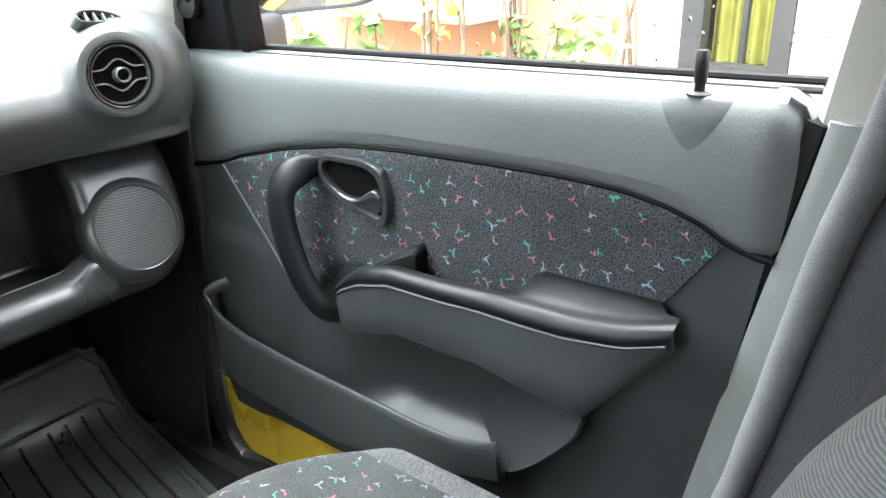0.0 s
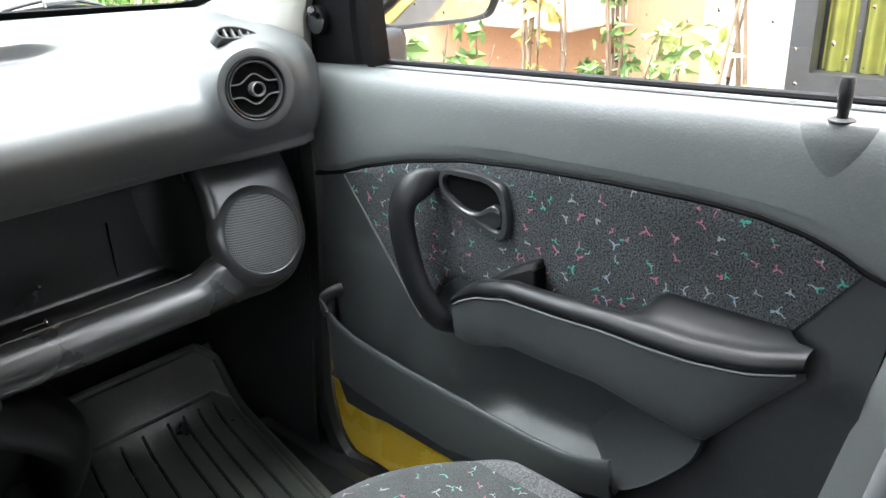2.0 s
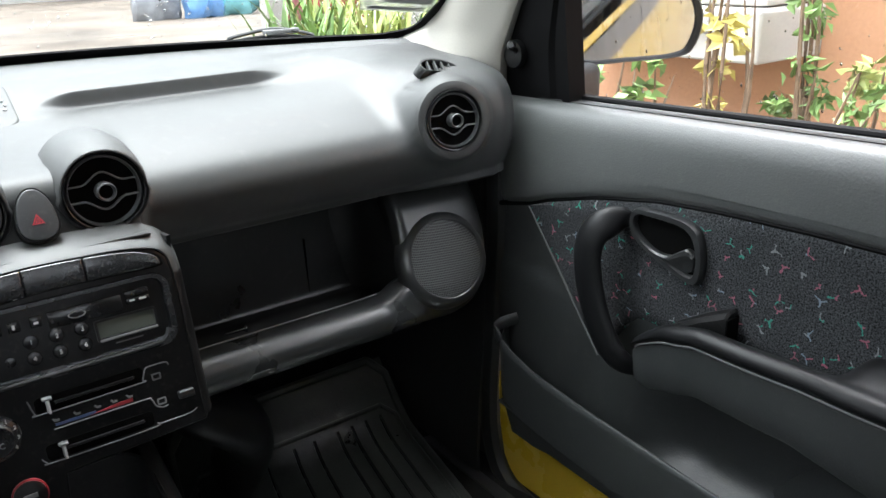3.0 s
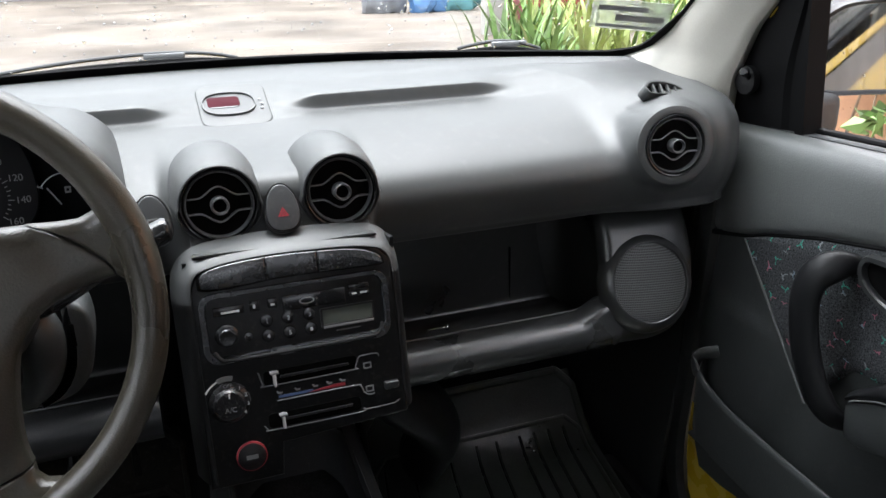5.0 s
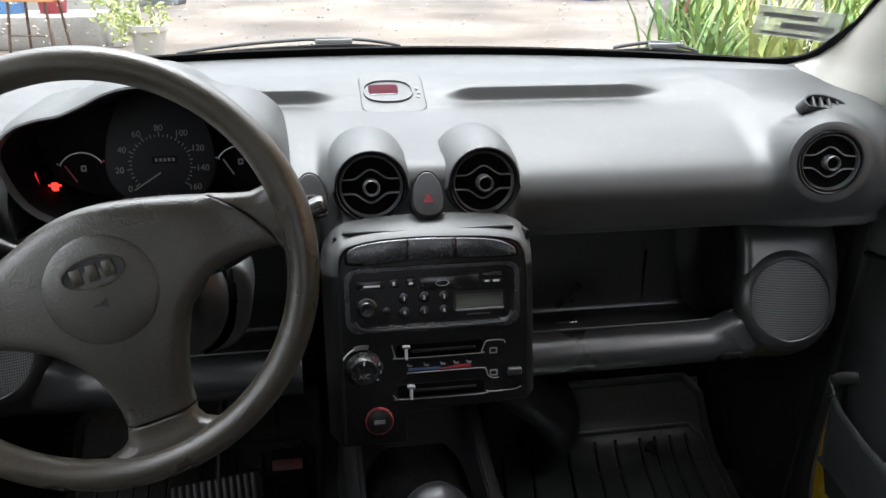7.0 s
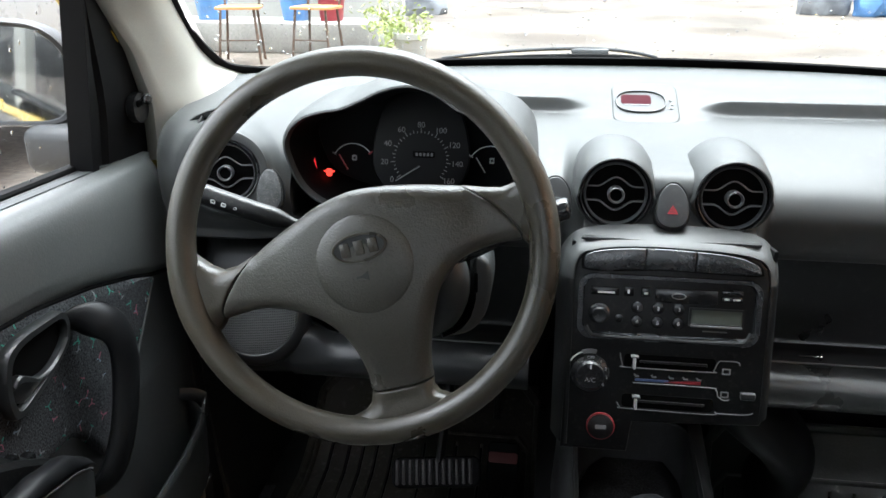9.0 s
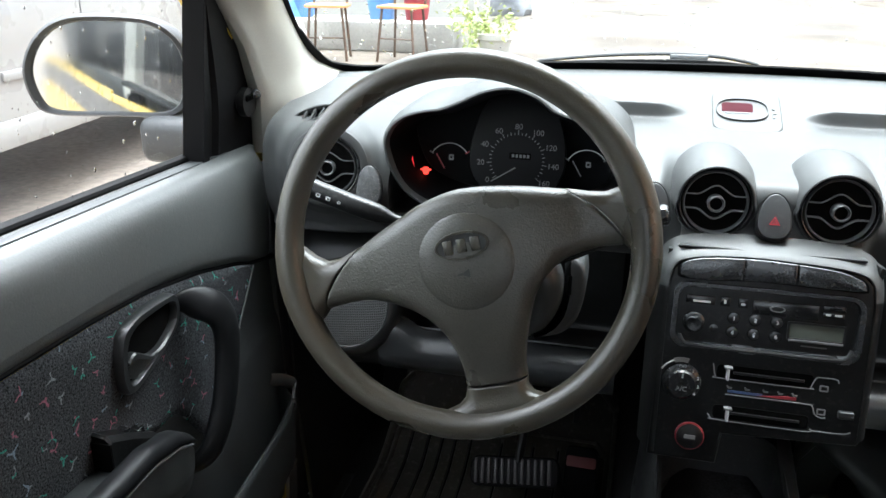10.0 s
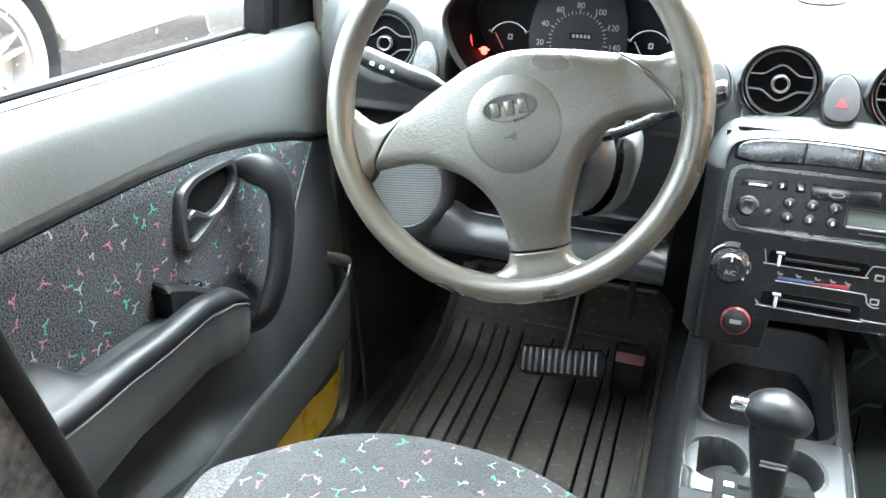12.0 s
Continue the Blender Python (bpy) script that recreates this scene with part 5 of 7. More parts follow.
for row, y in ((0, 0.0320), (1, 0.0165)):
    for digit, x in enumerate((-0.0325, -0.0106, 0.0115)):
        knob = part("preset_button", turned([(0.0068, -0.001), (0.0066, 0.0025), (0.0055, 0.004), (0.0005, 0.0046)], 22), GLOSS, radio, "round black preset button", m=on_panel(0, x, y))
        words("number", str(1 + 3 * row + digit), 0.0060, WHITE, knob, on_panel(0.0049, x, y))
for x0, x1, y0, y1, nm, mt in ((-0.0835, -0.053, 0.0440, 0.0530, "rocker", GLOSS), (-0.0475, -0.0375, 0.0440, 0.0545, "key", GLOSS), (-0.0295, -0.0195, 0.0440, 0.0545, "key", GLOSS), (0.0550, 0.0770, 0.0430, 0.0485, "key", GLOSS), (0.0550, 0.0770, 0.0505, 0.0555, "key", GLOSS)):
    part(nm, box(x0, x1, y0, y1, -0.001, 0.0028, 0.0008), mt, radio, "black radio key", m=on_panel())
for x0, y0, w, h in ((-0.076, 0.0460, 0.018, 0.0022), (-0.0442, 0.0470, 0.0022, 0.004), (-0.0265, 0.0470, 0.004, 0.0022), (0.058, 0.0450, 0.005, 0.002), (0.067, 0.0450, 0.007, 0.002)):
    part("mark", box(x0, x0 + w, y0, y0 + h, 0.0027, 0.0031), WHITE, radio, smooth=False, m=on_panel())
part("cassette_door", box(-0.0145, 0.0515, 0.0385, 0.0545, -0.001, 0.0016, 0.0006), GLOSS, radio, "black cassette door", m=on_panel())
part("door_mark", ring([(0.0105 + 0.008 * math.cos(a), 0.0465 + 0.0035 * math.sin(a)) for a in (2 * math.pi * j / 24 for j in range(24))], [(0.0105 + 0.0065 * math.cos(a), 0.0465 + 0.0025 * math.sin(a)) for a in (2 * math.pi * j / 24 for j in range(24))], 0.001, 0.0021), GREY_PRINT, radio, smooth=False, m=on_panel())
part("display_frame", ring(rounded(0.058, 0.021, 0.002, 3, 0.0515, 0.0245), rounded(0.053, 0.0155, 0.001, 3, 0.0515, 0.0252), -0.001, 0.0022), BLACK, radio, m=on_panel())
part("display", plate(rounded(0.054, 0.0165, 0.001, 3, 0.0515, 0.0250), 0.0008), LCD, radio, "dark grey-green display", m=on_panel())
part("display_lip", box(0.0245, 0.0790, 0.0135, 0.0165, 0.0, 0.0026, 0.0007), GREY_PRINT, radio, "pale lip under the display", m=on_panel())
part("mark", box(0.038, 0.064, 0.0085, 0.0098, -0.0007, 0.0004), GREY_PRINT, radio, smooth=False, m=on_panel())

heater = thing("heater_controls", (0, -0.07, 0.45), "black heater panel with fan knob and two sliders", "heater controls")
fan = part("fan_knob", turned([(0.0215, -0.001), (0.0205, 0.004), (0.0165, 0.006), (0.0160, 0.012), (0.0140, 0.014), (0.0005, 0.0135)], 36), GLOSS, heater, "black fan knob", m=on_panel(0, -0.0795, -0.0455))
words("marking", "A/C", 0.0072, GREY_PRINT, fan, on_panel(0.0138, -0.0795, -0.0500))
part("pointer", box(-0.0008, 0.0008, 0.008, 0.013, 0.0135, 0.0142), WHITE, fan, smooth=False, m=on_panel(0, -0.0795, -0.0455))
words("marking", "OFF", 0.0050, GREY_PRINT, fan, on_panel(0.0063, -0.0795, -0.0268))
for i, tx in enumerate("1234"):
    a = radians(52 - 30 * i)
    words("number", tx, 0.0052, WHITE, heater, on_panel(0.0064, -0.0795 + 0.0183 * math.cos(a), -0.0455 + 0.0183 * math.sin(a)))
arc = [(-0.0795 + 0.0250 * math.cos(radians(a)), -0.0455 + 0.0250 * math.sin(radians(a)), 0.0008) for a in np.linspace(150, 112, 10)]
part("scale", tube(arc, 0.0009, 0.0005, n=6), WHITE, heater, m=on_panel())
part("scale", plate([(-0.0795 + r * math.cos(radians(a)), -0.0455 + r * math.sin(radians(a))) for r, a in ((0.0225, 112), (0.0225, 100), (0.0225, 88), (0.0225, 76), (0.0275, 76), (0.0275, 88), (0.0275, 100), (0.0275, 112))], 0.0012), GREY_PRINT, heater, smooth=False, m=on_panel())
for y0, tx in ((-0.0285, -0.0325), (-0.0740, -0.0285)):
    part("slot", plate(rounded(0.098, 0.015, 0.004, 5, 0.006, y0), 0.0010), HOLE, heater, "dark slider slot", m=on_panel())
    part("track", box(-0.026, 0.046, y0 - 0.0014, y0 + 0.0014, 0.0006, 0.0030, 0.0005), BLACK, heater, m=on_panel())
    lever = part("slider", box(tx - 0.0012, tx + 0.0012, y0 - 0.007, y0 + 0.0075, 0.001, 0.012, 0.0006), WHITE, heater, "slim slider lever with a pale edge", m=on_panel())
    part("slider_head", box(tx - 0.0042, tx + 0.0042, y0 + 0.0060, y0 + 0.0082, 0.004, 0.0125, 0.0006), GREY_PRINT, lever, m=on_panel())
for pts in ([(-0.0478, -0.0205), (-0.0445, -0.0335), (-0.0390, -0.0362), (0.0490, -0.0362), (0.0530, -0.0340), (0.0575, -0.0240), (0.0630, -0.0225), (0.0775, -0.0228), (0.0800, -0.0265)], [(-0.0320, -0.0535), (0.0480, -0.0535), (0.0570, -0.0555), (0.0600, -0.0630), (0.0660, -0.0665), (0.0715, -0.0660)], [(-0.0481, -0.0775), (-0.0445, -0.0822), (-0.0392, -0.0835), (0.0510, -0.0840), (0.0575, -0.0805), (0.0620, -0.0820), (0.0900, -0.0815), (0.0980, -0.0785)]):
    part("outline", tube([(p.x, p.y, 0.0012) for p in spline([(x, y, 0) for x, y in pts], 30)], 0.0007, 0.0006, n=6), GREY_PRINT, heater, "thin pale outline", m=on_panel())
for x in (-0.0290, -0.0105, 0.0082, 0.0233, 0.0378):
    part("symbol", plate([(-0.003, 0.001), (-0.001, -0.002), (0.003, -0.002), (0.0035, 0.0), (0.0, 0.0), (-0.0015, 0.002)], 0.0005), GREY_PRINT, heater, smooth=False, m=on_panel(0.0008, x, -0.0448))
part("cold_strip", box(-0.030, 0.006, -0.0512, -0.0485, 0.0003, 0.0008), BLUE, heater, smooth=False, m=on_panel())
part("hot_strip", plate([(0.0, -0.0512), (0.0405, -0.0515), (0.0405, -0.0478), (0.028, -0.0480)], 0.0009), RED, heater, smooth=False, m=on_panel())
for y in (-0.0344, -0.0603):
    part("symbol", ring(rounded(0.009, 0.007, 0.001, 2), rounded(0.006, 0.004, 0.0008, 2), 0, 0.0005), GREY_PRINT, heater, smooth=False, m=on_panel(0.0006, 0.0665, y))
part("air_button", box(0.0825, 0.0985, -0.0640, -0.0555, -0.001, 0.006, 0.002), CHAR, heater, "dark recirculation button", m=on_panel())
part("air_button_edge", box(0.0835, 0.0975, -0.0572, -0.0558, 0.0045, 0.0066, 0.0005), GREY_PRINT, heater, m=on_panel())

lighter = thing("cigarette_lighter", (-0.0645, -0.09, 0.40), "black cigarette lighter with a red ring", "lighter")
part("socket", turned([(0.0155, -0.006), (0.0158, 0.0015), (0.0145, 0.0025)], 32, cap=False), RED, lighter, "red translucent ring", m=on_panel(0.001, -0.0645, -0.1060))
part("plug", turned([(0.0142, -0.004), (0.0140, 0.002), (0.0115, 0.0038), (0.0005, 0.0040)], 30), BLACK, lighter, "black plug", m=on_panel(0.001, -0.0645, -0.1060))
part("plug_mark", box(-0.006, 0.006, -0.0022, 0.0022, 0.004, 0.0046), GREY_PRINT, lighter, smooth=False, m=on_panel(0.001, -0.0645, -0.1060))

# ---- floor console, gear lever ----
tunnel = thing("floor_console", (-0.01, -0.2, 0.0), "dark plastic floor console with a tray and two cup holders", "console")
rows = []
for y in np.linspace(0.12, -0.75, 24):
    top = lerp([(-0.75, 0.20), (-0.35, 0.235), (-0.10, 0.262), (0.0, 0.270), (0.12, 0.30)], y)
    rows.append([(x, y, z) for x, z in ((-0.125, -0.01), (-0.112, top * 0.5), (-0.104, top - 0.02), (-0.098, top - 0.006), (-0.088, top), (-0.080, top))])
part("side_wall", grid(rows), SHELF, tunnel)
part("side_wall", grid([[(-p[0] - 0.012, p[1], p[2]) for p in r] for r in rows]), SHELF, tunnel)
tray = []
shape = rounded(0.156, 0.196, 0.036, 7, -0.007, 0.008)
for k, z in ((1.07, 0.250), (1.05, 0.266), (1.015, 0.271), (0.985, 0.269), (0.955, 0.258), (0.91, 0.215), (0.86, 0.201), (0.70, 0.198), (0.02, 0.197)):
    tray.append([(-0.007 + (x + 0.007) * k, 0.008 + (y - 0.008) * k, z + 0.22 * max(y, -0.02)) for x, y in shape])
part("tray", grid(tray, closed_v=True), CHAR, tunnel, "dark rounded open tray")
deck = box(-0.096, 0.084, -0.75, -0.199, 0.225, 0.262, 0.004)
for v in deck.verts:
    if v.co.z > 0.25:
        v.co.z += lerp([(-0.75, -0.06), (-0.35, -0.025), (-0.066, 0.006)], v.co.y)
part("deck", deck, CONSOLE, tunnel, "dark console deck")
# the deck before the lever, with two deep round cup wells
WELLS = ((-0.060, -0.150), (0.018, -0.144))


def deck_height(x, y):
    z = 0.262 + lerp([(-0.75, -0.06), (-0.35, -0.025), (-0.066, 0.006)], y) - 0.006 * smooth01(0.078, 0.086, abs(x + 0.006)) - 0.004 * smooth01(-0.090, -0.084, y)
    for cx, cy in WELLS:
        r = math.hypot(x - cx, y - cy)
        z += 0.0022 * math.exp(-((r - 0.0345) / 0.0022) ** 2) - 0.050 * smooth01(0.0328, 0.0285, r) - 0.003 * smooth01(0.022, 0.019, r)
    return z


cup_deck = part("cup_deck", grid([[(x, y, deck_height(x, y)) for x in np.linspace(-0.0955, 0.0835, 96)] for y in np.linspace(-0.0845, -0.200, 64)]), CONSOLE, tunnel, "grey console deck with two cup wells", angle=50)
for cx, cy in WELLS:
    part("cup_floor", turned([(0.0275, 0.0), (0.020, 0.0012), (0.0005, 0.0012)], 30), RUBBER, cup_deck, "black cup well floor", m=Matrix.Translation((cx, cy, 0.2145)))
gate = part("gear_gate", box(-0.062, 0.040, -0.36, -0.175, 0.245, 0.266, 0.004), BLACK, tunnel, "black gear gate")
for i in range(5):
    part("gate_mark", box(-0.052, -0.042, -0.200 - 0.022 * i, -0.193 - 0.022 * i, 0.266, 0.2668), WHITE, gate, smooth=False)
    part("gate_slit", box(-0.038, 0.02, -0.1995 - 0.022 * i, -0.1935 - 0.022 * i, 0.2655, 0.2665), HOLE, gate, smooth=False)
gear = thing("gear_lever", (-0.018, -0.21, 0.26), "black automatic gear lever with a chrome release button", "gear lever")
part("shaft", tube(spline([(-0.012, -0.232, 0.255), (-0.014, -0.224, 0.29), (-0.018, -0.214, 0.33), (-0.020, -0.205, 0.362)], 10), [0.011, 0.012, 0.0135, 0.015, 0.0165, 0.018, 0.0195, 0.021, 0.022, 0.022], n=20), PANEL, gear, "glossy black shaft")
kn = bmesh.new()
bmesh.ops.create_uvsphere(kn, u_segments=32, v_segments=20, radius=1.0)
for v in kn.verts:
    x, y, z = v.co
    v.co = Vector((0.0365 * x * (1 - 0.18 * max(x, 0)), 0.0255 * y, 0.0235 * z * (1 - 0.30 * max(x, 0)) - 0.006 * max(x, 0)))
part("knob", kn, GLOSS_SOFT, gear, "glossy black T-shaped knob", m=Matrix.Translation((-0.014, -0.203, 0.373)))
part("button", turned([(0.0075, -0.01), (0.0075, 0.010), (0.006, 0.0125), (0.0005, 0.013)], 20), CHROME, gear, "chrome release button", m=basis((-0.050, -0.203, 0.375), (0, 1, 0), (0, 0, 1)) @ pose(0, 0, 0, 0, 180, 0))
for dz in (0.0, -0.0048):
    part("lettering_bar", box(-0.028, -0.004, -0.2355, -0.2345, 0.334 + dz, 0.3362 + dz), GREY_PRINT, gear, smooth=False)

# ---- pedals and mats ----
brake = thing("brake_pedal", (-0.29, 0.17, 0.12), "wide black ribbed brake pedal on a steel arm", "pedal")
mb = basis((-0.289, 0.178, 0.124), (1, 0.02, 0.11), (-0.06, 0.62, 0.75))
part("pad", plate(rounded(0.142, 0.048, 0.014), 0.012, 0.004), RUBBER, brake, "black rubber pedal pad", m=mb)
for i in range(12):
    part("rib", box(-0.0026, 0.0026, -0.019, 0.019, 0, 0.0040, 0.0012), PEDAL_RIB, brake, m=mb @ Matrix.Translation((-0.061 + 0.0106 * i, 0, 0.0118)))
part("arm", tube([(-0.285, 0.185, 0.14), (-0.275, 0.25, 0.26), (-0.268, 0.30, 0.42)], 0.007, 0.012, n=10), BLACK, brake, "dark steel pedal arm")
gas = thing("accelerator_pedal", (-0.205, 0.27, 0.05), "narrow dark accelerator pedal", "pedal")
part("pad", plate(rounded(0.055, 0.09, 0.010), 0.010, 0.003), RUBBER, gas, "black rubber pedal pad", m=basis((-0.190, 0.290, 0.060), (1, 0, 0), (0, 0.55, 0.83)))
part("face_strip", plate(rounded(0.050, 0.018, 0.004), 0.002, 0.0008), RED_DULL, gas, "dull reddish strip", m=basis((-0.190, 0.300, 0.076), (1, 0, 0), (0, 0.55, 0.83)) @ Matrix.Translation((0, 0, 0.0105)))
part("arm", tube([(-0.205, 0.32, 0.14), (-0.205, 0.38, 0.28), (-0.205, 0.42, 0.40)], 0.006, 0.006, n=8), BLACK, gas)


def toe(y):
    """Height of the floor towards the toe board."""
    return 0.62 * max(y - 0.30, 0) ** 1.15


def floor_mat(x0, x1, y0, y1, cuts, y_end, shear, nm_label, rubber):
    """A rubber mat: a grooved tray, a raised rim and a plain flap rising towards the toe board."""
    mat = thing("floor_mat", ((x0 + x1) / 2, (y0 + y1) / 2, 0), nm_label, "floor mat", "rubber floor mats")

    def place(x, y, z):
        return (x + shear * (y - 0.34), y, z + toe(y) + 0.30 * max(y - y_end - 0.03, 0))

    prof = [(x0, 0.010)]
    for x in cuts:
        prof += [(x - 0.0034, 0.010), (x - 0.0026, 0.0086), (x - 0.0020, 0.002), (x + 0.0020, 0.002), (x + 0.0026, 0.0086), (x + 0.0034, 0.010)]
    prof += [(x1, 0.010), (x1, 0.0), (x0, 0.0)]
    rows = [[place(x, y, z) for x, z in prof] for y in np.linspace(y0, y_end, 20)]
    flat = [[place(x, y, 0.010 if z > 0.001 else 0.0) for x, z in prof] for y in np.linspace(y_end + 0.002, y1, 8)]
    part("sheet", grid(rows + flat, closed_v=True, cap=True), rubber, mat, "worn grooved rubber sheet", angle=25)
    # black strip on each channel's floor paints the shade a deep one holds
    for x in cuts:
        part("groove_shade", grid([[place(x - 0.0019, y, 0.0026), place(x + 0.0019, y, 0.0026)] for y in np.linspace(y0 + 0.02, y_end, 12)]), HOLE, mat, smooth=False)
    # ridge round the tray and rolled outer rim
    ridge = [(x0 + 0.012, y0), (x0 + 0.012, y_end - 0.01), (x0 + 0.035, y_end + 0.018), (x1 - 0.035, y_end + 0.018), (x1 - 0.012, y_end - 0.01), (x1 - 0.012, y0)]
    rim = [(x0, y0), (x0, y1 - 0.03), (x0 + 0.03, y1), (x1 - 0.03, y1), (x1, y1 - 0.03), (x1, y0)]
    for line, r, nm in ((ridge, 0.0045, "ridge"), (rim, 0.008, "rim")):
        fine = []
        for a, b in zip(line, line[1:]):
            for k in range(14):
                fine.append((a[0] + (b[0] - a[0]) * k / 14, a[1] + (b[1] - a[1]) * k / 14))
        part(nm, tube([place(x, y, 0.011) for x, y in fine], r, r * 1.1, n=8), rubber, mat, "raised rubber " + nm)
    return mat


floor_mat(-0.552, -0.135, -0.30, 0.48, [-0.511, -0.478, -0.452, -0.427, -0.398, -0.340, -0.281, -0.235, -0.212, -0.188], 0.38, 0.0, "ribbed rubber floor mat, brownish and worn, before the driver's seat", MAT_RUBBER)
floor_mat(0.160, 0.592, -0.30, 0.44, [0.192, 0.245, 0.315, 0.368, 0.408, 0.456, 0.486, 0.516, 0.548], 0.345, 0.18, "ribbed black rubber floor mat before the passenger's seat", MAT_DARK)
part("tunnel_cover", grid([[(x * (1 + 0.12 * max(0, y - 0.2)), y, z) for x, z in ((-0.135, -0.01), (-0.125, 0.12), (-0.10, 0.20), (-0.04, 0.235), (0.04, 0.235), (0.085, 0.20), (0.105, 0.12), (0.125, -0.01))] for y in np.linspace(-0.75, 0.60, 20)]), CARPET, shell, "dark carpeted tunnel")
lump = [(0.085, 0.10, 0.40), (0.135, 0.115, 0.33), (0.200, 0.145, 0.265), (0.240, 0.20, 0.19), (0.245, 0.30, 0.07)]
part("duct_cover", tube(spline(lump, 20), 0.055, 0.036, n=20, up=(1, 0, 0)), GLOSS_SOFT, shell, "shiny black duct cover")

# ---- doors ----
TOP_LINE = [(-0.745, 0.530), (-0.690, 0.538), (-0.670, 0.545), (-0.650, 0.556), (-0.618, 0.567), (-0.573, 0.575), (-0.514, 0.578), (-0.414, 0.577), (-0.299, 0.573), (-0.212, 0.566), (-0.112, 0.548), (-0.021, 0.524), (0.015, 0.511), (0.09, 0.494)]
FRONT_EDGE = [(-0.02, -0.02), (0.004, 0.008), (0.168, 0.080), (0.333, 0.085), (0.535, 0.068), (0.657, 0.045)]
REAR_EDGE = [(-0.02, -0.605), (0.27, -0.660), (0.545, -0.706), (0.604, -0.715), (0.69, -0.726)]
ARM_TOP = [(-0.660, 0.474), (-0.606, 0.463), (-0.548, 0.458), (-0.451, 0.460), (-0.322, 0.453), (-0.269, 0.437), (-0.230, 0.408), (-0.212, 0.392)]
ARM_LINE = [(-0.660, 0.456), (-0.608, 0.444), (-0.549, 0.438), (-0.451, 0.440), (-0.320, 0.433), (-0.269, 0.417), (-0.233, 0.397), (-0.212, 0.380)]
ARM_LOW = [(-0.660, 0.455), (-0.612, 0.404), (-0.565, 0.346), (-0.511, 0.356), (-0.440, 0.369), (-0.320, 0.366), (-0.246, 0.338), (-0.212, 0.331)]
ARM_X = [(-0.660, 0.606), (-0.645, 0.592), (-0.60, 0.580), (-0.50, 0.573), (-0.40, 0.573), (-0.30, 0.580), (-0.24, 0.592), (-0.212, 0.604)]
POCKET = [(-0.455, 0.263), (-0.430, 0.252), (-0.392, 0.244), (-0.342, 0.243), (-0.25, 0.249), (-0.126, 0.257), (-0.03, 0.268), (0.02, 0.282), (0.045, 0.297), (0.062, 0.306)]


def sill_rise(y):
    return -0.0315 * (y - 0.025)


def car_door(s, name, label):
    door = thing(name, (s * 0.68, -0.35, -0.05), label, "car door", "front doors", "structure")

    def add(name, bm, mat, lab="", parent=door, smooth=True, angle=38):
        return part(name, flip(bm, s), mat, parent, lab, smooth=smooth, angle=angle)

    # upper panel: from the glass over the shoulder down to the cloth
    rows = []
    for y in np.linspace(0.092, -0.729, 64):
        r = sill_rise(y)
        zb = lerp(TOP_LINE, y)
        q = min(max((-0.694 - y) / 0.036, 0.0), 1.0)
        r -= 0.045 * (1 - math.sqrt(1 - q * q))
        back = 0.020 * smooth01(-0.695, -0.724, y) + 0.012 * smooth01(0.06, 0.095, y)
        rows.append(spline([(0.684, y, 0.655 + r), (0.672, y, 0.6555 + r), (0.658, y, 0.654 + r), (0.646 + back, y, 0.647 + r), (0.638 + back, y, 0.632 + r), (0.634 + back, y, min(0.612 + r * 0.5, 0.628 + r)), (0.632 + back, y, (0.612 + zb) / 2), (0.6325 + back, y, zb + 0.016), (0.6345 + back, y, zb + 0.007), (0.641 + back, y, zb - 0.001), (0.650 + back, y, zb - 0.004)], 34))
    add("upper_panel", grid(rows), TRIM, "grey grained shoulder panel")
    # black tube painting in the undercut's shadow below the shoulder
    add("shadow_groove", tube([(0.6415, y, lerp(TOP_LINE, y) - 0.001) for y in np.linspace(0.088, -0.712, 60)], 0.0046, 0.0042, n=8), RUBBER, "black tube for the shadow under the shoulder")
    # lower panel with bulge under the armrest and recess above the pocket
    rows = []
    for z in np.linspace(0.11, 0.555, 40):
        y0, y1 = lerp(FRONT_EDGE, z), lerp(REAR_EDGE, z)
        row = []
        for k in range(56):
            y = y0 + (y1 - y0) * k / 55
            foot = lerp([(-0.30, -0.02), (-0.18, 0.10), (0.1, 0.11)], y)
            zz = min(foot + (z - 0.11) / 0.445 * (0.555 - foot), lerp(TOP_LINE, y) - 0.004)
            hollow = 0.050 * smooth01(-0.14, -0.27, y) * smooth01(-0.585, -0.40, y) * smooth01(0.375, 0.335, zz) * smooth01(0.165, 0.22, zz)
            bump = 0.010 * math.exp(-((y + 0.655) / 0.035) ** 2 - ((z - 0.452) / 0.022) ** 2)
            crease = 0.006 * smooth01(-0.01, 0.03, (y + 0.14) - (0.40 - z) * 0.4) * smooth01(0.42, 0.39, z)
            row.append((0.638 + hollow - bump - crease + 0.008 * smooth01(0.93, 1.0, k / 55), y, zz))
        rows.append(row)
    add("lower_panel", grid(rows), TRIM_DARK, "grained lower door panel, shade in its dark grey")
    # cloth insert
    rows = []
    for k in range(61):
        y = 0.0135 - 0.683 * k / 60
        zt = lerp(TOP_LINE, y) - 0.003
        if y > -0.125:
            zl = 0.507 - 1.286 * (0.0135 - y)
        elif y > -0.60:
            zl = 0.335 + 0.07 * smooth01(-0.125, -0.2, y)
        else:
            zl = 0.436 + (-0.60 - y) * 1.50
        zl = min(zl, zt - 0.001)
        scoop = 0.004 * math.exp(-((y + 0.172) / 0.030) ** 2)
        rows.append([(0.6325 + 0.004 * (q == 0 or q == 17) + scoop * math.sin(math.pi * min(max((zl + (zt - zl) * q / 17 - 0.36) / 0.18, 0), 1)), y, zl + (zt - zl) * q / 17) for q in range(18)])
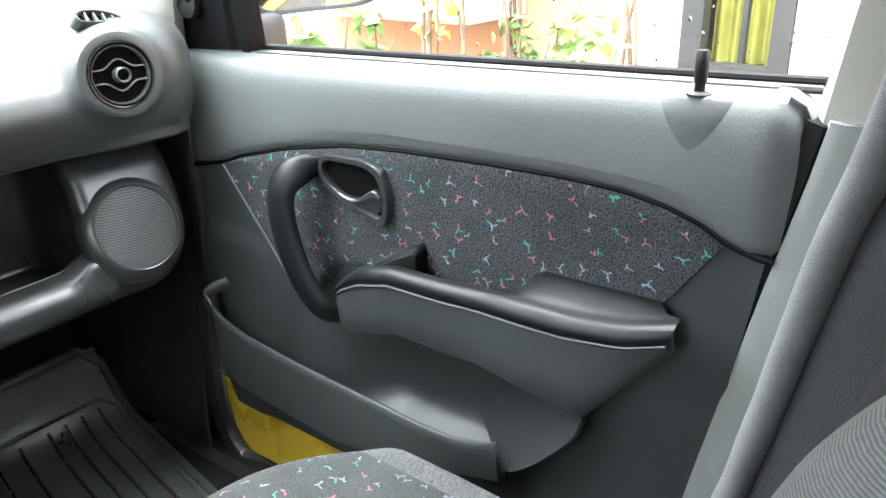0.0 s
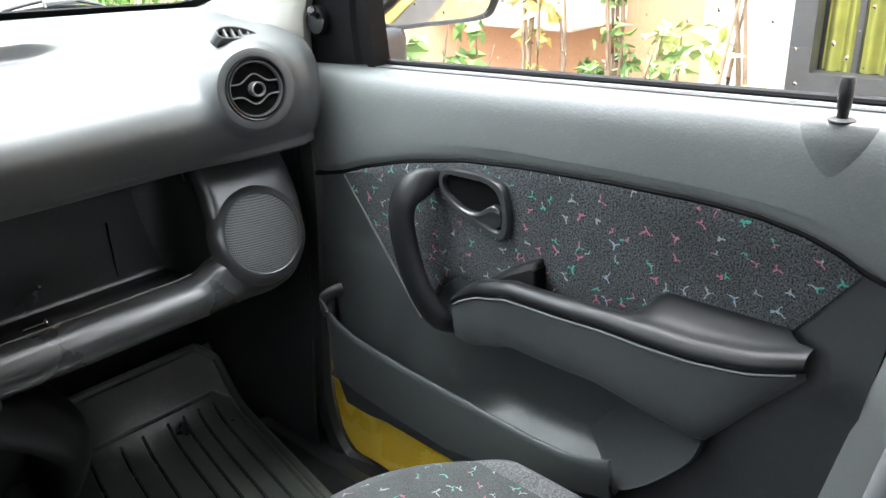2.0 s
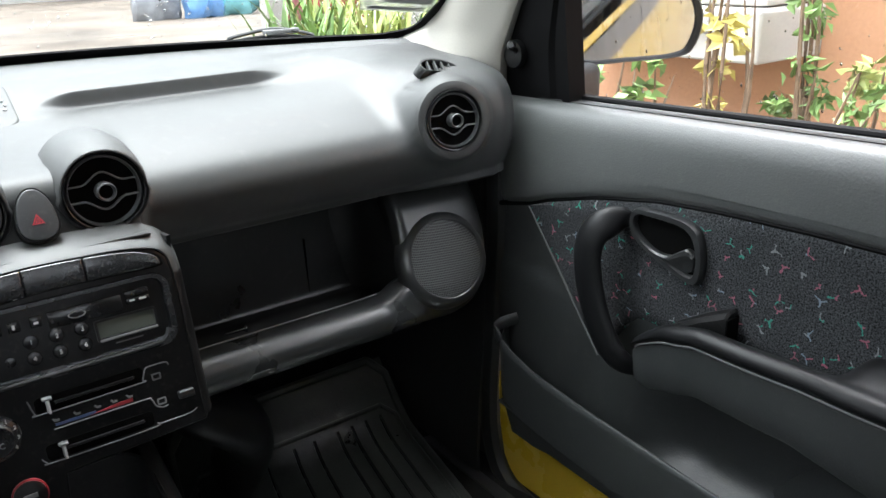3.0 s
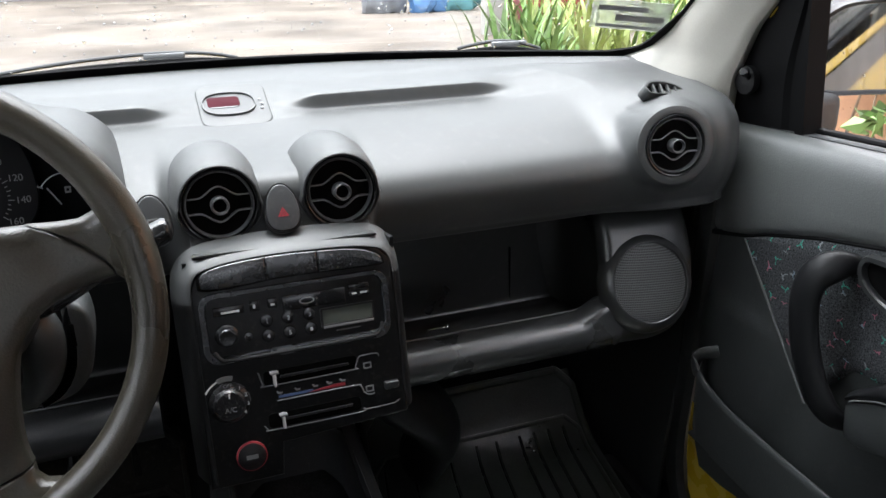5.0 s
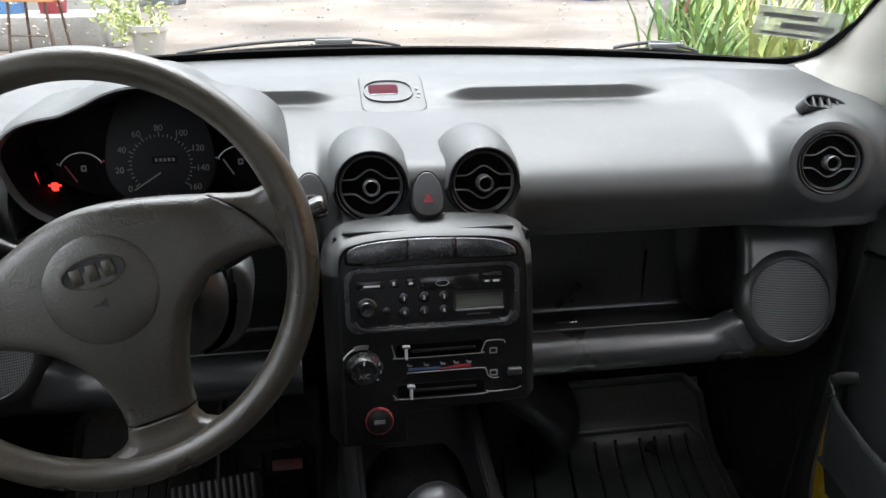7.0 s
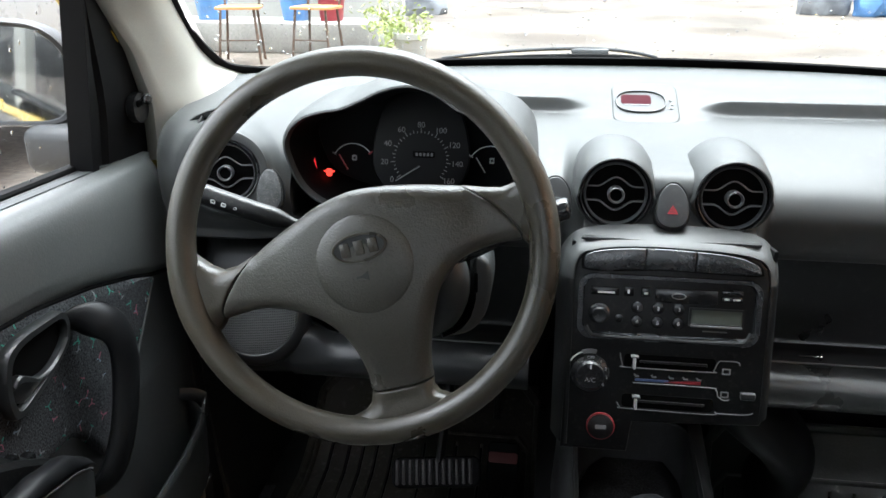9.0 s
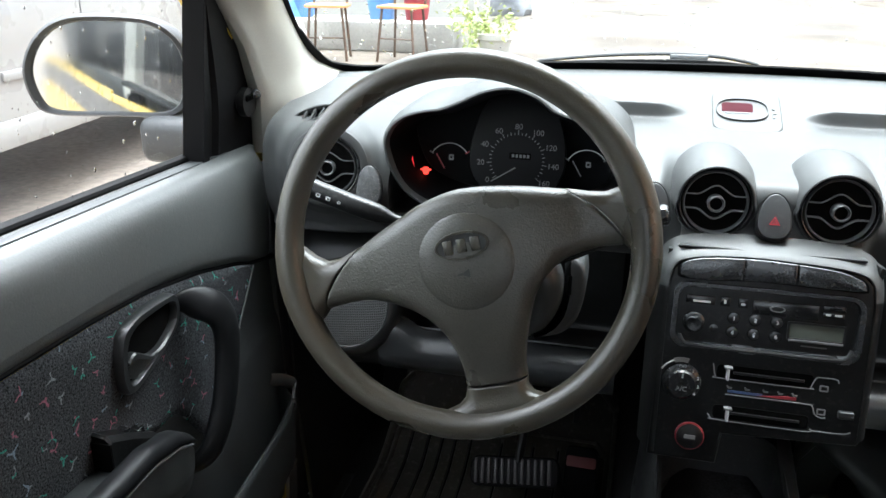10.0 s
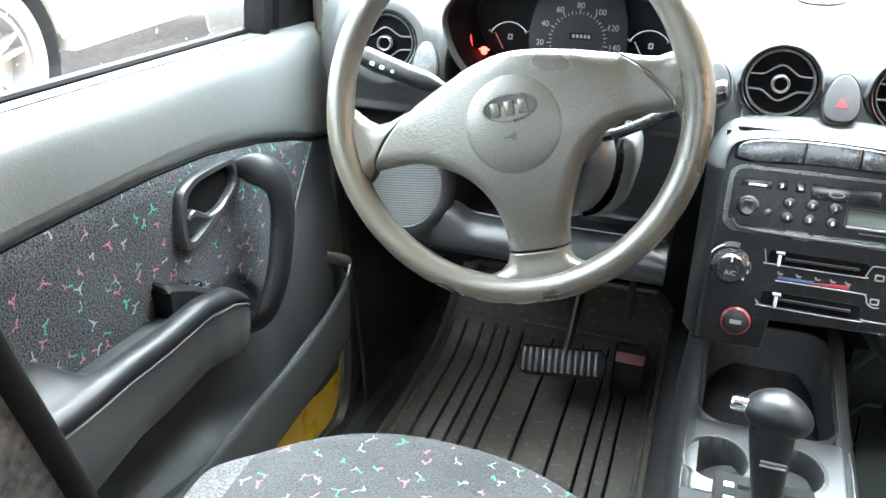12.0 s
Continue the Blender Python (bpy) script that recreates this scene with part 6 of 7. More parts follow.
    add("cloth_insert", grid(rows), FAB_DOOR, "dark speckled cloth with small pink and green sprigs")
    add("cloth_edge", tube([(0.6325, 0.0135, 0.507), (0.6325, -0.070, 0.400), (0.6325, -0.128, 0.325)], 0.0016, 0.0016, n=6), TRIM, "pale edge line")
    # armrest: grey body, black rolled pad
    rows = []
    ys = np.linspace(-0.214, -0.648, 44)
    for y in ys:
        x, zt, zl = lerp(ARM_X, y), lerp(ARM_LINE, y), lerp(ARM_LOW, y)
        back = 0.034 * smooth01(-0.57, -0.648, y)
        rows.append([(0.640, y + back, zt - 0.004), (x + 0.004, y, zt - 0.001), (x, y, zt - 0.003), (x + 0.001, y, (zt + zl) / 2), (x + 0.005, y, zl + 0.006), (x + 0.010, y, zl), (0.640, y + back, zl + 0.016)])
    arm = add("armrest", grid(rows, closed_v=True, cap=True), TRIM_DARK, "armrest body with shade in its dark grey, black pad", angle=50)
    rows = []
    for y in ys:
        x, zt, zl = lerp(ARM_X, y) - 0.003, lerp(ARM_TOP, y), lerp(ARM_LINE, y) + 0.001
        rest = smooth01(-0.455, -0.50, y)
        mid_z = zt - 0.030 * (1 - rest)
        slant = 0.030 * smooth01(-0.57, -0.648, y)
        inner = [(x + 0.018, 0, zt - 0.0005), (x + 0.024, 0, zt - 0.006), (x + 0.030, 0, mid_z + 0.002), (0.640, 0, mid_z)]
        plain = [(x + 0.018, 0, zt + 0.003), (x + (0.634 - x) * 0.5, slant * 0.5, zt + (0.475 - zt) * 0.45), (0.634, slant, 0.4745), (0.640, slant, 0.4755)]
        rows.append(spline([(x + 0.004, y, zl), (x - 0.002, y, zl + 0.006), (x, y, zt - 0.004), (x + 0.007, y, zt + 0.001)] + [(i[0] + (r[0] - i[0]) * rest, y + r[1], i[2] + (r[2] - i[2]) * rest) for i, r in zip(inner, plain)], 26))
    add("armrest_pad", grid(rows, cap=True), GLOSS_SOFT, "smooth black rolled pad", parent=arm)
    add("pad_line", tube([(lerp(ARM_X, y) - 0.002, y, lerp(ARM_LINE, y) + 0.0005) for y in np.linspace(-0.222, -0.643, 40)], 0.0011, 0.0011, n=6), GREY_PRINT, "thin pale seam", parent=arm)
    # switch block in front of the grab slot
    rows = []
    for y, h in ((-0.228, 0.398), (-0.26, 0.426), (-0.30, 0.451), (-0.333, 0.468), (-0.336, 0.466)):
        rows.append([(0.640, y, h + 0.003), (0.618, y, h), (0.612, y, h - 0.006), (0.610, y, 0.40), (0.640, y, 0.39)])
    block = add("switch_block", grid(rows, closed_v=True, cap=True), BLACK, "black switch block beside the grab slot", angle=30)
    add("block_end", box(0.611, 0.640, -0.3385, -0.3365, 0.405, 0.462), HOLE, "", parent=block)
    for k in range(2 if s < 0 else 0):
        add("window_switch", box(0.621, 0.634, -0.285 - 0.022 * k, -0.270 - 0.022 * k, 0.4275 + 0.012 * k, 0.4405 + 0.012 * k, 0.002), GLOSS, "small black switch", parent=block)
    # pull handle: a thick slanting strap, hooked in at its top
    path = spline([(0.642, -0.172, 0.531), (0.622, -0.170, 0.535), (0.604, -0.162, 0.533), (0.594, -0.149, 0.518), (0.590, -0.144, 0.492), (0.590, -0.148, 0.455), (0.590, -0.161, 0.415), (0.592, -0.178, 0.383), (0.598, -0.194, 0.360), (0.614, -0.204, 0.348), (0.642, -0.211, 0.343)], 48)
    wid = [0.0165 + 0.0050 * math.sin(math.pi * k / 47) for k in range(48)]
    dep = [0.0090 + 0.0025 * math.sin(math.pi * k / 47) for k in range(48)]
    add("pull_handle", tube(path, wid, dep, n=20, up=(1, 0, 0)), GLOSS_SOFT, "thick black pull handle")
    # inner release handle
    mh = basis((0.634, 0, 0), (0, -1, 0), (0, 0, 1))
    ol = [(-0.182, 0.546), (-0.181, 0.533), (-0.190, 0.515), (-0.225, 0.497), (-0.262, 0.484), (-0.280, 0.482), (-0.288, 0.490), (-0.290, 0.515), (-0.284, 0.541), (-0.274, 0.552), (-0.250, 0.5575), (-0.198, 0.556), (-0.187, 0.553)]
    ol = [(p.x, p.y) for p in spline([(-y, z, 0) for y, z in ol], 60, closed=True)]
    hol = [(-0.190, 0.543), (-0.189, 0.534), (-0.198, 0.520), (-0.228, 0.505), (-0.262, 0.493), (-0.275, 0.492), (-0.279, 0.500), (-0.280, 0.516), (-0.275, 0.533), (-0.266, 0.543), (-0.247, 0.548), (-0.203, 0.548), (-0.195, 0.547)]
    hol = [(p.x, p.y) for p in spline([(-y, z, 0) for y, z in hol], 60, closed=True)]
    bez = ring(ol, hol, -0.002, 0.0120, 0.004)
    bez.transform(mh)
    handle = add("inner_handle", bez, KICK, "charcoal door release handle in a rounded bezel")
    dish = grid([[(x, z, 0.004) for x, z in hol], [(0.232 + (x - 0.232) * 0.85, 0.522 + (z - 0.522) * 0.85, -0.001) for x, z in hol], [(0.232 + (x - 0.232) * 0.3, 0.522 + (z - 0.522) * 0.3, -0.0015) for x, z in hol]], closed_v=True, cap=True)
    dish.transform(mh)
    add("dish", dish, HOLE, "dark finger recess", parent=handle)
    # the lever fills the lower part of the opening; its top edge dips and rises to a thumb
    top_edge = spline([(0.190, 0.527, 0), (0.205, 0.515, 0), (0.224, 0.508, 0), (0.242, 0.508, 0), (0.255, 0.516, 0), (0.268, 0.523, 0), (0.279, 0.518, 0)], 24)
    low_edge = spline([(0.190, 0.518, 0), (0.198, 0.509, 0), (0.214, 0.500, 0), (0.238, 0.4935, 0), (0.258, 0.491, 0), (0.273, 0.496, 0), (0.2785, 0.508, 0)], 24)
    rows = []
    for p, q in zip(top_edge, low_edge):
        rows.append([(p.x, p.y, 0.002), (p.x, p.y, 0.0105), (p.x, p.y - 0.0015, 0.0125), (p.x, p.y * 0.75 + q.y * 0.25, 0.0130), ((p.x + q.x) / 2, (p.y + q.y) / 2, 0.0095), (q.x, q.y, 0.0075), (q.x, q.y, 0.002)])
    lv = grid(rows, closed_v=True, cap=True)
    lv.transform(mh)
    add("lever", lv, KICK, "charcoal release lever", parent=handle, angle=30)
    # map pocket
    rows = []
    for k in range(52):
        y = 0.062 - 0.517 * k / 51
        zt = lerp(POCKET, y)
        zb = lerp([(-0.46, 0.205), (-0.30, 0.165), (-0.19, 0.150), (-0.088, 0.157), (0.0, 0.168), (0.045, 0.184), (0.064, 0.215)], y)
        curl = smooth01(0.035, 0.062, y)
        x = 0.598 + 0.030 * curl ** 2
        rows.append([(x + 0.014, y, zb + 0.002), (x + 0.005, y, zb + 0.001), (x + 0.001, y, zb + 0.03), (x - 0.001, y, zt - 0.012), (x - 0.001, y, zt - 0.003), (x + 0.002, y, zt), (x + 0.006, y, zt - 0.002), (x + 0.007, y, zt - 0.02), (x + 0.012, y, zb + 0.012)])
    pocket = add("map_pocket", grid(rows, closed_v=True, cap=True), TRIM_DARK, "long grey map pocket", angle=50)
    tip = spline([(0.600, 0.044, 0.288), (0.606, 0.060, 0.302), (0.618, 0.056, 0.312), (0.634, 0.040, 0.320)], 14)
    add("pocket_tip", tube(tip, 0.0045, 0.010, n=10), TRIM_DARK, "", parent=pocket)
    add("pocket_floor", thicken(grid([[(0.608, y, lerp([(-0.46, 0.21), (-0.172, 0.15), (0.064, 0.172)], y)), (0.648, y, lerp([(-0.46, 0.22), (-0.172, 0.16), (0.064, 0.18)], y))] for y in np.linspace(0.06, -0.46, 14)]), 0.003), TRIM_DARK, "", parent=pocket)
    # ramp: the hollow's floor sweeps up and out behind the pocket
    low = spline([(0.603, -0.453, 0.226), (0.604, -0.470, 0.226), (0.604, -0.496, 0.245), (0.603, -0.526, 0.277), (0.602, -0.548, 0.306), (0.604, -0.557, 0.331)], 20)
    high = spline([(0.690, -0.370, 0.220), (0.690, -0.380, 0.235), (0.690, -0.400, 0.262), (0.686, -0.430, 0.295), (0.672, -0.470, 0.325), (0.645, -0.520, 0.350)], 20)
    rows = []
    for a, b in zip(low, high):
        rows.append([a + Vector((0.012, 0.0, -0.006))] + [a.lerp(b, q / 12) + Vector((0.004 * math.sin(math.pi * q / 12), 0, 0)) for q in range(13)])
    add("pocket_ramp", grid(rows), TRIM_DARK, "grey ramp sweeping up behind the pocket", parent=pocket, angle=60)
    # bare painted metal at the door's foot, with soft dents
    rows = []
    for z in np.linspace(-0.03, 0.186, 24):
        yf = lerp([(-0.03, 0.03), (-0.01, 0.075), (0.004, 0.092), (0.027, 0.106), (0.08, 0.116), (0.143, 0.119), (0.22, 0.115)], z)
        rows.append([(0.658 + 0.004 * math.sin(38 * y + 20 * z) * smooth01(0.05, -0.05, y), y, z) for y in np.linspace(yf, -0.64, 40)])
    add("door_metal", grid(rows), YELLOW, "bare yellow painted door metal")
    # outer skin with the grey stripe
    for za, zb, mt, nm in ((-0.08, 0.578, YELLOW, "outer_skin"), (0.578, 0.637, STRIPE, "side_stripe"), (0.637, 0.655, YELLOW, "outer_skin")):
        rows = [[(0.752 - 0.05 * ((z - 0.3) / 0.4) ** 2 + (0.004 if mt is STRIPE else 0), y, z) for z in np.linspace(za, zb, 6)] for y in np.linspace(0.125, -0.795, 8)]
        add(nm, grid(rows), mt, "painted outer door skin")
    # window seal, glass, frame
    for dx, dz, r, mt in ((0.688, 0.659, 0.0045, RUBBER), (0.681, 0.6535, 0.004, CHAR), (0.697, 0.6575, 0.005, RUBBER)):
        add("window_seal", tube([(dx, y, dz + sill_rise(y)) for y in np.linspace(0.02, -0.722, 12)], r, r, n=8), mt, "rubber window seal")
    gl = grid([[(0.692, y, 0.655 + sill_rise(y)), (0.675, y, 0.80), (0.640, y + 0.0, 1.0), (0.605, y, 1.13)] for y in np.linspace(0.02, -0.76, 8)])
    pane = add("window_pane", gl, GLASS, "clear raindrop-speckled window pane")
    pane.visible_shadow = False
    # black sail panel and front frame of the window
    rows = []
    for z in np.linspace(0.640, 0.93, 14):
        yf = 0.122 - 0.46 * max(z - 0.655, 0)
        yr = -0.030 - 0.04 * (z - 0.65)
        x = 0.668 - 0.13 * (z - 0.66)
        if yf < yr + 0.012:
            yf = yr + 0.012
        rows.append([(x + 0.022, yf + 0.004, z), (x, yf, z), (x - 0.004, yf - 0.006, z), (x - 0.002, (yf + yr) / 2, z), (x - 0.002, yr + 0.040 * smooth01(0.9, 0.7, z), z), (x + 0.003, yr + 0.032 * smooth01(0.9, 0.7, z), z), (x + 0.003, yr + 0.020 * smooth01(0.9, 0.7, z), z), (x - 0.004, yr + 0.014 * smooth01(0.9, 0.7, z), z), (x - 0.004, yr, z), (x + 0.022, yr - 0.004, z)])
    add("sail_panel", grid(rows, closed_v=True, cap=True), RUBBER, "black mirror sail panel", angle=25)
    add("window_frame", tube(spline([(0.665, 0.02, 0.80), (0.655, -0.05, 0.93), (0.632, -0.17, 1.06), (0.612, -0.30, 1.13), (0.602, -0.55, 1.15), (0.602, -0.76, 1.15)], 30), 0.016, 0.016, n=8), BLACK, "black window frame")
    # flat strip along the glass
    add("sill_strip", thicken(grid([[(0.6650, y, 0.6566 + sill_rise(y)), (0.6835, y, 0.6562 + sill_rise(y))] for y in np.linspace(0.03, -0.69, 14)]), 0.0008), TRIM_DARK, "grey strip along the window")
    # lock pin
    skin = [(0.60, 0.6325), (0.62, 0.6340), (0.63, 0.6350), (0.64, 0.6362), (0.65, 0.6382), (0.655, 0.6400), (0.66, 0.6423), (0.665, 0.6460), (0.67, 0.6510)]
    boss = [[(0.668, -0.630 + 0.034 * math.cos(a), 0.6705) for a in np.linspace(0.0, math.pi, 24)]]
    for z, w, proud in ((0.6705, 0.0345, 0.0105), (0.6690, 0.0352, 0.0118), (0.6660, 0.0350, 0.0098), (0.661, 0.0335, 0.0074), (0.654, 0.0300, 0.0052), (0.646, 0.0255, 0.0034), (0.637, 0.0195, 0.0019), (0.627, 0.0120, 0.0006), (0.617, 0.0050, -0.0006)):
        boss.append([(lerp(skin, z) + 0.0012 - (proud + 0.0012) * math.sin(a) ** 1.3, -0.630 + w * math.cos(a), z) for a in np.linspace(0.0, math.pi, 24)])
    add("lock_boss", grid(boss), TRIM, "grey half-round lock pin boss", angle=89)
    pin = turned([(0.0115, 0.0), (0.0115, 0.002), (0.008, 0.0035)], 20)
    pin.transform(Matrix.Translation((0.648, -0.630, 0.6695)))
    add("lock_collar", pin, CHAR)
    pin = turned([(0.0048, 0.0), (0.0048, 0.010), (0.0058, 0.012), (0.0062, 0.034), (0.0050, 0.0375), (0.0005, 0.0378)], 18)
    pin.transform(Matrix.Translation((0.648, -0.630, 0.6700)))
    add("lock_pin", pin, BLACK, "black lock pin")
    return door


car_door(1, "door_1", "closed grey and cloth passenger door with black armrest")
car_door(-1, "door_2", "closed grey and cloth driver's door with black armrest")


def side_mirror(s, label):
    mirror = thing("side_mirror", (s * 0.75, 0.05, 0.66), label, "side mirror", "side mirrors")
    # the glass faces back and slightly in towards the driver
    if s > 0:
        m = basis((0.835, 0.024, 0.748), (0.875, -0.484, 0), (0, -0.068, 1))
    else:
        m = basis((0.830, 0.050, 0.750), (0.927, -0.375, 0), (0, 0.044, 1))
    o = [(-0.102, -0.02), (-0.098, 0.031), (-0.069, 0.063), (-0.024, 0.073), (0.051, 0.072), (0.093, 0.049), (0.116, 0.005), (0.108, -0.04), (0.083, -0.057), (0.0, -0.061), (-0.079, -0.060)]
    o = [(p.x * 0.97, p.y * 0.97) for p in spline([(x, y, 0) for x, y in o], 66, closed=True)]

    def add(name, bm, mat, lab, parent=mirror):
        bm.transform(m)
        return part(name, flip(bm, s), mat, parent, lab)

    shell_rows = [[(x * k, y * k, z) for x, y in o] for k, z in ((0.885, 0.001), (0.905, 0.007), (0.965, 0.009), (1.005, 0.003), (1.02, -0.015), (0.96, -0.06), (0.75, -0.09), (0.3, -0.10))]
    housing = add("housing", grid(shell_rows, closed_v=True, cap=False), GLOSS_SOFT, "wet black mirror housing")
    add("mirror_glass", plate([(x * 0.92, y * 0.92) for x, y in o], 0.002), MIRROR, "raindrop-speckled mirror glass")
    base = box(0.695, 0.800, 0.035, 0.125, 0.630, 0.692, 0.016, 3)
    part("arm", flip(base, s), CHAR, mirror, "dark wet mirror arm")
    lever = turned([(0.019, -0.006), (0.019, 0.004), (0.0165, 0.006), (0.0145, 0.004), (0.0125, 0.004), (0.0115, 0.010), (0.0085, 0.013), (0.006, 0.014)], 28)
    lever.transform(basis((0.652, 0.066, 0.716), (0, -1, 0.0), (0, 0, 1)) @ pose(0, 0, 0, 0, 180, 0) @ Matrix.Diagonal((1, 1, 1, 1)))
    part("lever_base", flip(lever, s), BLACK, mirror, "black rubber lever base")
    stick = tube(spline([(0.655, 0.064, 0.718), (0.640, 0.055, 0.724), (0.630, 0.047, 0.729), (0.622, 0.042, 0.732)], 12), [0.0058, 0.0052, 0.0046, 0.0042, 0.004, 0.004, 0.004, 0.0042, 0.0058, 0.0068, 0.0062, 0.004], n=12)
    part("lever", flip(stick, s), GLOSS, mirror, "black adjusting lever")
    return mirror


side_mirror(1, "black passenger-side mirror wet with rain")
side_mirror(-1, "black driver-side mirror wet with rain")

# ---- seats and belts ----


def front_seat(s, label, top, fwd, lean=0.0):
    seat = thing("front_seat", (s * 0.33, -0.6, 0.0), label, "car seat", "front seats")
    cx = 0.325 if s > 0 else -0.305
    half = 0.20 if s > 0 else 0.215

    def cushion(x0, x1, name, mat, lab, swell, drop):
        rows = []
        for k in range(36):
            w = (k / 35) ** 1.8
            row = []
            for q in range(30):
                u = q / 29
                x = x0 + (x1 - x0) * u
                rel = (x - cx) / half
                # the front edge bows, the top swells
                front = fwd - 0.105 * abs(rel) ** 2.3
                y = front + (-0.80 - front) * w
                zz = top + swell * math.sin(math.pi * u) - drop * abs(rel) ** 3 - 0.020 * w - 0.004 * (0.5 + 0.5 * math.sin(9 * x + 13 * y))
                e = max(1 - w / 0.13, 0.0)
                zz = zz - 0.15 * (1 - math.sqrt(max(1 - e * e, 0.0)))
                edge = abs(rel)
                zz -= 0.10 * smooth01(0.94, 1.12, edge) ** 2
                row.append((x, y, zz))
            rows.append(row)
        return part(name, grid(rows), mat, seat, lab)

    cushion(cx - half * 0.825, cx + half * 0.825, "seat_cushion", FAB_SEAT, "dark cloth with small pink and green sprigs", 0.003, 0.014)
    for k in (1, -1):
        a, b = (cx + half * 0.82, cx + half * 1.11) if k > 0 else (cx - half * 1.11, cx - half * 0.82)
        cushion(a, b, "side_bolster", PLAIN_CLOTH, "plain dark grey cloth bolster", 0.003, 0.014)
    part("seat_base", box(cx - 0.19, cx + 0.19, -0.80, -0.36, 0.03, 0.27, 0.02, 3), CHAR, seat, "dark seat base")
    bx = s * 0.325
    # reclined backrest: dark centre between ribbed side rolls
    rows = []
    for k in range(30):
        w = k / 29
        z = 0.34 + 0.52 * w
        yc = -0.790 - 0.16 * w + lean
        hw = (0.165 if s > 0 else 0.200) - 0.055 * smooth01(0.45, 1.0, w)
        th = (0.044 if s > 0 else 0.060) - 0.014 * w
        if k == 29:
            hw, th = hw * 0.85, th * 0.5
        rows.append([(bx + s * (0.035 + 0.030 * smooth01(0.3, 0.9, w)) + hw * math.copysign(abs(math.cos(a)) ** 0.55, math.cos(a)), yc + th * math.copysign(abs(math.sin(a)) ** 0.8, math.sin(a)), z) for a in (2 * math.pi * j / 40 for j in range(40))])
    back = part("backrest", grid(rows, closed_v=True, cap=True), DARK_CLOTH, seat, "dark plain cloth backrest centre")
    if s > 0:
        far = spline([(0.540, -0.712, 0.265), (0.540, -0.727, 0.345), (0.540, -0.747, 0.447), (0.540, -0.761, 0.525), (0.540, -0.775, 0.600), (0.538, -0.790, 0.660), (0.530, -0.806, 0.74), (0.505, -0.828, 0.83)], 60)
        part("backrest_bolster", tube(far, [0.0135 + 0.003 * smooth01(0, 40, i) + 0.0010 * math.sin(0.9 * i) * smooth01(22, 8, i) for i in range(60)], [0.022] * 60, n=24, up=(1, 0, 0)), RIB_CLOTH, seat, "ribbed grey cloth side roll")
        near = spline([(0.190, -0.800, 0.33), (0.190, -0.833, 0.47), (0.190, -0.857, 0.58), (0.190, -0.8705, 0.6285), (0.190, -0.8805, 0.6495), (0.190, -0.892, 0.666), (0.192, -0.908, 0.684), (0.200, -0.935, 0.705), (0.225, -0.955, 0.78)], 60)
        part("backrest_bolster", tube(near, [0.050] * 60, [0.044] * 60, n=32, up=(1, 0, 0)), RIB_CLOTH, seat, "ribbed grey cloth side roll")
        part("backrest_centre", thicken(grid([[p.lerp(q, u) + Vector((0, -0.016 - 0.012 * math.sin(math.pi * u), 0)) for u in np.linspace(0, 1, 14)] for p, q in zip(far[4:], near[4:])]), 0.008), DARK_CLOTH, back, "plain dark cloth centre panel")
    part("headrest", box(bx + s * 0.045 - 0.11, bx + s * 0.045 + 0.11, -1.02, -0.94, 0.90, 1.06, 0.03, 4), PLAIN_CLOTH, seat, "grey cloth headrest")
    for k in (-0.05, 0.05):
        part("headrest_post", tube([(bx + s * 0.045 + k, -0.975, 0.85), (bx + s * 0.045 + k, -0.98, 0.93)], 0.006, n=10), CHROME, seat)
    return seat


front_seat(1, "grey cloth passenger seat with sprigged cushion", 0.286, -0.225)
driver_seat = front_seat(-1, "grey cloth driver's seat with sprigged cushion", 0.366, -0.295, 0.052)
side_edge = spline([(-0.256, -0.848, 0.858), (-0.244, -0.832, 0.814), (-0.237, -0.824, 0.767), (-0.222, -0.803, 0.65), (-0.185, -0.775, 0.5)], 30)
part("side_panel", thicken(grid([[p + Vector((0.003 * math.sin(math.pi * k / 8), -0.011 * k, 0)) for k in range(9)] for p in side_edge]), 0.004), PLAIN_CLOTH, driver_seat, "grey cloth side of the backrest")
part("piping", tube(side_edge, 0.0030, 0.0030, n=10), RUBBER, driver_seat, "black piped backrest edge")
rear = thing("rear_bench", (0, -1.55, 0), "dark grey cloth rear bench seat", "car seat")
part("cushion", box(-0.58, 0.58, -1.65, -1.2, 0.05, 0.36, 0.05, 4), PLAIN_CLOTH, rear)
part("backrest", box(-0.58, 0.58, -1.76, -1.62, 0.30, 0.78, 0.04, 4), PLAIN_CLOTH, rear)

# ---- wipers, sticker, raindrops ----
wiper_set = [((-0.32, 0.004), (-0.22, 0.018), (-0.11, 0.026), (-0.03, 0.024), (0.03, 0.008)), ((0.375, 0.010), (0.41, 0.020), (0.44, 0.024), (0.47, 0.018), (0.50, 0.006))]
for pts in wiper_set:
    wiper = thing("wiper", tuple(screen_point(pts[2][0], pts[2][1])), "wet black windscreen wiper resting on the glass", "wiper", "wipers")
    path = spline([screen_point(x, w) + Vector((0, 0.016, 0.006)) for x, w in pts], 30)
    part("blade", tube(path, 0.003, 0.0035, n=8), RUBBER, wiper)
    part("arm", tube([p + Vector((0, 0.014, 0.004 + 0.006 * math.sin(math.pi * i / 29))) for i, p in enumerate(path)], 0.004, 0.003, n=8), CHAR, wiper)
    part("clip", box(-0.03, 0.03, -0.006, 0.006, -0.004, 0.004, 0.002), GREY_PRINT, wiper, m=Matrix.Translation(path[17] + Vector((0, 0.012, 0.006))))
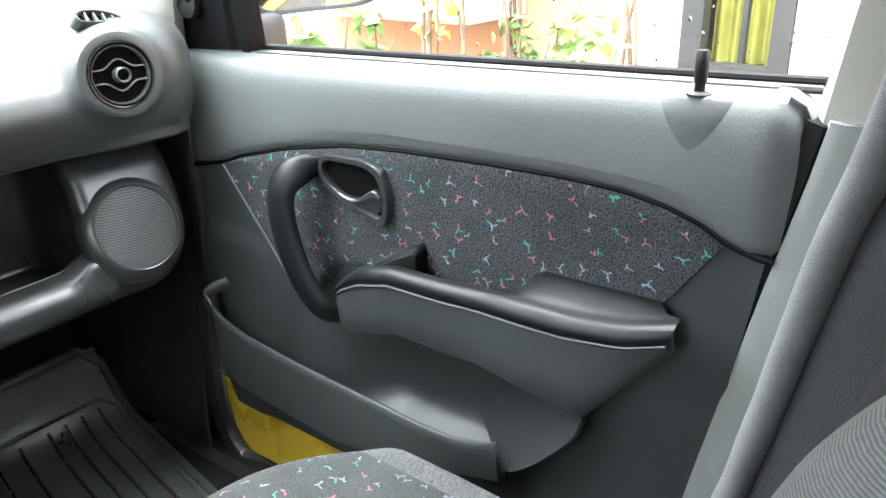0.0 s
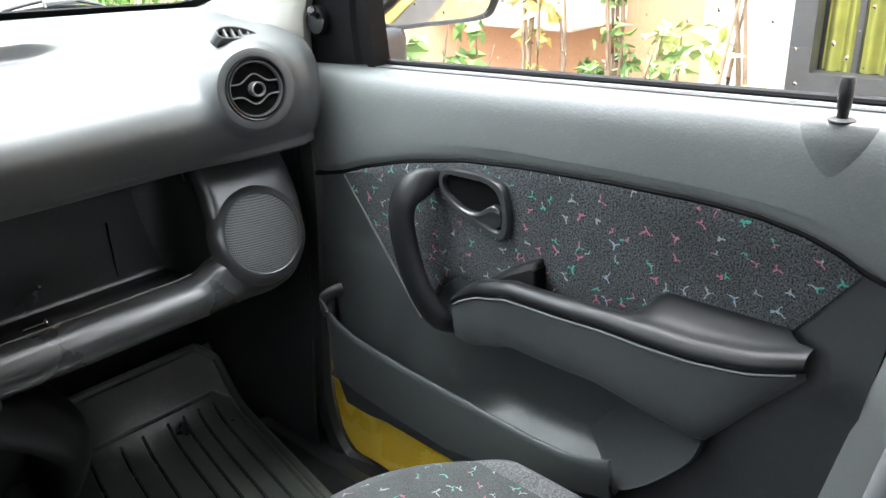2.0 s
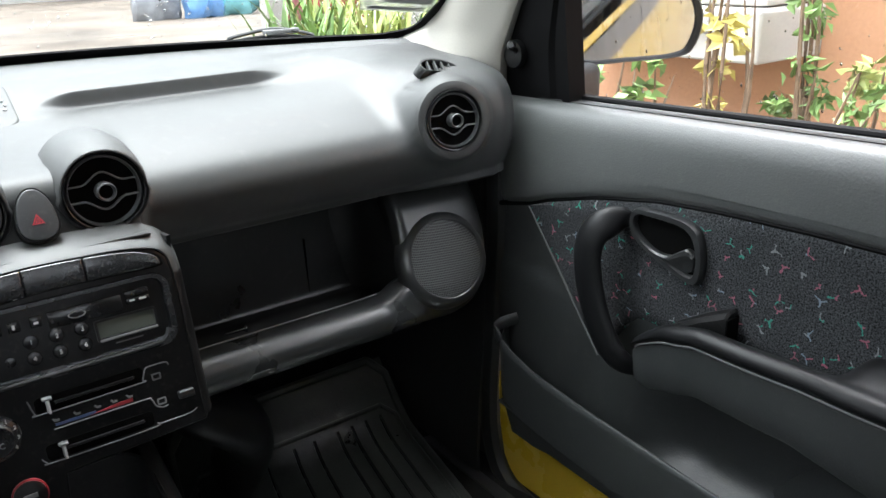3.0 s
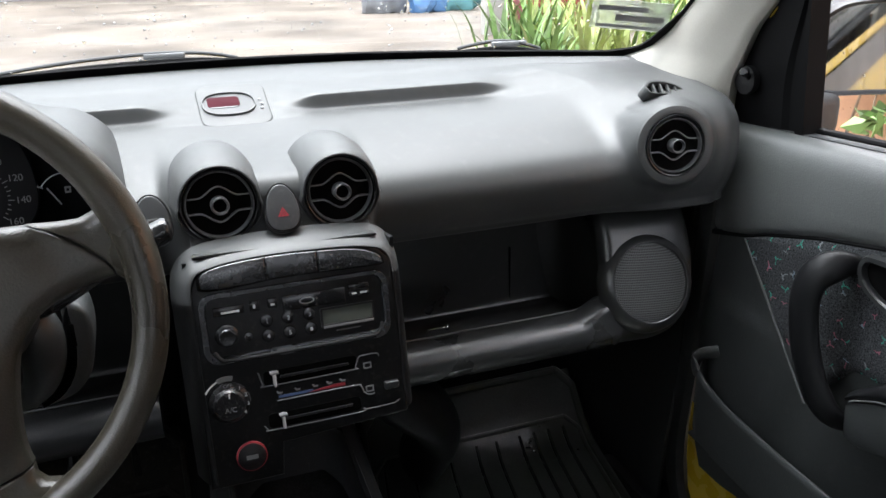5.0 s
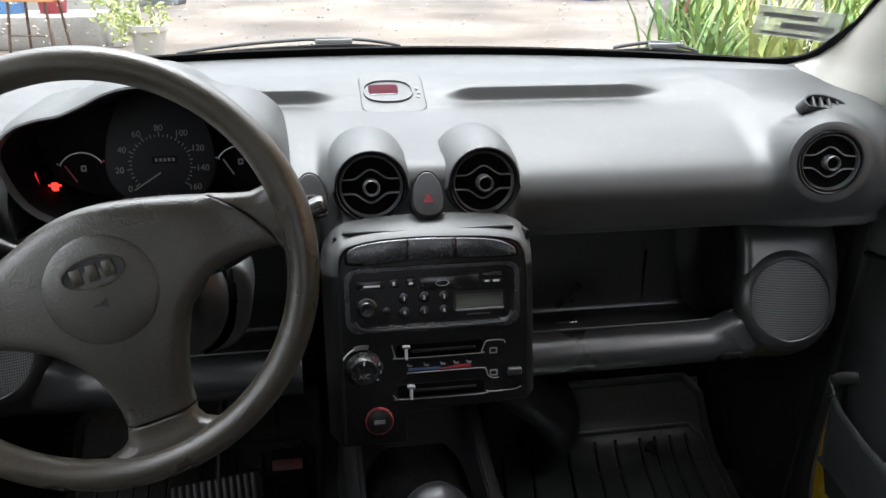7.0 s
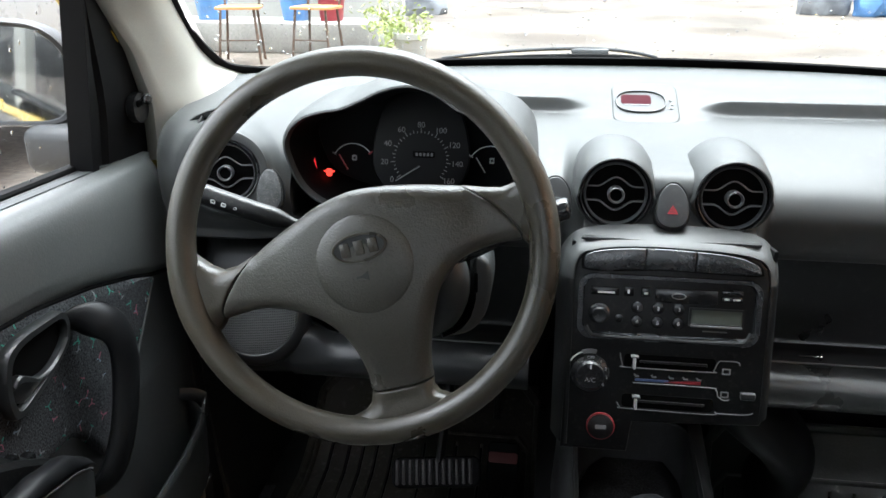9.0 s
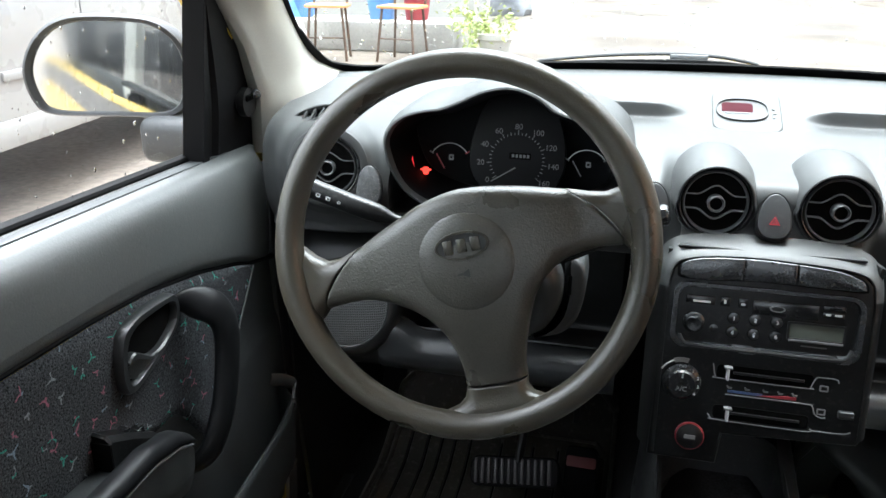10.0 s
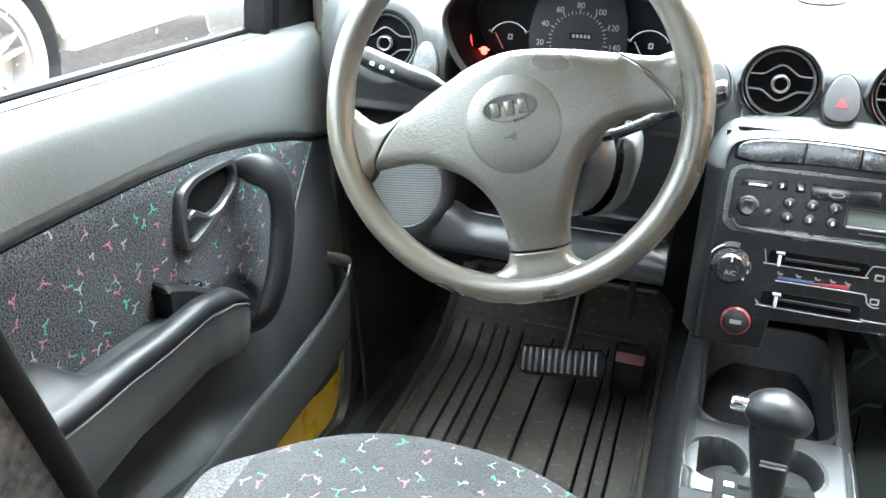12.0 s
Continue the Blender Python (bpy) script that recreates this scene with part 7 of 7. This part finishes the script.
def on_sticker(u, v, lift):
    return screen_z(0.521 - 0.020 * v + 0.106 * u, 0.781 + 0.044 * v - 0.011 * u) + Vector((0, -1.6, -1.28)) * lift


stick_rows = [[on_sticker(u, v, 0.003) for v in (0, 0.5, 1)] for u in (0, 0.5, 1)]
sticker = part("sticker", thicken(grid(stick_rows), 0.0006), STICKER, None)
tagged(sticker, "faded white paper sticker on the windscreen", "sticker")
for v, h, ua, ub in ((0.12, 0.10, 0.08, 0.80), (0.36, 0.22, 0.30, 0.92), (0.70, 0.16, 0.06, 0.70)):
    row = [[on_sticker(u, v + dv, 0.005) for dv in (0, h)] for u in (ua, (ua + ub) / 2, ub)]
    part("print_bar", thicken(grid(row), 0.0004), VANE, sticker)


def drops(name, parent, count, sampler, seed, rmin=0.0007, rmax=0.0024):
    """Small raindrops as flattened beads on a pane."""
    rng = random.Random(seed)
    verts, faces = [], []
    for _ in range(count):
        p, nrm = sampler(rng)
        r = rmin + (rmax - rmin) * rng.random() ** 3
        t = nrm.cross(Vector((0, 0, 1))).normalized()
        u = t.cross(nrm)
        st = 1 + 0.6 * rng.random()
        b = len(verts)
        for rr, h in ((1.0, 0.0), (0.75, 0.35)):
            for j in range(8):
                a = math.pi * j / 4
                verts.append(p + t * r * rr * math.cos(a) + u * r * st * rr * math.sin(a) + nrm * r * h)
        verts.append(p + nrm * r * 0.5)
        for j in range(8):
            k = (j + 1) % 8
            faces.append((b + j, b + k, b + 8 + k, b + 8 + j))
            faces.append((b + 8 + j, b + 8 + k, b + 16))
        faces.append(tuple(b + j for j in range(7, -1, -1)))
    me = bpy.data.meshes.new(name)
    me.from_pydata(verts, [], faces)
    for q in me.polygons:
        q.use_smooth = True
    me.materials.append(WATER)
    ob = link(name, me, parent, "scattered raindrops")
    ob["kind"] = "stuff"
    ob.visible_shadow = False
    return ob


def on_screen(rng):
    x, w = rng.uniform(-0.62, 0.62), rng.uniform(0.04, 0.40)
    p = screen_point(x, w)
    return p + Vector((0, 0.001, 0.001)), Vector((0, 0.62, 0.78))


drops("raindrops", windscreen, 900, on_screen, 5)
for s in (1, -1):
    def on_side(rng, s=s):
        y, z = rng.uniform(-0.72, 0.0), 0.665 + 0.30 * rng.random() ** 1.2
        x = 0.692 - 0.017 * (z - 0.655) / 0.145 if z < 0.80 else 0.675 - 0.035 * (z - 0.80) / 0.2
        return Vector((s * (x + 0.001), y, z)), Vector((s * 0.98, 0, 0.15)).normalized()
    tagged(drops("raindrops", None, 260, on_side, 11 + s, 0.0006, 0.0020), "scattered raindrops on the side window", "raindrops")
# etched maker's marks on the passenger window, as plain shapes
for y, z, w, h in ((-0.693, 0.717, 0.010, 0.010), (-0.716, 0.722, 0.014, 0.006), (-0.733, 0.712, 0.012, 0.012), (-0.735, 0.698, 0.010, 0.010)):
    o = [(w / 2 * math.cos(a), h / 2 * math.sin(a)) for a in (2 * math.pi * j / 20 for j in range(20))]
    mk = part("etched_mark", ring(o, [(p[0] * 0.8, p[1] * 0.75) for p in o], 0, 0.0003), GREY_PRINT, None, m=basis((0.6845, y, z), (0, 1, 0), (0, 0, 1)), smooth=False)
    tagged(mk, "small etched glass mark on the side window", "glass mark", "etched glass marks")

# ---- outside ----
GZ = -0.14
ground = part("ground", grid([[(x, y, GZ) for x in (-300, -40, -12, -6, -3, 0, 3, 6, 12, 40, 300)] for y in (-300, -40, -10, -3, 0, 3, 6, 9, 12, 16, 22, 40, 300)]), WET, None, smooth=False)
tagged(ground, "wet brown concrete yard with puddles", "ground", kind="structure")


def leaf_cloud(centre, size, count, leaf, seed, droop=0.4):
    """A crown of many small bent leaves in uneven clumps."""
    rng = random.Random(seed)
    clumps = [(Vector((rng.gauss(0, 0.33) * size[0], rng.gauss(0, 0.33) * size[1], rng.uniform(-0.5, 0.5) * size[2])), rng.uniform(0.08, 0.2) * min(size)) for _ in range(max(5, count // 14))]
    bm = bmesh.new()
    for _ in range(count):
        c, r = rng.choice(clumps)
        p = Vector(centre) + c + Vector((rng.gauss(0, r), rng.gauss(0, r), rng.gauss(0, r)))
        ln = leaf * rng.uniform(0.5, 1.3)
        d = Vector((rng.gauss(0, 1), rng.gauss(0, 1), rng.gauss(0, 0.6) - droop)).normalized()
        sd = d.cross(Vector((rng.gauss(0, 1), rng.gauss(0, 1), rng.gauss(0, 1)))).normalized() * ln * rng.uniform(0.22, 0.34)
        n = sd.cross(d).normalized() * ln * 0.12
        q = [bm.verts.new(v) for v in (p, p + d * ln * 0.45 + sd + n, p + d * ln - n, p + d * ln * 0.45 - sd + n, p + d * ln * 0.5 - n * 0.4)]
        bm.faces.new((q[0], q[1], q[4]))
        bm.faces.new((q[1], q[2], q[4]))
        bm.faces.new((q[2], q[3], q[4]))
        bm.faces.new((q[3], q[0], q[4]))
    return bm


def shrub(place, height, spread, count, leaf, mat, seed, label, bare=False):
    ob = thing("shrub", place, label, "shrub", "shrubs by the house")
    rng = random.Random(seed)
    b = Vector(place)
    for k in range(4 if not bare else 7):
        top = b + Vector((rng.gauss(0, spread * 0.4), rng.gauss(0, spread * 0.4), height * rng.uniform(0.65, 1.0)))
        mid = b.lerp(top, 0.5) + Vector((rng.gauss(0, 0.05), rng.gauss(0, 0.05), 0))
        part("stem", tube(spline([b, mid, top], 8), [0.014, 0.012, 0.011, 0.009, 0.008, 0.006, 0.004, 0.002], n=6), BARK, ob)
    part("foliage", leaf_cloud(b + Vector((0, 0, height * 0.62)), (spread, spread, height * 0.75), count, leaf, seed + 1), mat, ob, smooth=False)
    return ob


# house on the passenger's side
house = thing("house", (3.4, 1.0, GZ), "terracotta rendered house with white pillars and a dark-framed window", "house")
HX = 3.05
part("wall", box(HX, HX + 0.25, 0.60, 3.3, GZ, 3.2), TERRA, house, "terracotta rendered wall", smooth=False)
part("wall", box(HX, HX + 0.25, -4.0, -0.36, GZ, 3.2), TERRA, house, "terracotta rendered wall", smooth=False)
part("wall", box(HX + 0.004, HX + 0.25, -0.36, 0.60, GZ, 0.20), WHITEWALL, house, "white rendered wall", smooth=False)
part("pillar", box(HX - 0.05, HX + 0.25, 0.27, 0.62, GZ, 3.2, 0.01), WHITEWALL, house, "white rendered pillar", smooth=False)
part("pillar", box(HX - 0.05, HX + 0.25, -0.40, -0.13, GZ, 3.2, 0.01), WHITEWALL, house, "white rendered pillar", smooth=False)
part("pillar", box(HX - 0.06, HX + 0.25, 2.42, 2.66, GZ, 3.2, 0.01), WHITEWALL, house, "white rendered pillar", smooth=False)
win = part("window", ring([(-0.13, 0.20), (0.27, 0.20), (0.27, 1.6), (-0.13, 1.6)], [(-0.06, 0.27), (0.19, 0.27), (0.19, 1.53), (-0.06, 1.53)], 0, 0.08), CHAR, house, "dark window frame", smooth=False, m=basis((HX + 0.02, 0, 0), (0, 1, 0), (0, 0, 1)) @ Matrix.Diagonal((1, 1, -1, 1)))
rows = [[(HX + 0.14 + 0.02 * math.sin(y * 95) + 0.008 * math.sin(y * 37), y, z) for z in (0.25, 0.8, 1.55)] for y in np.linspace(-0.08, 0.22, 60)]
part("curtain", thicken(grid(rows), 0.002), CURTAIN, win, "olive green curtain")
part("mullion", box(HX + 0.03, HX + 0.07, 0.055, 0.075, 0.22, 1.58), CHAR, win, smooth=False)
part("room_back", box(HX + 0.26, HX + 0.30, -0.4, 0.6, GZ, 3.2), CHAR, house, smooth=False)
part("roof", box(HX - 0.5, HX + 3.5, -4.2, 3.5, 3.2, 3.35), TERRA, house, smooth=False)
bay = part("bay", box(2.62, HX - 0.002, 0.98, 2.15, 0.405, 0.60, 0.01), WHITEWALL, house, "white projecting bay sill", smooth=False)
part("bay_window", box(2.75, HX - 0.002, 1.05, 2.10, 0.606, 1.7, 0.01), WHITEWALL, house, "pale bay window", smooth=False)
for a, b in (((2.60, 1.00, 0.86), (2.60, 1.9, 0.84)), ((2.60, 1.20, 0.52), (2.60, 1.50, 0.85)), ((2.60, 1.32, 0.85), (2.60, 1.27, 0.50)), ((2.60, 1.75, 0.85), (2.60, 1.30, 0.52))):
    part("brace", tube([a, b], 0.018, n=6), STEEL, house, "grey steel brace")
# plants before the house
shrub((2.40, 0.98, GZ), 1.05, 0.15, 110, 0.075, LEAF_YELLOW, 3, "dry yellow-leaved shrub beside the house", bare=True)
shrub((2.55, 0.74, GZ), 1.30, 0.13, 170, 0.060, LEAF_GREEN, 7, "tall green climbing shrub beside the house")
shrub((2.30, 0.14, GZ), 1.15, 0.17, 150, 0.085, LEAF_LIME, 13, "young tree with lime green leaves beside the window")
shrub((2.35, 0.42, GZ), 0.62, 0.13, 60, 0.06, LEAF_GREEN, 17, "low green shrub beside the house")
shrub((2.20, 1.16, GZ), 0.66, 0.16, 40, 0.10, LEAF_GREEN, 21, "broad-leaved green plant beside the house")
shrub((2.35, 1.55, GZ), 0.62, 0.14, 40, 0.09, LEAF_GREEN, 23, "broad-leaved green plant beside the house")
shrub((2.6, 0.58, GZ), 0.60, 0.15, 70, 0.07, LEAF_LIME, 25, "low lime green shrub beside the house")


def blade_plant(place, height, spread, count, mat, seed, label):
    ob = thing("plant", place, label, "plant", "leafy plants by the yard")
    rng = random.Random(seed)
    bm = bmesh.new()
    for _ in range(count):
        a = rng.uniform(0, 6.283)
        b = Vector(place) + Vector((rng.gauss(0, spread * 0.4), rng.gauss(0, spread * 0.4), 0))
        out = Vector((math.cos(a), math.sin(a), 0))
        h, ln, w = height * rng.uniform(0.4, 1.0), spread * rng.uniform(0.3, 0.9), rng.uniform(0.020, 0.055)
        sd = Vector((-out.y, out.x, 0)) * w
        prev = None
        for k in range(5):
            t = k / 4
            p = b + out * ln * t ** 1.6 + Vector((0, 0, h * (t * 1.35 - 0.45 * t * t)))
            ww = (0.35 + 1.3 * t * (1 - t) * 2) * (1 - t * 0.85)
            cur = (bm.verts.new(p - sd * ww), bm.verts.new(p + sd * ww))
            if prev:
                bm.faces.new((prev[0], prev[1], cur[1], cur[0]))
            prev = cur
    part("foliage", bm, mat, ob, smooth=False)
    return ob


for i, (x, y, h) in enumerate(((3.0, 5.2, 0.9), (3.35, 5.0, 0.8), (3.7, 5.3, 1.0), (4.1, 5.0, 0.9), (3.5, 5.9, 1.1), (4.5, 5.4, 1.1), (3.1, 6.0, 0.9), (4.9, 6.0, 1.2))):
    blade_plant((x, y, GZ), h, 0.46, 48, LEAF_LIME if i % 3 else LEAF_GREEN, 40 + i, "lime green long-leaved plant at the yard's edge")
gate = part("wall_front", box(4.2, 9.0, 9.0, 9.2, GZ, 1.6), WHITEWALL, None, smooth=False)
tagged(gate, "pale rendered garden wall", "wall", kind="structure")
crate = thing("crate", (4.7, 8.4, GZ), "red plastic crate by the garden wall", "crate")
part("body", box(4.3, 5.1, 8.1, 8.7, GZ, 0.42, 0.02), RED_DULL, crate, "dull red plastic")
for k in range(3):
    part("slat", box(4.28, 5.12, 8.075, 8.095, GZ + 0.08 + 0.16 * k, GZ + 0.16 + 0.16 * k, 0.005), RED, crate)


def bundle(x, y, w, h, mat, seed, label):
    rng = random.Random(seed)
    bm = bmesh.new()
    bmesh.ops.create_icosphere(bm, subdivisions=3, radius=1)
    for v in bm.verts:
        n = noise.noise(v.co * 1.6 + Vector((seed, 0, 0)))
        v.co = Vector((v.co.x * w * (1 + 0.4 * n), v.co.y * w * 0.7 * (1 + 0.4 * n), max(v.co.z, -0.55) * h * (1 + 0.5 * n)))
    ob = part("bundle", bm, mat, None, m=Matrix.Translation((x, y, GZ + h * 0.5)))
    return tagged(ob, label, "bundle", "bundles across the yard")


bundle(5.0, 13.6, 0.35, 0.45, TARP_BLUE, 1, "blue wrapped bundle on the wet yard")
bundle(5.7, 13.8, 0.40, 0.50, TARP_TEAL, 2, "teal wrapped bundle on the wet yard")
bundle(6.4, 13.5, 0.35, 0.48, TARP_GREY, 3, "grey wrapped bundle on the wet yard")
bundle(4.3, 13.9, 0.40, 0.45, TARP_GREY, 4, "grey wrapped bundle on the wet yard")
bundle(-2.6, 13.0, 0.6, 0.5, TARP_GREY, 6, "dark grey wrapped bundle on the wet yard")

# chairs, pot and low wall ahead on the driver's side


def garden_chair(place, turn, label):
    ch = thing("chair", place, label, "chair", "chairs in the yard")
    m = Matrix.Translation(place) @ pose(0, 0, 0, 0, 0, turn)
    part("seat", plate(rounded(0.42, 0.40, 0.07), 0.025, 0.008), WOOD, ch, "varnished orange-brown wooden seat", m=m @ Matrix.Translation((0, 0, 0.50)))
    for x, y in ((-0.17, -0.16), (0.17, -0.16), (-0.16, 0.17), (0.16, 0.17)):
        part("leg", tube([(x * 0.9, y * 0.9, 0.50), (x * 1.15, y * 1.15, 0.0)], 0.013, n=8), RUST, ch, "dark rusty steel leg", m=m)
    for x in (-0.17, 0.17):
        part("back_post", tube(spline([(x * 0.95, 0.17, 0.50), (x, 0.20, 0.70), (x, 0.24, 0.98)], 8), 0.012, n=8), RUST, ch, m=m)
    part("backrest", box(-0.18, 0.18, 0.225, 0.245, 0.82, 0.98, 0.008), WOOD, ch, "varnished wooden backrest", m=m)
    part("stretcher", tube([(-0.18, -0.17, 0.22), (0.18, -0.17, 0.22)], 0.008, n=6), RUST, ch, m=m)
    return ch


garden_chair((-3.15, 6.75, GZ), 12, "wooden-seated chair with rusty steel legs in the yard")
garden_chair((-2.42, 6.85, GZ), -8, "wooden-seated chair with rusty steel legs beside the pot")
step = part("low_wall", box(-7.0, -2.05, 7.45, 8.2, GZ, 0.17, 0.02), CONCRETE, None)
tagged(step, "low grey concrete terrace wall", "wall", kind="structure")
part_back = part("terrace_wall", box(-8.0, -2.1, 9.6, 9.8, GZ, 2.6), WHITEWALL, None, smooth=False)
tagged(part_back, "pale terrace wall behind the chairs", "wall", kind="structure")
post = part("porch_post", box(-1.98, -1.86, 7.6, 7.72, GZ, 2.6, 0.01), WHITEWALL, None, smooth=False)
tagged(post, "white square porch post", "post", kind="structure")
for x, z, w, h, mt, lb in ((-3.9, 0.17, 0.20, 0.40, TARP_BLUE, "blue plastic tub on the terrace"), (-2.95, 0.17, 0.18, 0.34, TARP_BLUE, "pale blue plastic tub on the terrace"), (-2.55, 0.17, 0.16, 0.35, RED, "red plastic bucket on the terrace")):
    tb = part("tub", turned([(w * 0.75, 0), (w, h), (w * 1.06, h), (w * 1.06, h - 0.03), (w * 0.98, h - 0.03)], 24), mt, None, m=Matrix.Translation((x, 7.85, z)))
    tagged(tb, lb, "tub", "tubs on the terrace")
pot = thing("plant_pot", (-1.50, 6.55, GZ), "pale pot with a bushy green plant in the yard", "plant pot")
part("pot", turned([(0.11, 0), (0.15, 0.26), (0.17, 0.27), (0.17, 0.32), (0.14, 0.32), (0.13, 0.25)], 28), WHITEWALL, pot, "pale glazed pot", m=Matrix.Translation((-1.45, 6.55, GZ)))
part("foliage", leaf_cloud((-1.58, 6.55, GZ + 0.42), (0.45, 0.4, 0.42), 420, 0.06, 61), LEAF_LIME, pot, "bushy lime green leaves", smooth=False)

# far side of the yard: plain house front and trees
far = thing("far_house", (0, 26, GZ), "pale plain house across the yard", "house")
part("wall", box(-14, 16, 24, 24.3, GZ, 4.0), WHITEWALL, far, "pale rendered wall", smooth=False)
part("roof", box(-14.5, 16.5, 23.4, 27, 4.0, 4.25), TERRA, far, smooth=False)
for x in (-9, -4, 1, 6, 11):
    part("window", box(x - 0.7, x + 0.7, 23.95, 24.01, 1.0, 2.4), CHAR, far, smooth=False)


def tree(place, height, seed):
    t = thing("tree", place, "leafy green tree beside the yard", "tree", "trees round the yard")
    rng = random.Random(seed)
    b = Vector(place)
    top = b + Vector((0.2, 0.1, height * 0.55))
    part("trunk", tube(spline([b, b.lerp(top, 0.5) + Vector((0.1, 0, 0)), top], 10), [0.18, 0.16, 0.15, 0.14, 0.13, 0.12, 0.11, 0.10, 0.09, 0.07], n=10), BARK, t)
    for k in range(6):
        e = top + Vector((rng.gauss(0, 1.1), rng.gauss(0, 1.1), height * rng.uniform(0.1, 0.35)))
        part("limb", tube(spline([b.lerp(top, rng.uniform(0.6, 1.0)), top.lerp(e, 0.5), e], 7), [0.07, 0.06, 0.05, 0.04, 0.03, 0.025, 0.01], n=6), BARK, t)
    part("crown", leaf_cloud(b + Vector((0.2, 0.1, height * 0.78)), (3.0, 3.0, height * 0.6), 1500, 0.22, seed + 5), LEAF_GREEN, t, smooth=False)


for i, (x, y, h) in enumerate(((-7.5, -9.5, 5.5), (-4.6, -13, 6.5), (-9.5, 13, 6.0), (8.5, 14, 6.0), (5.5, -12, 6.0), (-11, -4, 5.5))):
    tree((x, y, GZ), h, 70 + i)

# silver car parked beside


def parked_car(place, turn, label):
    car = thing("parked_car", place, label, "car")
    m = Matrix.Translation(place) @ pose(0, 0, 0, 0, 0, turn)
    # local: y forward, x to the right side that shows; origin at the right rear wheel's foot
    prof = [(-0.78, 0.42), (-0.80, 0.62), (-0.74, 0.86), (-0.60, 0.93), (2.0, 0.90), (2.9, 0.82), (3.20, 0.66), (3.24, 0.46), (3.15, 0.35)]
    for c in (2.52, 0.0):
        prof += [(c + 0.37 * math.cos(radians(a)), 0.31 + 0.37 * math.sin(radians(a))) for a in (8, 24, 44, 66, 90, 114, 136, 156, 172)]
    prof = [(y, z) for y, z in prof]
    body = plate(prof, 1.62)
    bmesh.ops.bevel(body, geom=[e for e in body.edges if all(abs(v.co.z - 1.62) < 1e-6 for v in e.verts)], offset=0.035, segments=3, affect="EDGES", profile=0.6)
    # plate's x, y, z become forward, up, right
    body.transform(Matrix(((0, 0, 1, -1.60), (1, 0, 0, 0), (0, 1, 0, 0), (0, 0, 0, 1))))
    bod = part("body", body, SILVER, car, "silver-white painted body", m=m, angle=30)
    glass_rows = []
    for y, z in ((-0.55, 0.92), (-0.30, 1.30), (0.3, 1.42), (1.0, 1.42), (1.5, 1.28), (2.05, 0.91)):
        glass_rows.append([(-1.55 + 0.22 * (z - 0.9), y, 0.90), (-1.50 + 0.22 * (z - 0.9), y, z), (-0.09 - 0.22 * (z - 0.9), y, z), (-0.03 - 0.12 * (z - 0.9), y, 0.90)])
    part("cabin", grid(glass_rows, closed_v=False), CARGLASS, car, "dark glazed cabin", m=m, angle=20)
    part("roof", thicken(grid([[(-1.40, y, z), (-1.1, y, z + 0.02), (-0.45, y, z + 0.02), (-0.20, y, z)] for y, z in ((-0.28, 1.32), (0.3, 1.435), (1.0, 1.435), (1.45, 1.31))]), 0.02), SILVER, car, m=m)
    part("side_moulding", box(0.014, 0.034, 0.52, 2.02, 0.545, 0.585, 0.008), SILVER, car, "body-coloured side moulding", m=m)
    part("sill", box(-0.06, 0.030, 0.40, 2.12, 0.290, 0.400, 0.012), SILVER, car, m=m)
    part("door_gap", box(0.0145, 0.0215, 1.10, 1.108, 0.34, 0.9), CHAR, car, smooth=False, m=m)
    part("underbody", box(-1.4, -0.30, -0.5, 3.0, 0.30, 0.362), UNDER, car, smooth=False, m=m)
    for c in (0.0, 2.52):
        mt = m @ Matrix(((0, 0, 1, -0.20), (1, 0, 0, c), (0, 1, 0, 0.31), (0, 0, 0, 1)))
        part("arch_liner", turned([(0.372, 0.0), (0.372, 0.17), (0.36, 0.19), (0.350, 0.19), (0.350, 0.0), (0.05, -0.02)], 40), HOLE, car, m=mt)
        part("arch_edge", grid([[((0.365 + r) * math.cos(radians(a)), (0.365 + r) * math.sin(radians(a)), h) for r, h in ((0.0, 0.205), (0.004, 0.222), (0.018, 0.226), (0.032, 0.216))] for a in np.linspace(6, 174, 40)]), SILVER, car, m=mt)
        wheel_ob = part("wheel", turned([(0.30, 0.0), (0.312, 0.02), (0.312, 0.15), (0.300, 0.178), (0.265, 0.190), (0.222, 0.185), (0.215, 0.17), (0.215, 0.02)], 48), TYRE, car, "worn grey tyre", m=mt)
        part("rim", turned([(0.212, 0.10), (0.214, 0.176), (0.204, 0.182), (0.196, 0.176), (0.192, 0.11), (0.05, 0.10)], 44), CHROME_DULL, wheel_ob, "silver alloy rim", m=mt)
        part("brake_disc", turned([(0.13, 0.085), (0.13, 0.105), (0.03, 0.108)], 30), RED_DULL, wheel_ob, m=mt)
        for k in range(10):
            a = 72 * (k // 2) + (13 if k % 2 else -13)
            sp = box(0.035, 0.200, -0.0105, 0.0105, 0.140, 0.172, 0.004)
            part("spoke", sp, CHROME_DULL, wheel_ob, m=mt @ pose(0, 0, 0, 0, 0, 90 + 72 * (k // 2)) @ pose(0, 0, 0, 0, 0, 9 if k % 2 else -9))
        part("hub_cap", turned([(0.040, 0.13), (0.040, 0.176), (0.030, 0.182), (0.0005, 0.183)], 24), CHROME_DULL, wheel_ob, m=mt)
    return car


parked_car((-2.50, 1.20, GZ), 4.6, "silver-white car parked alongside on the wet yard")
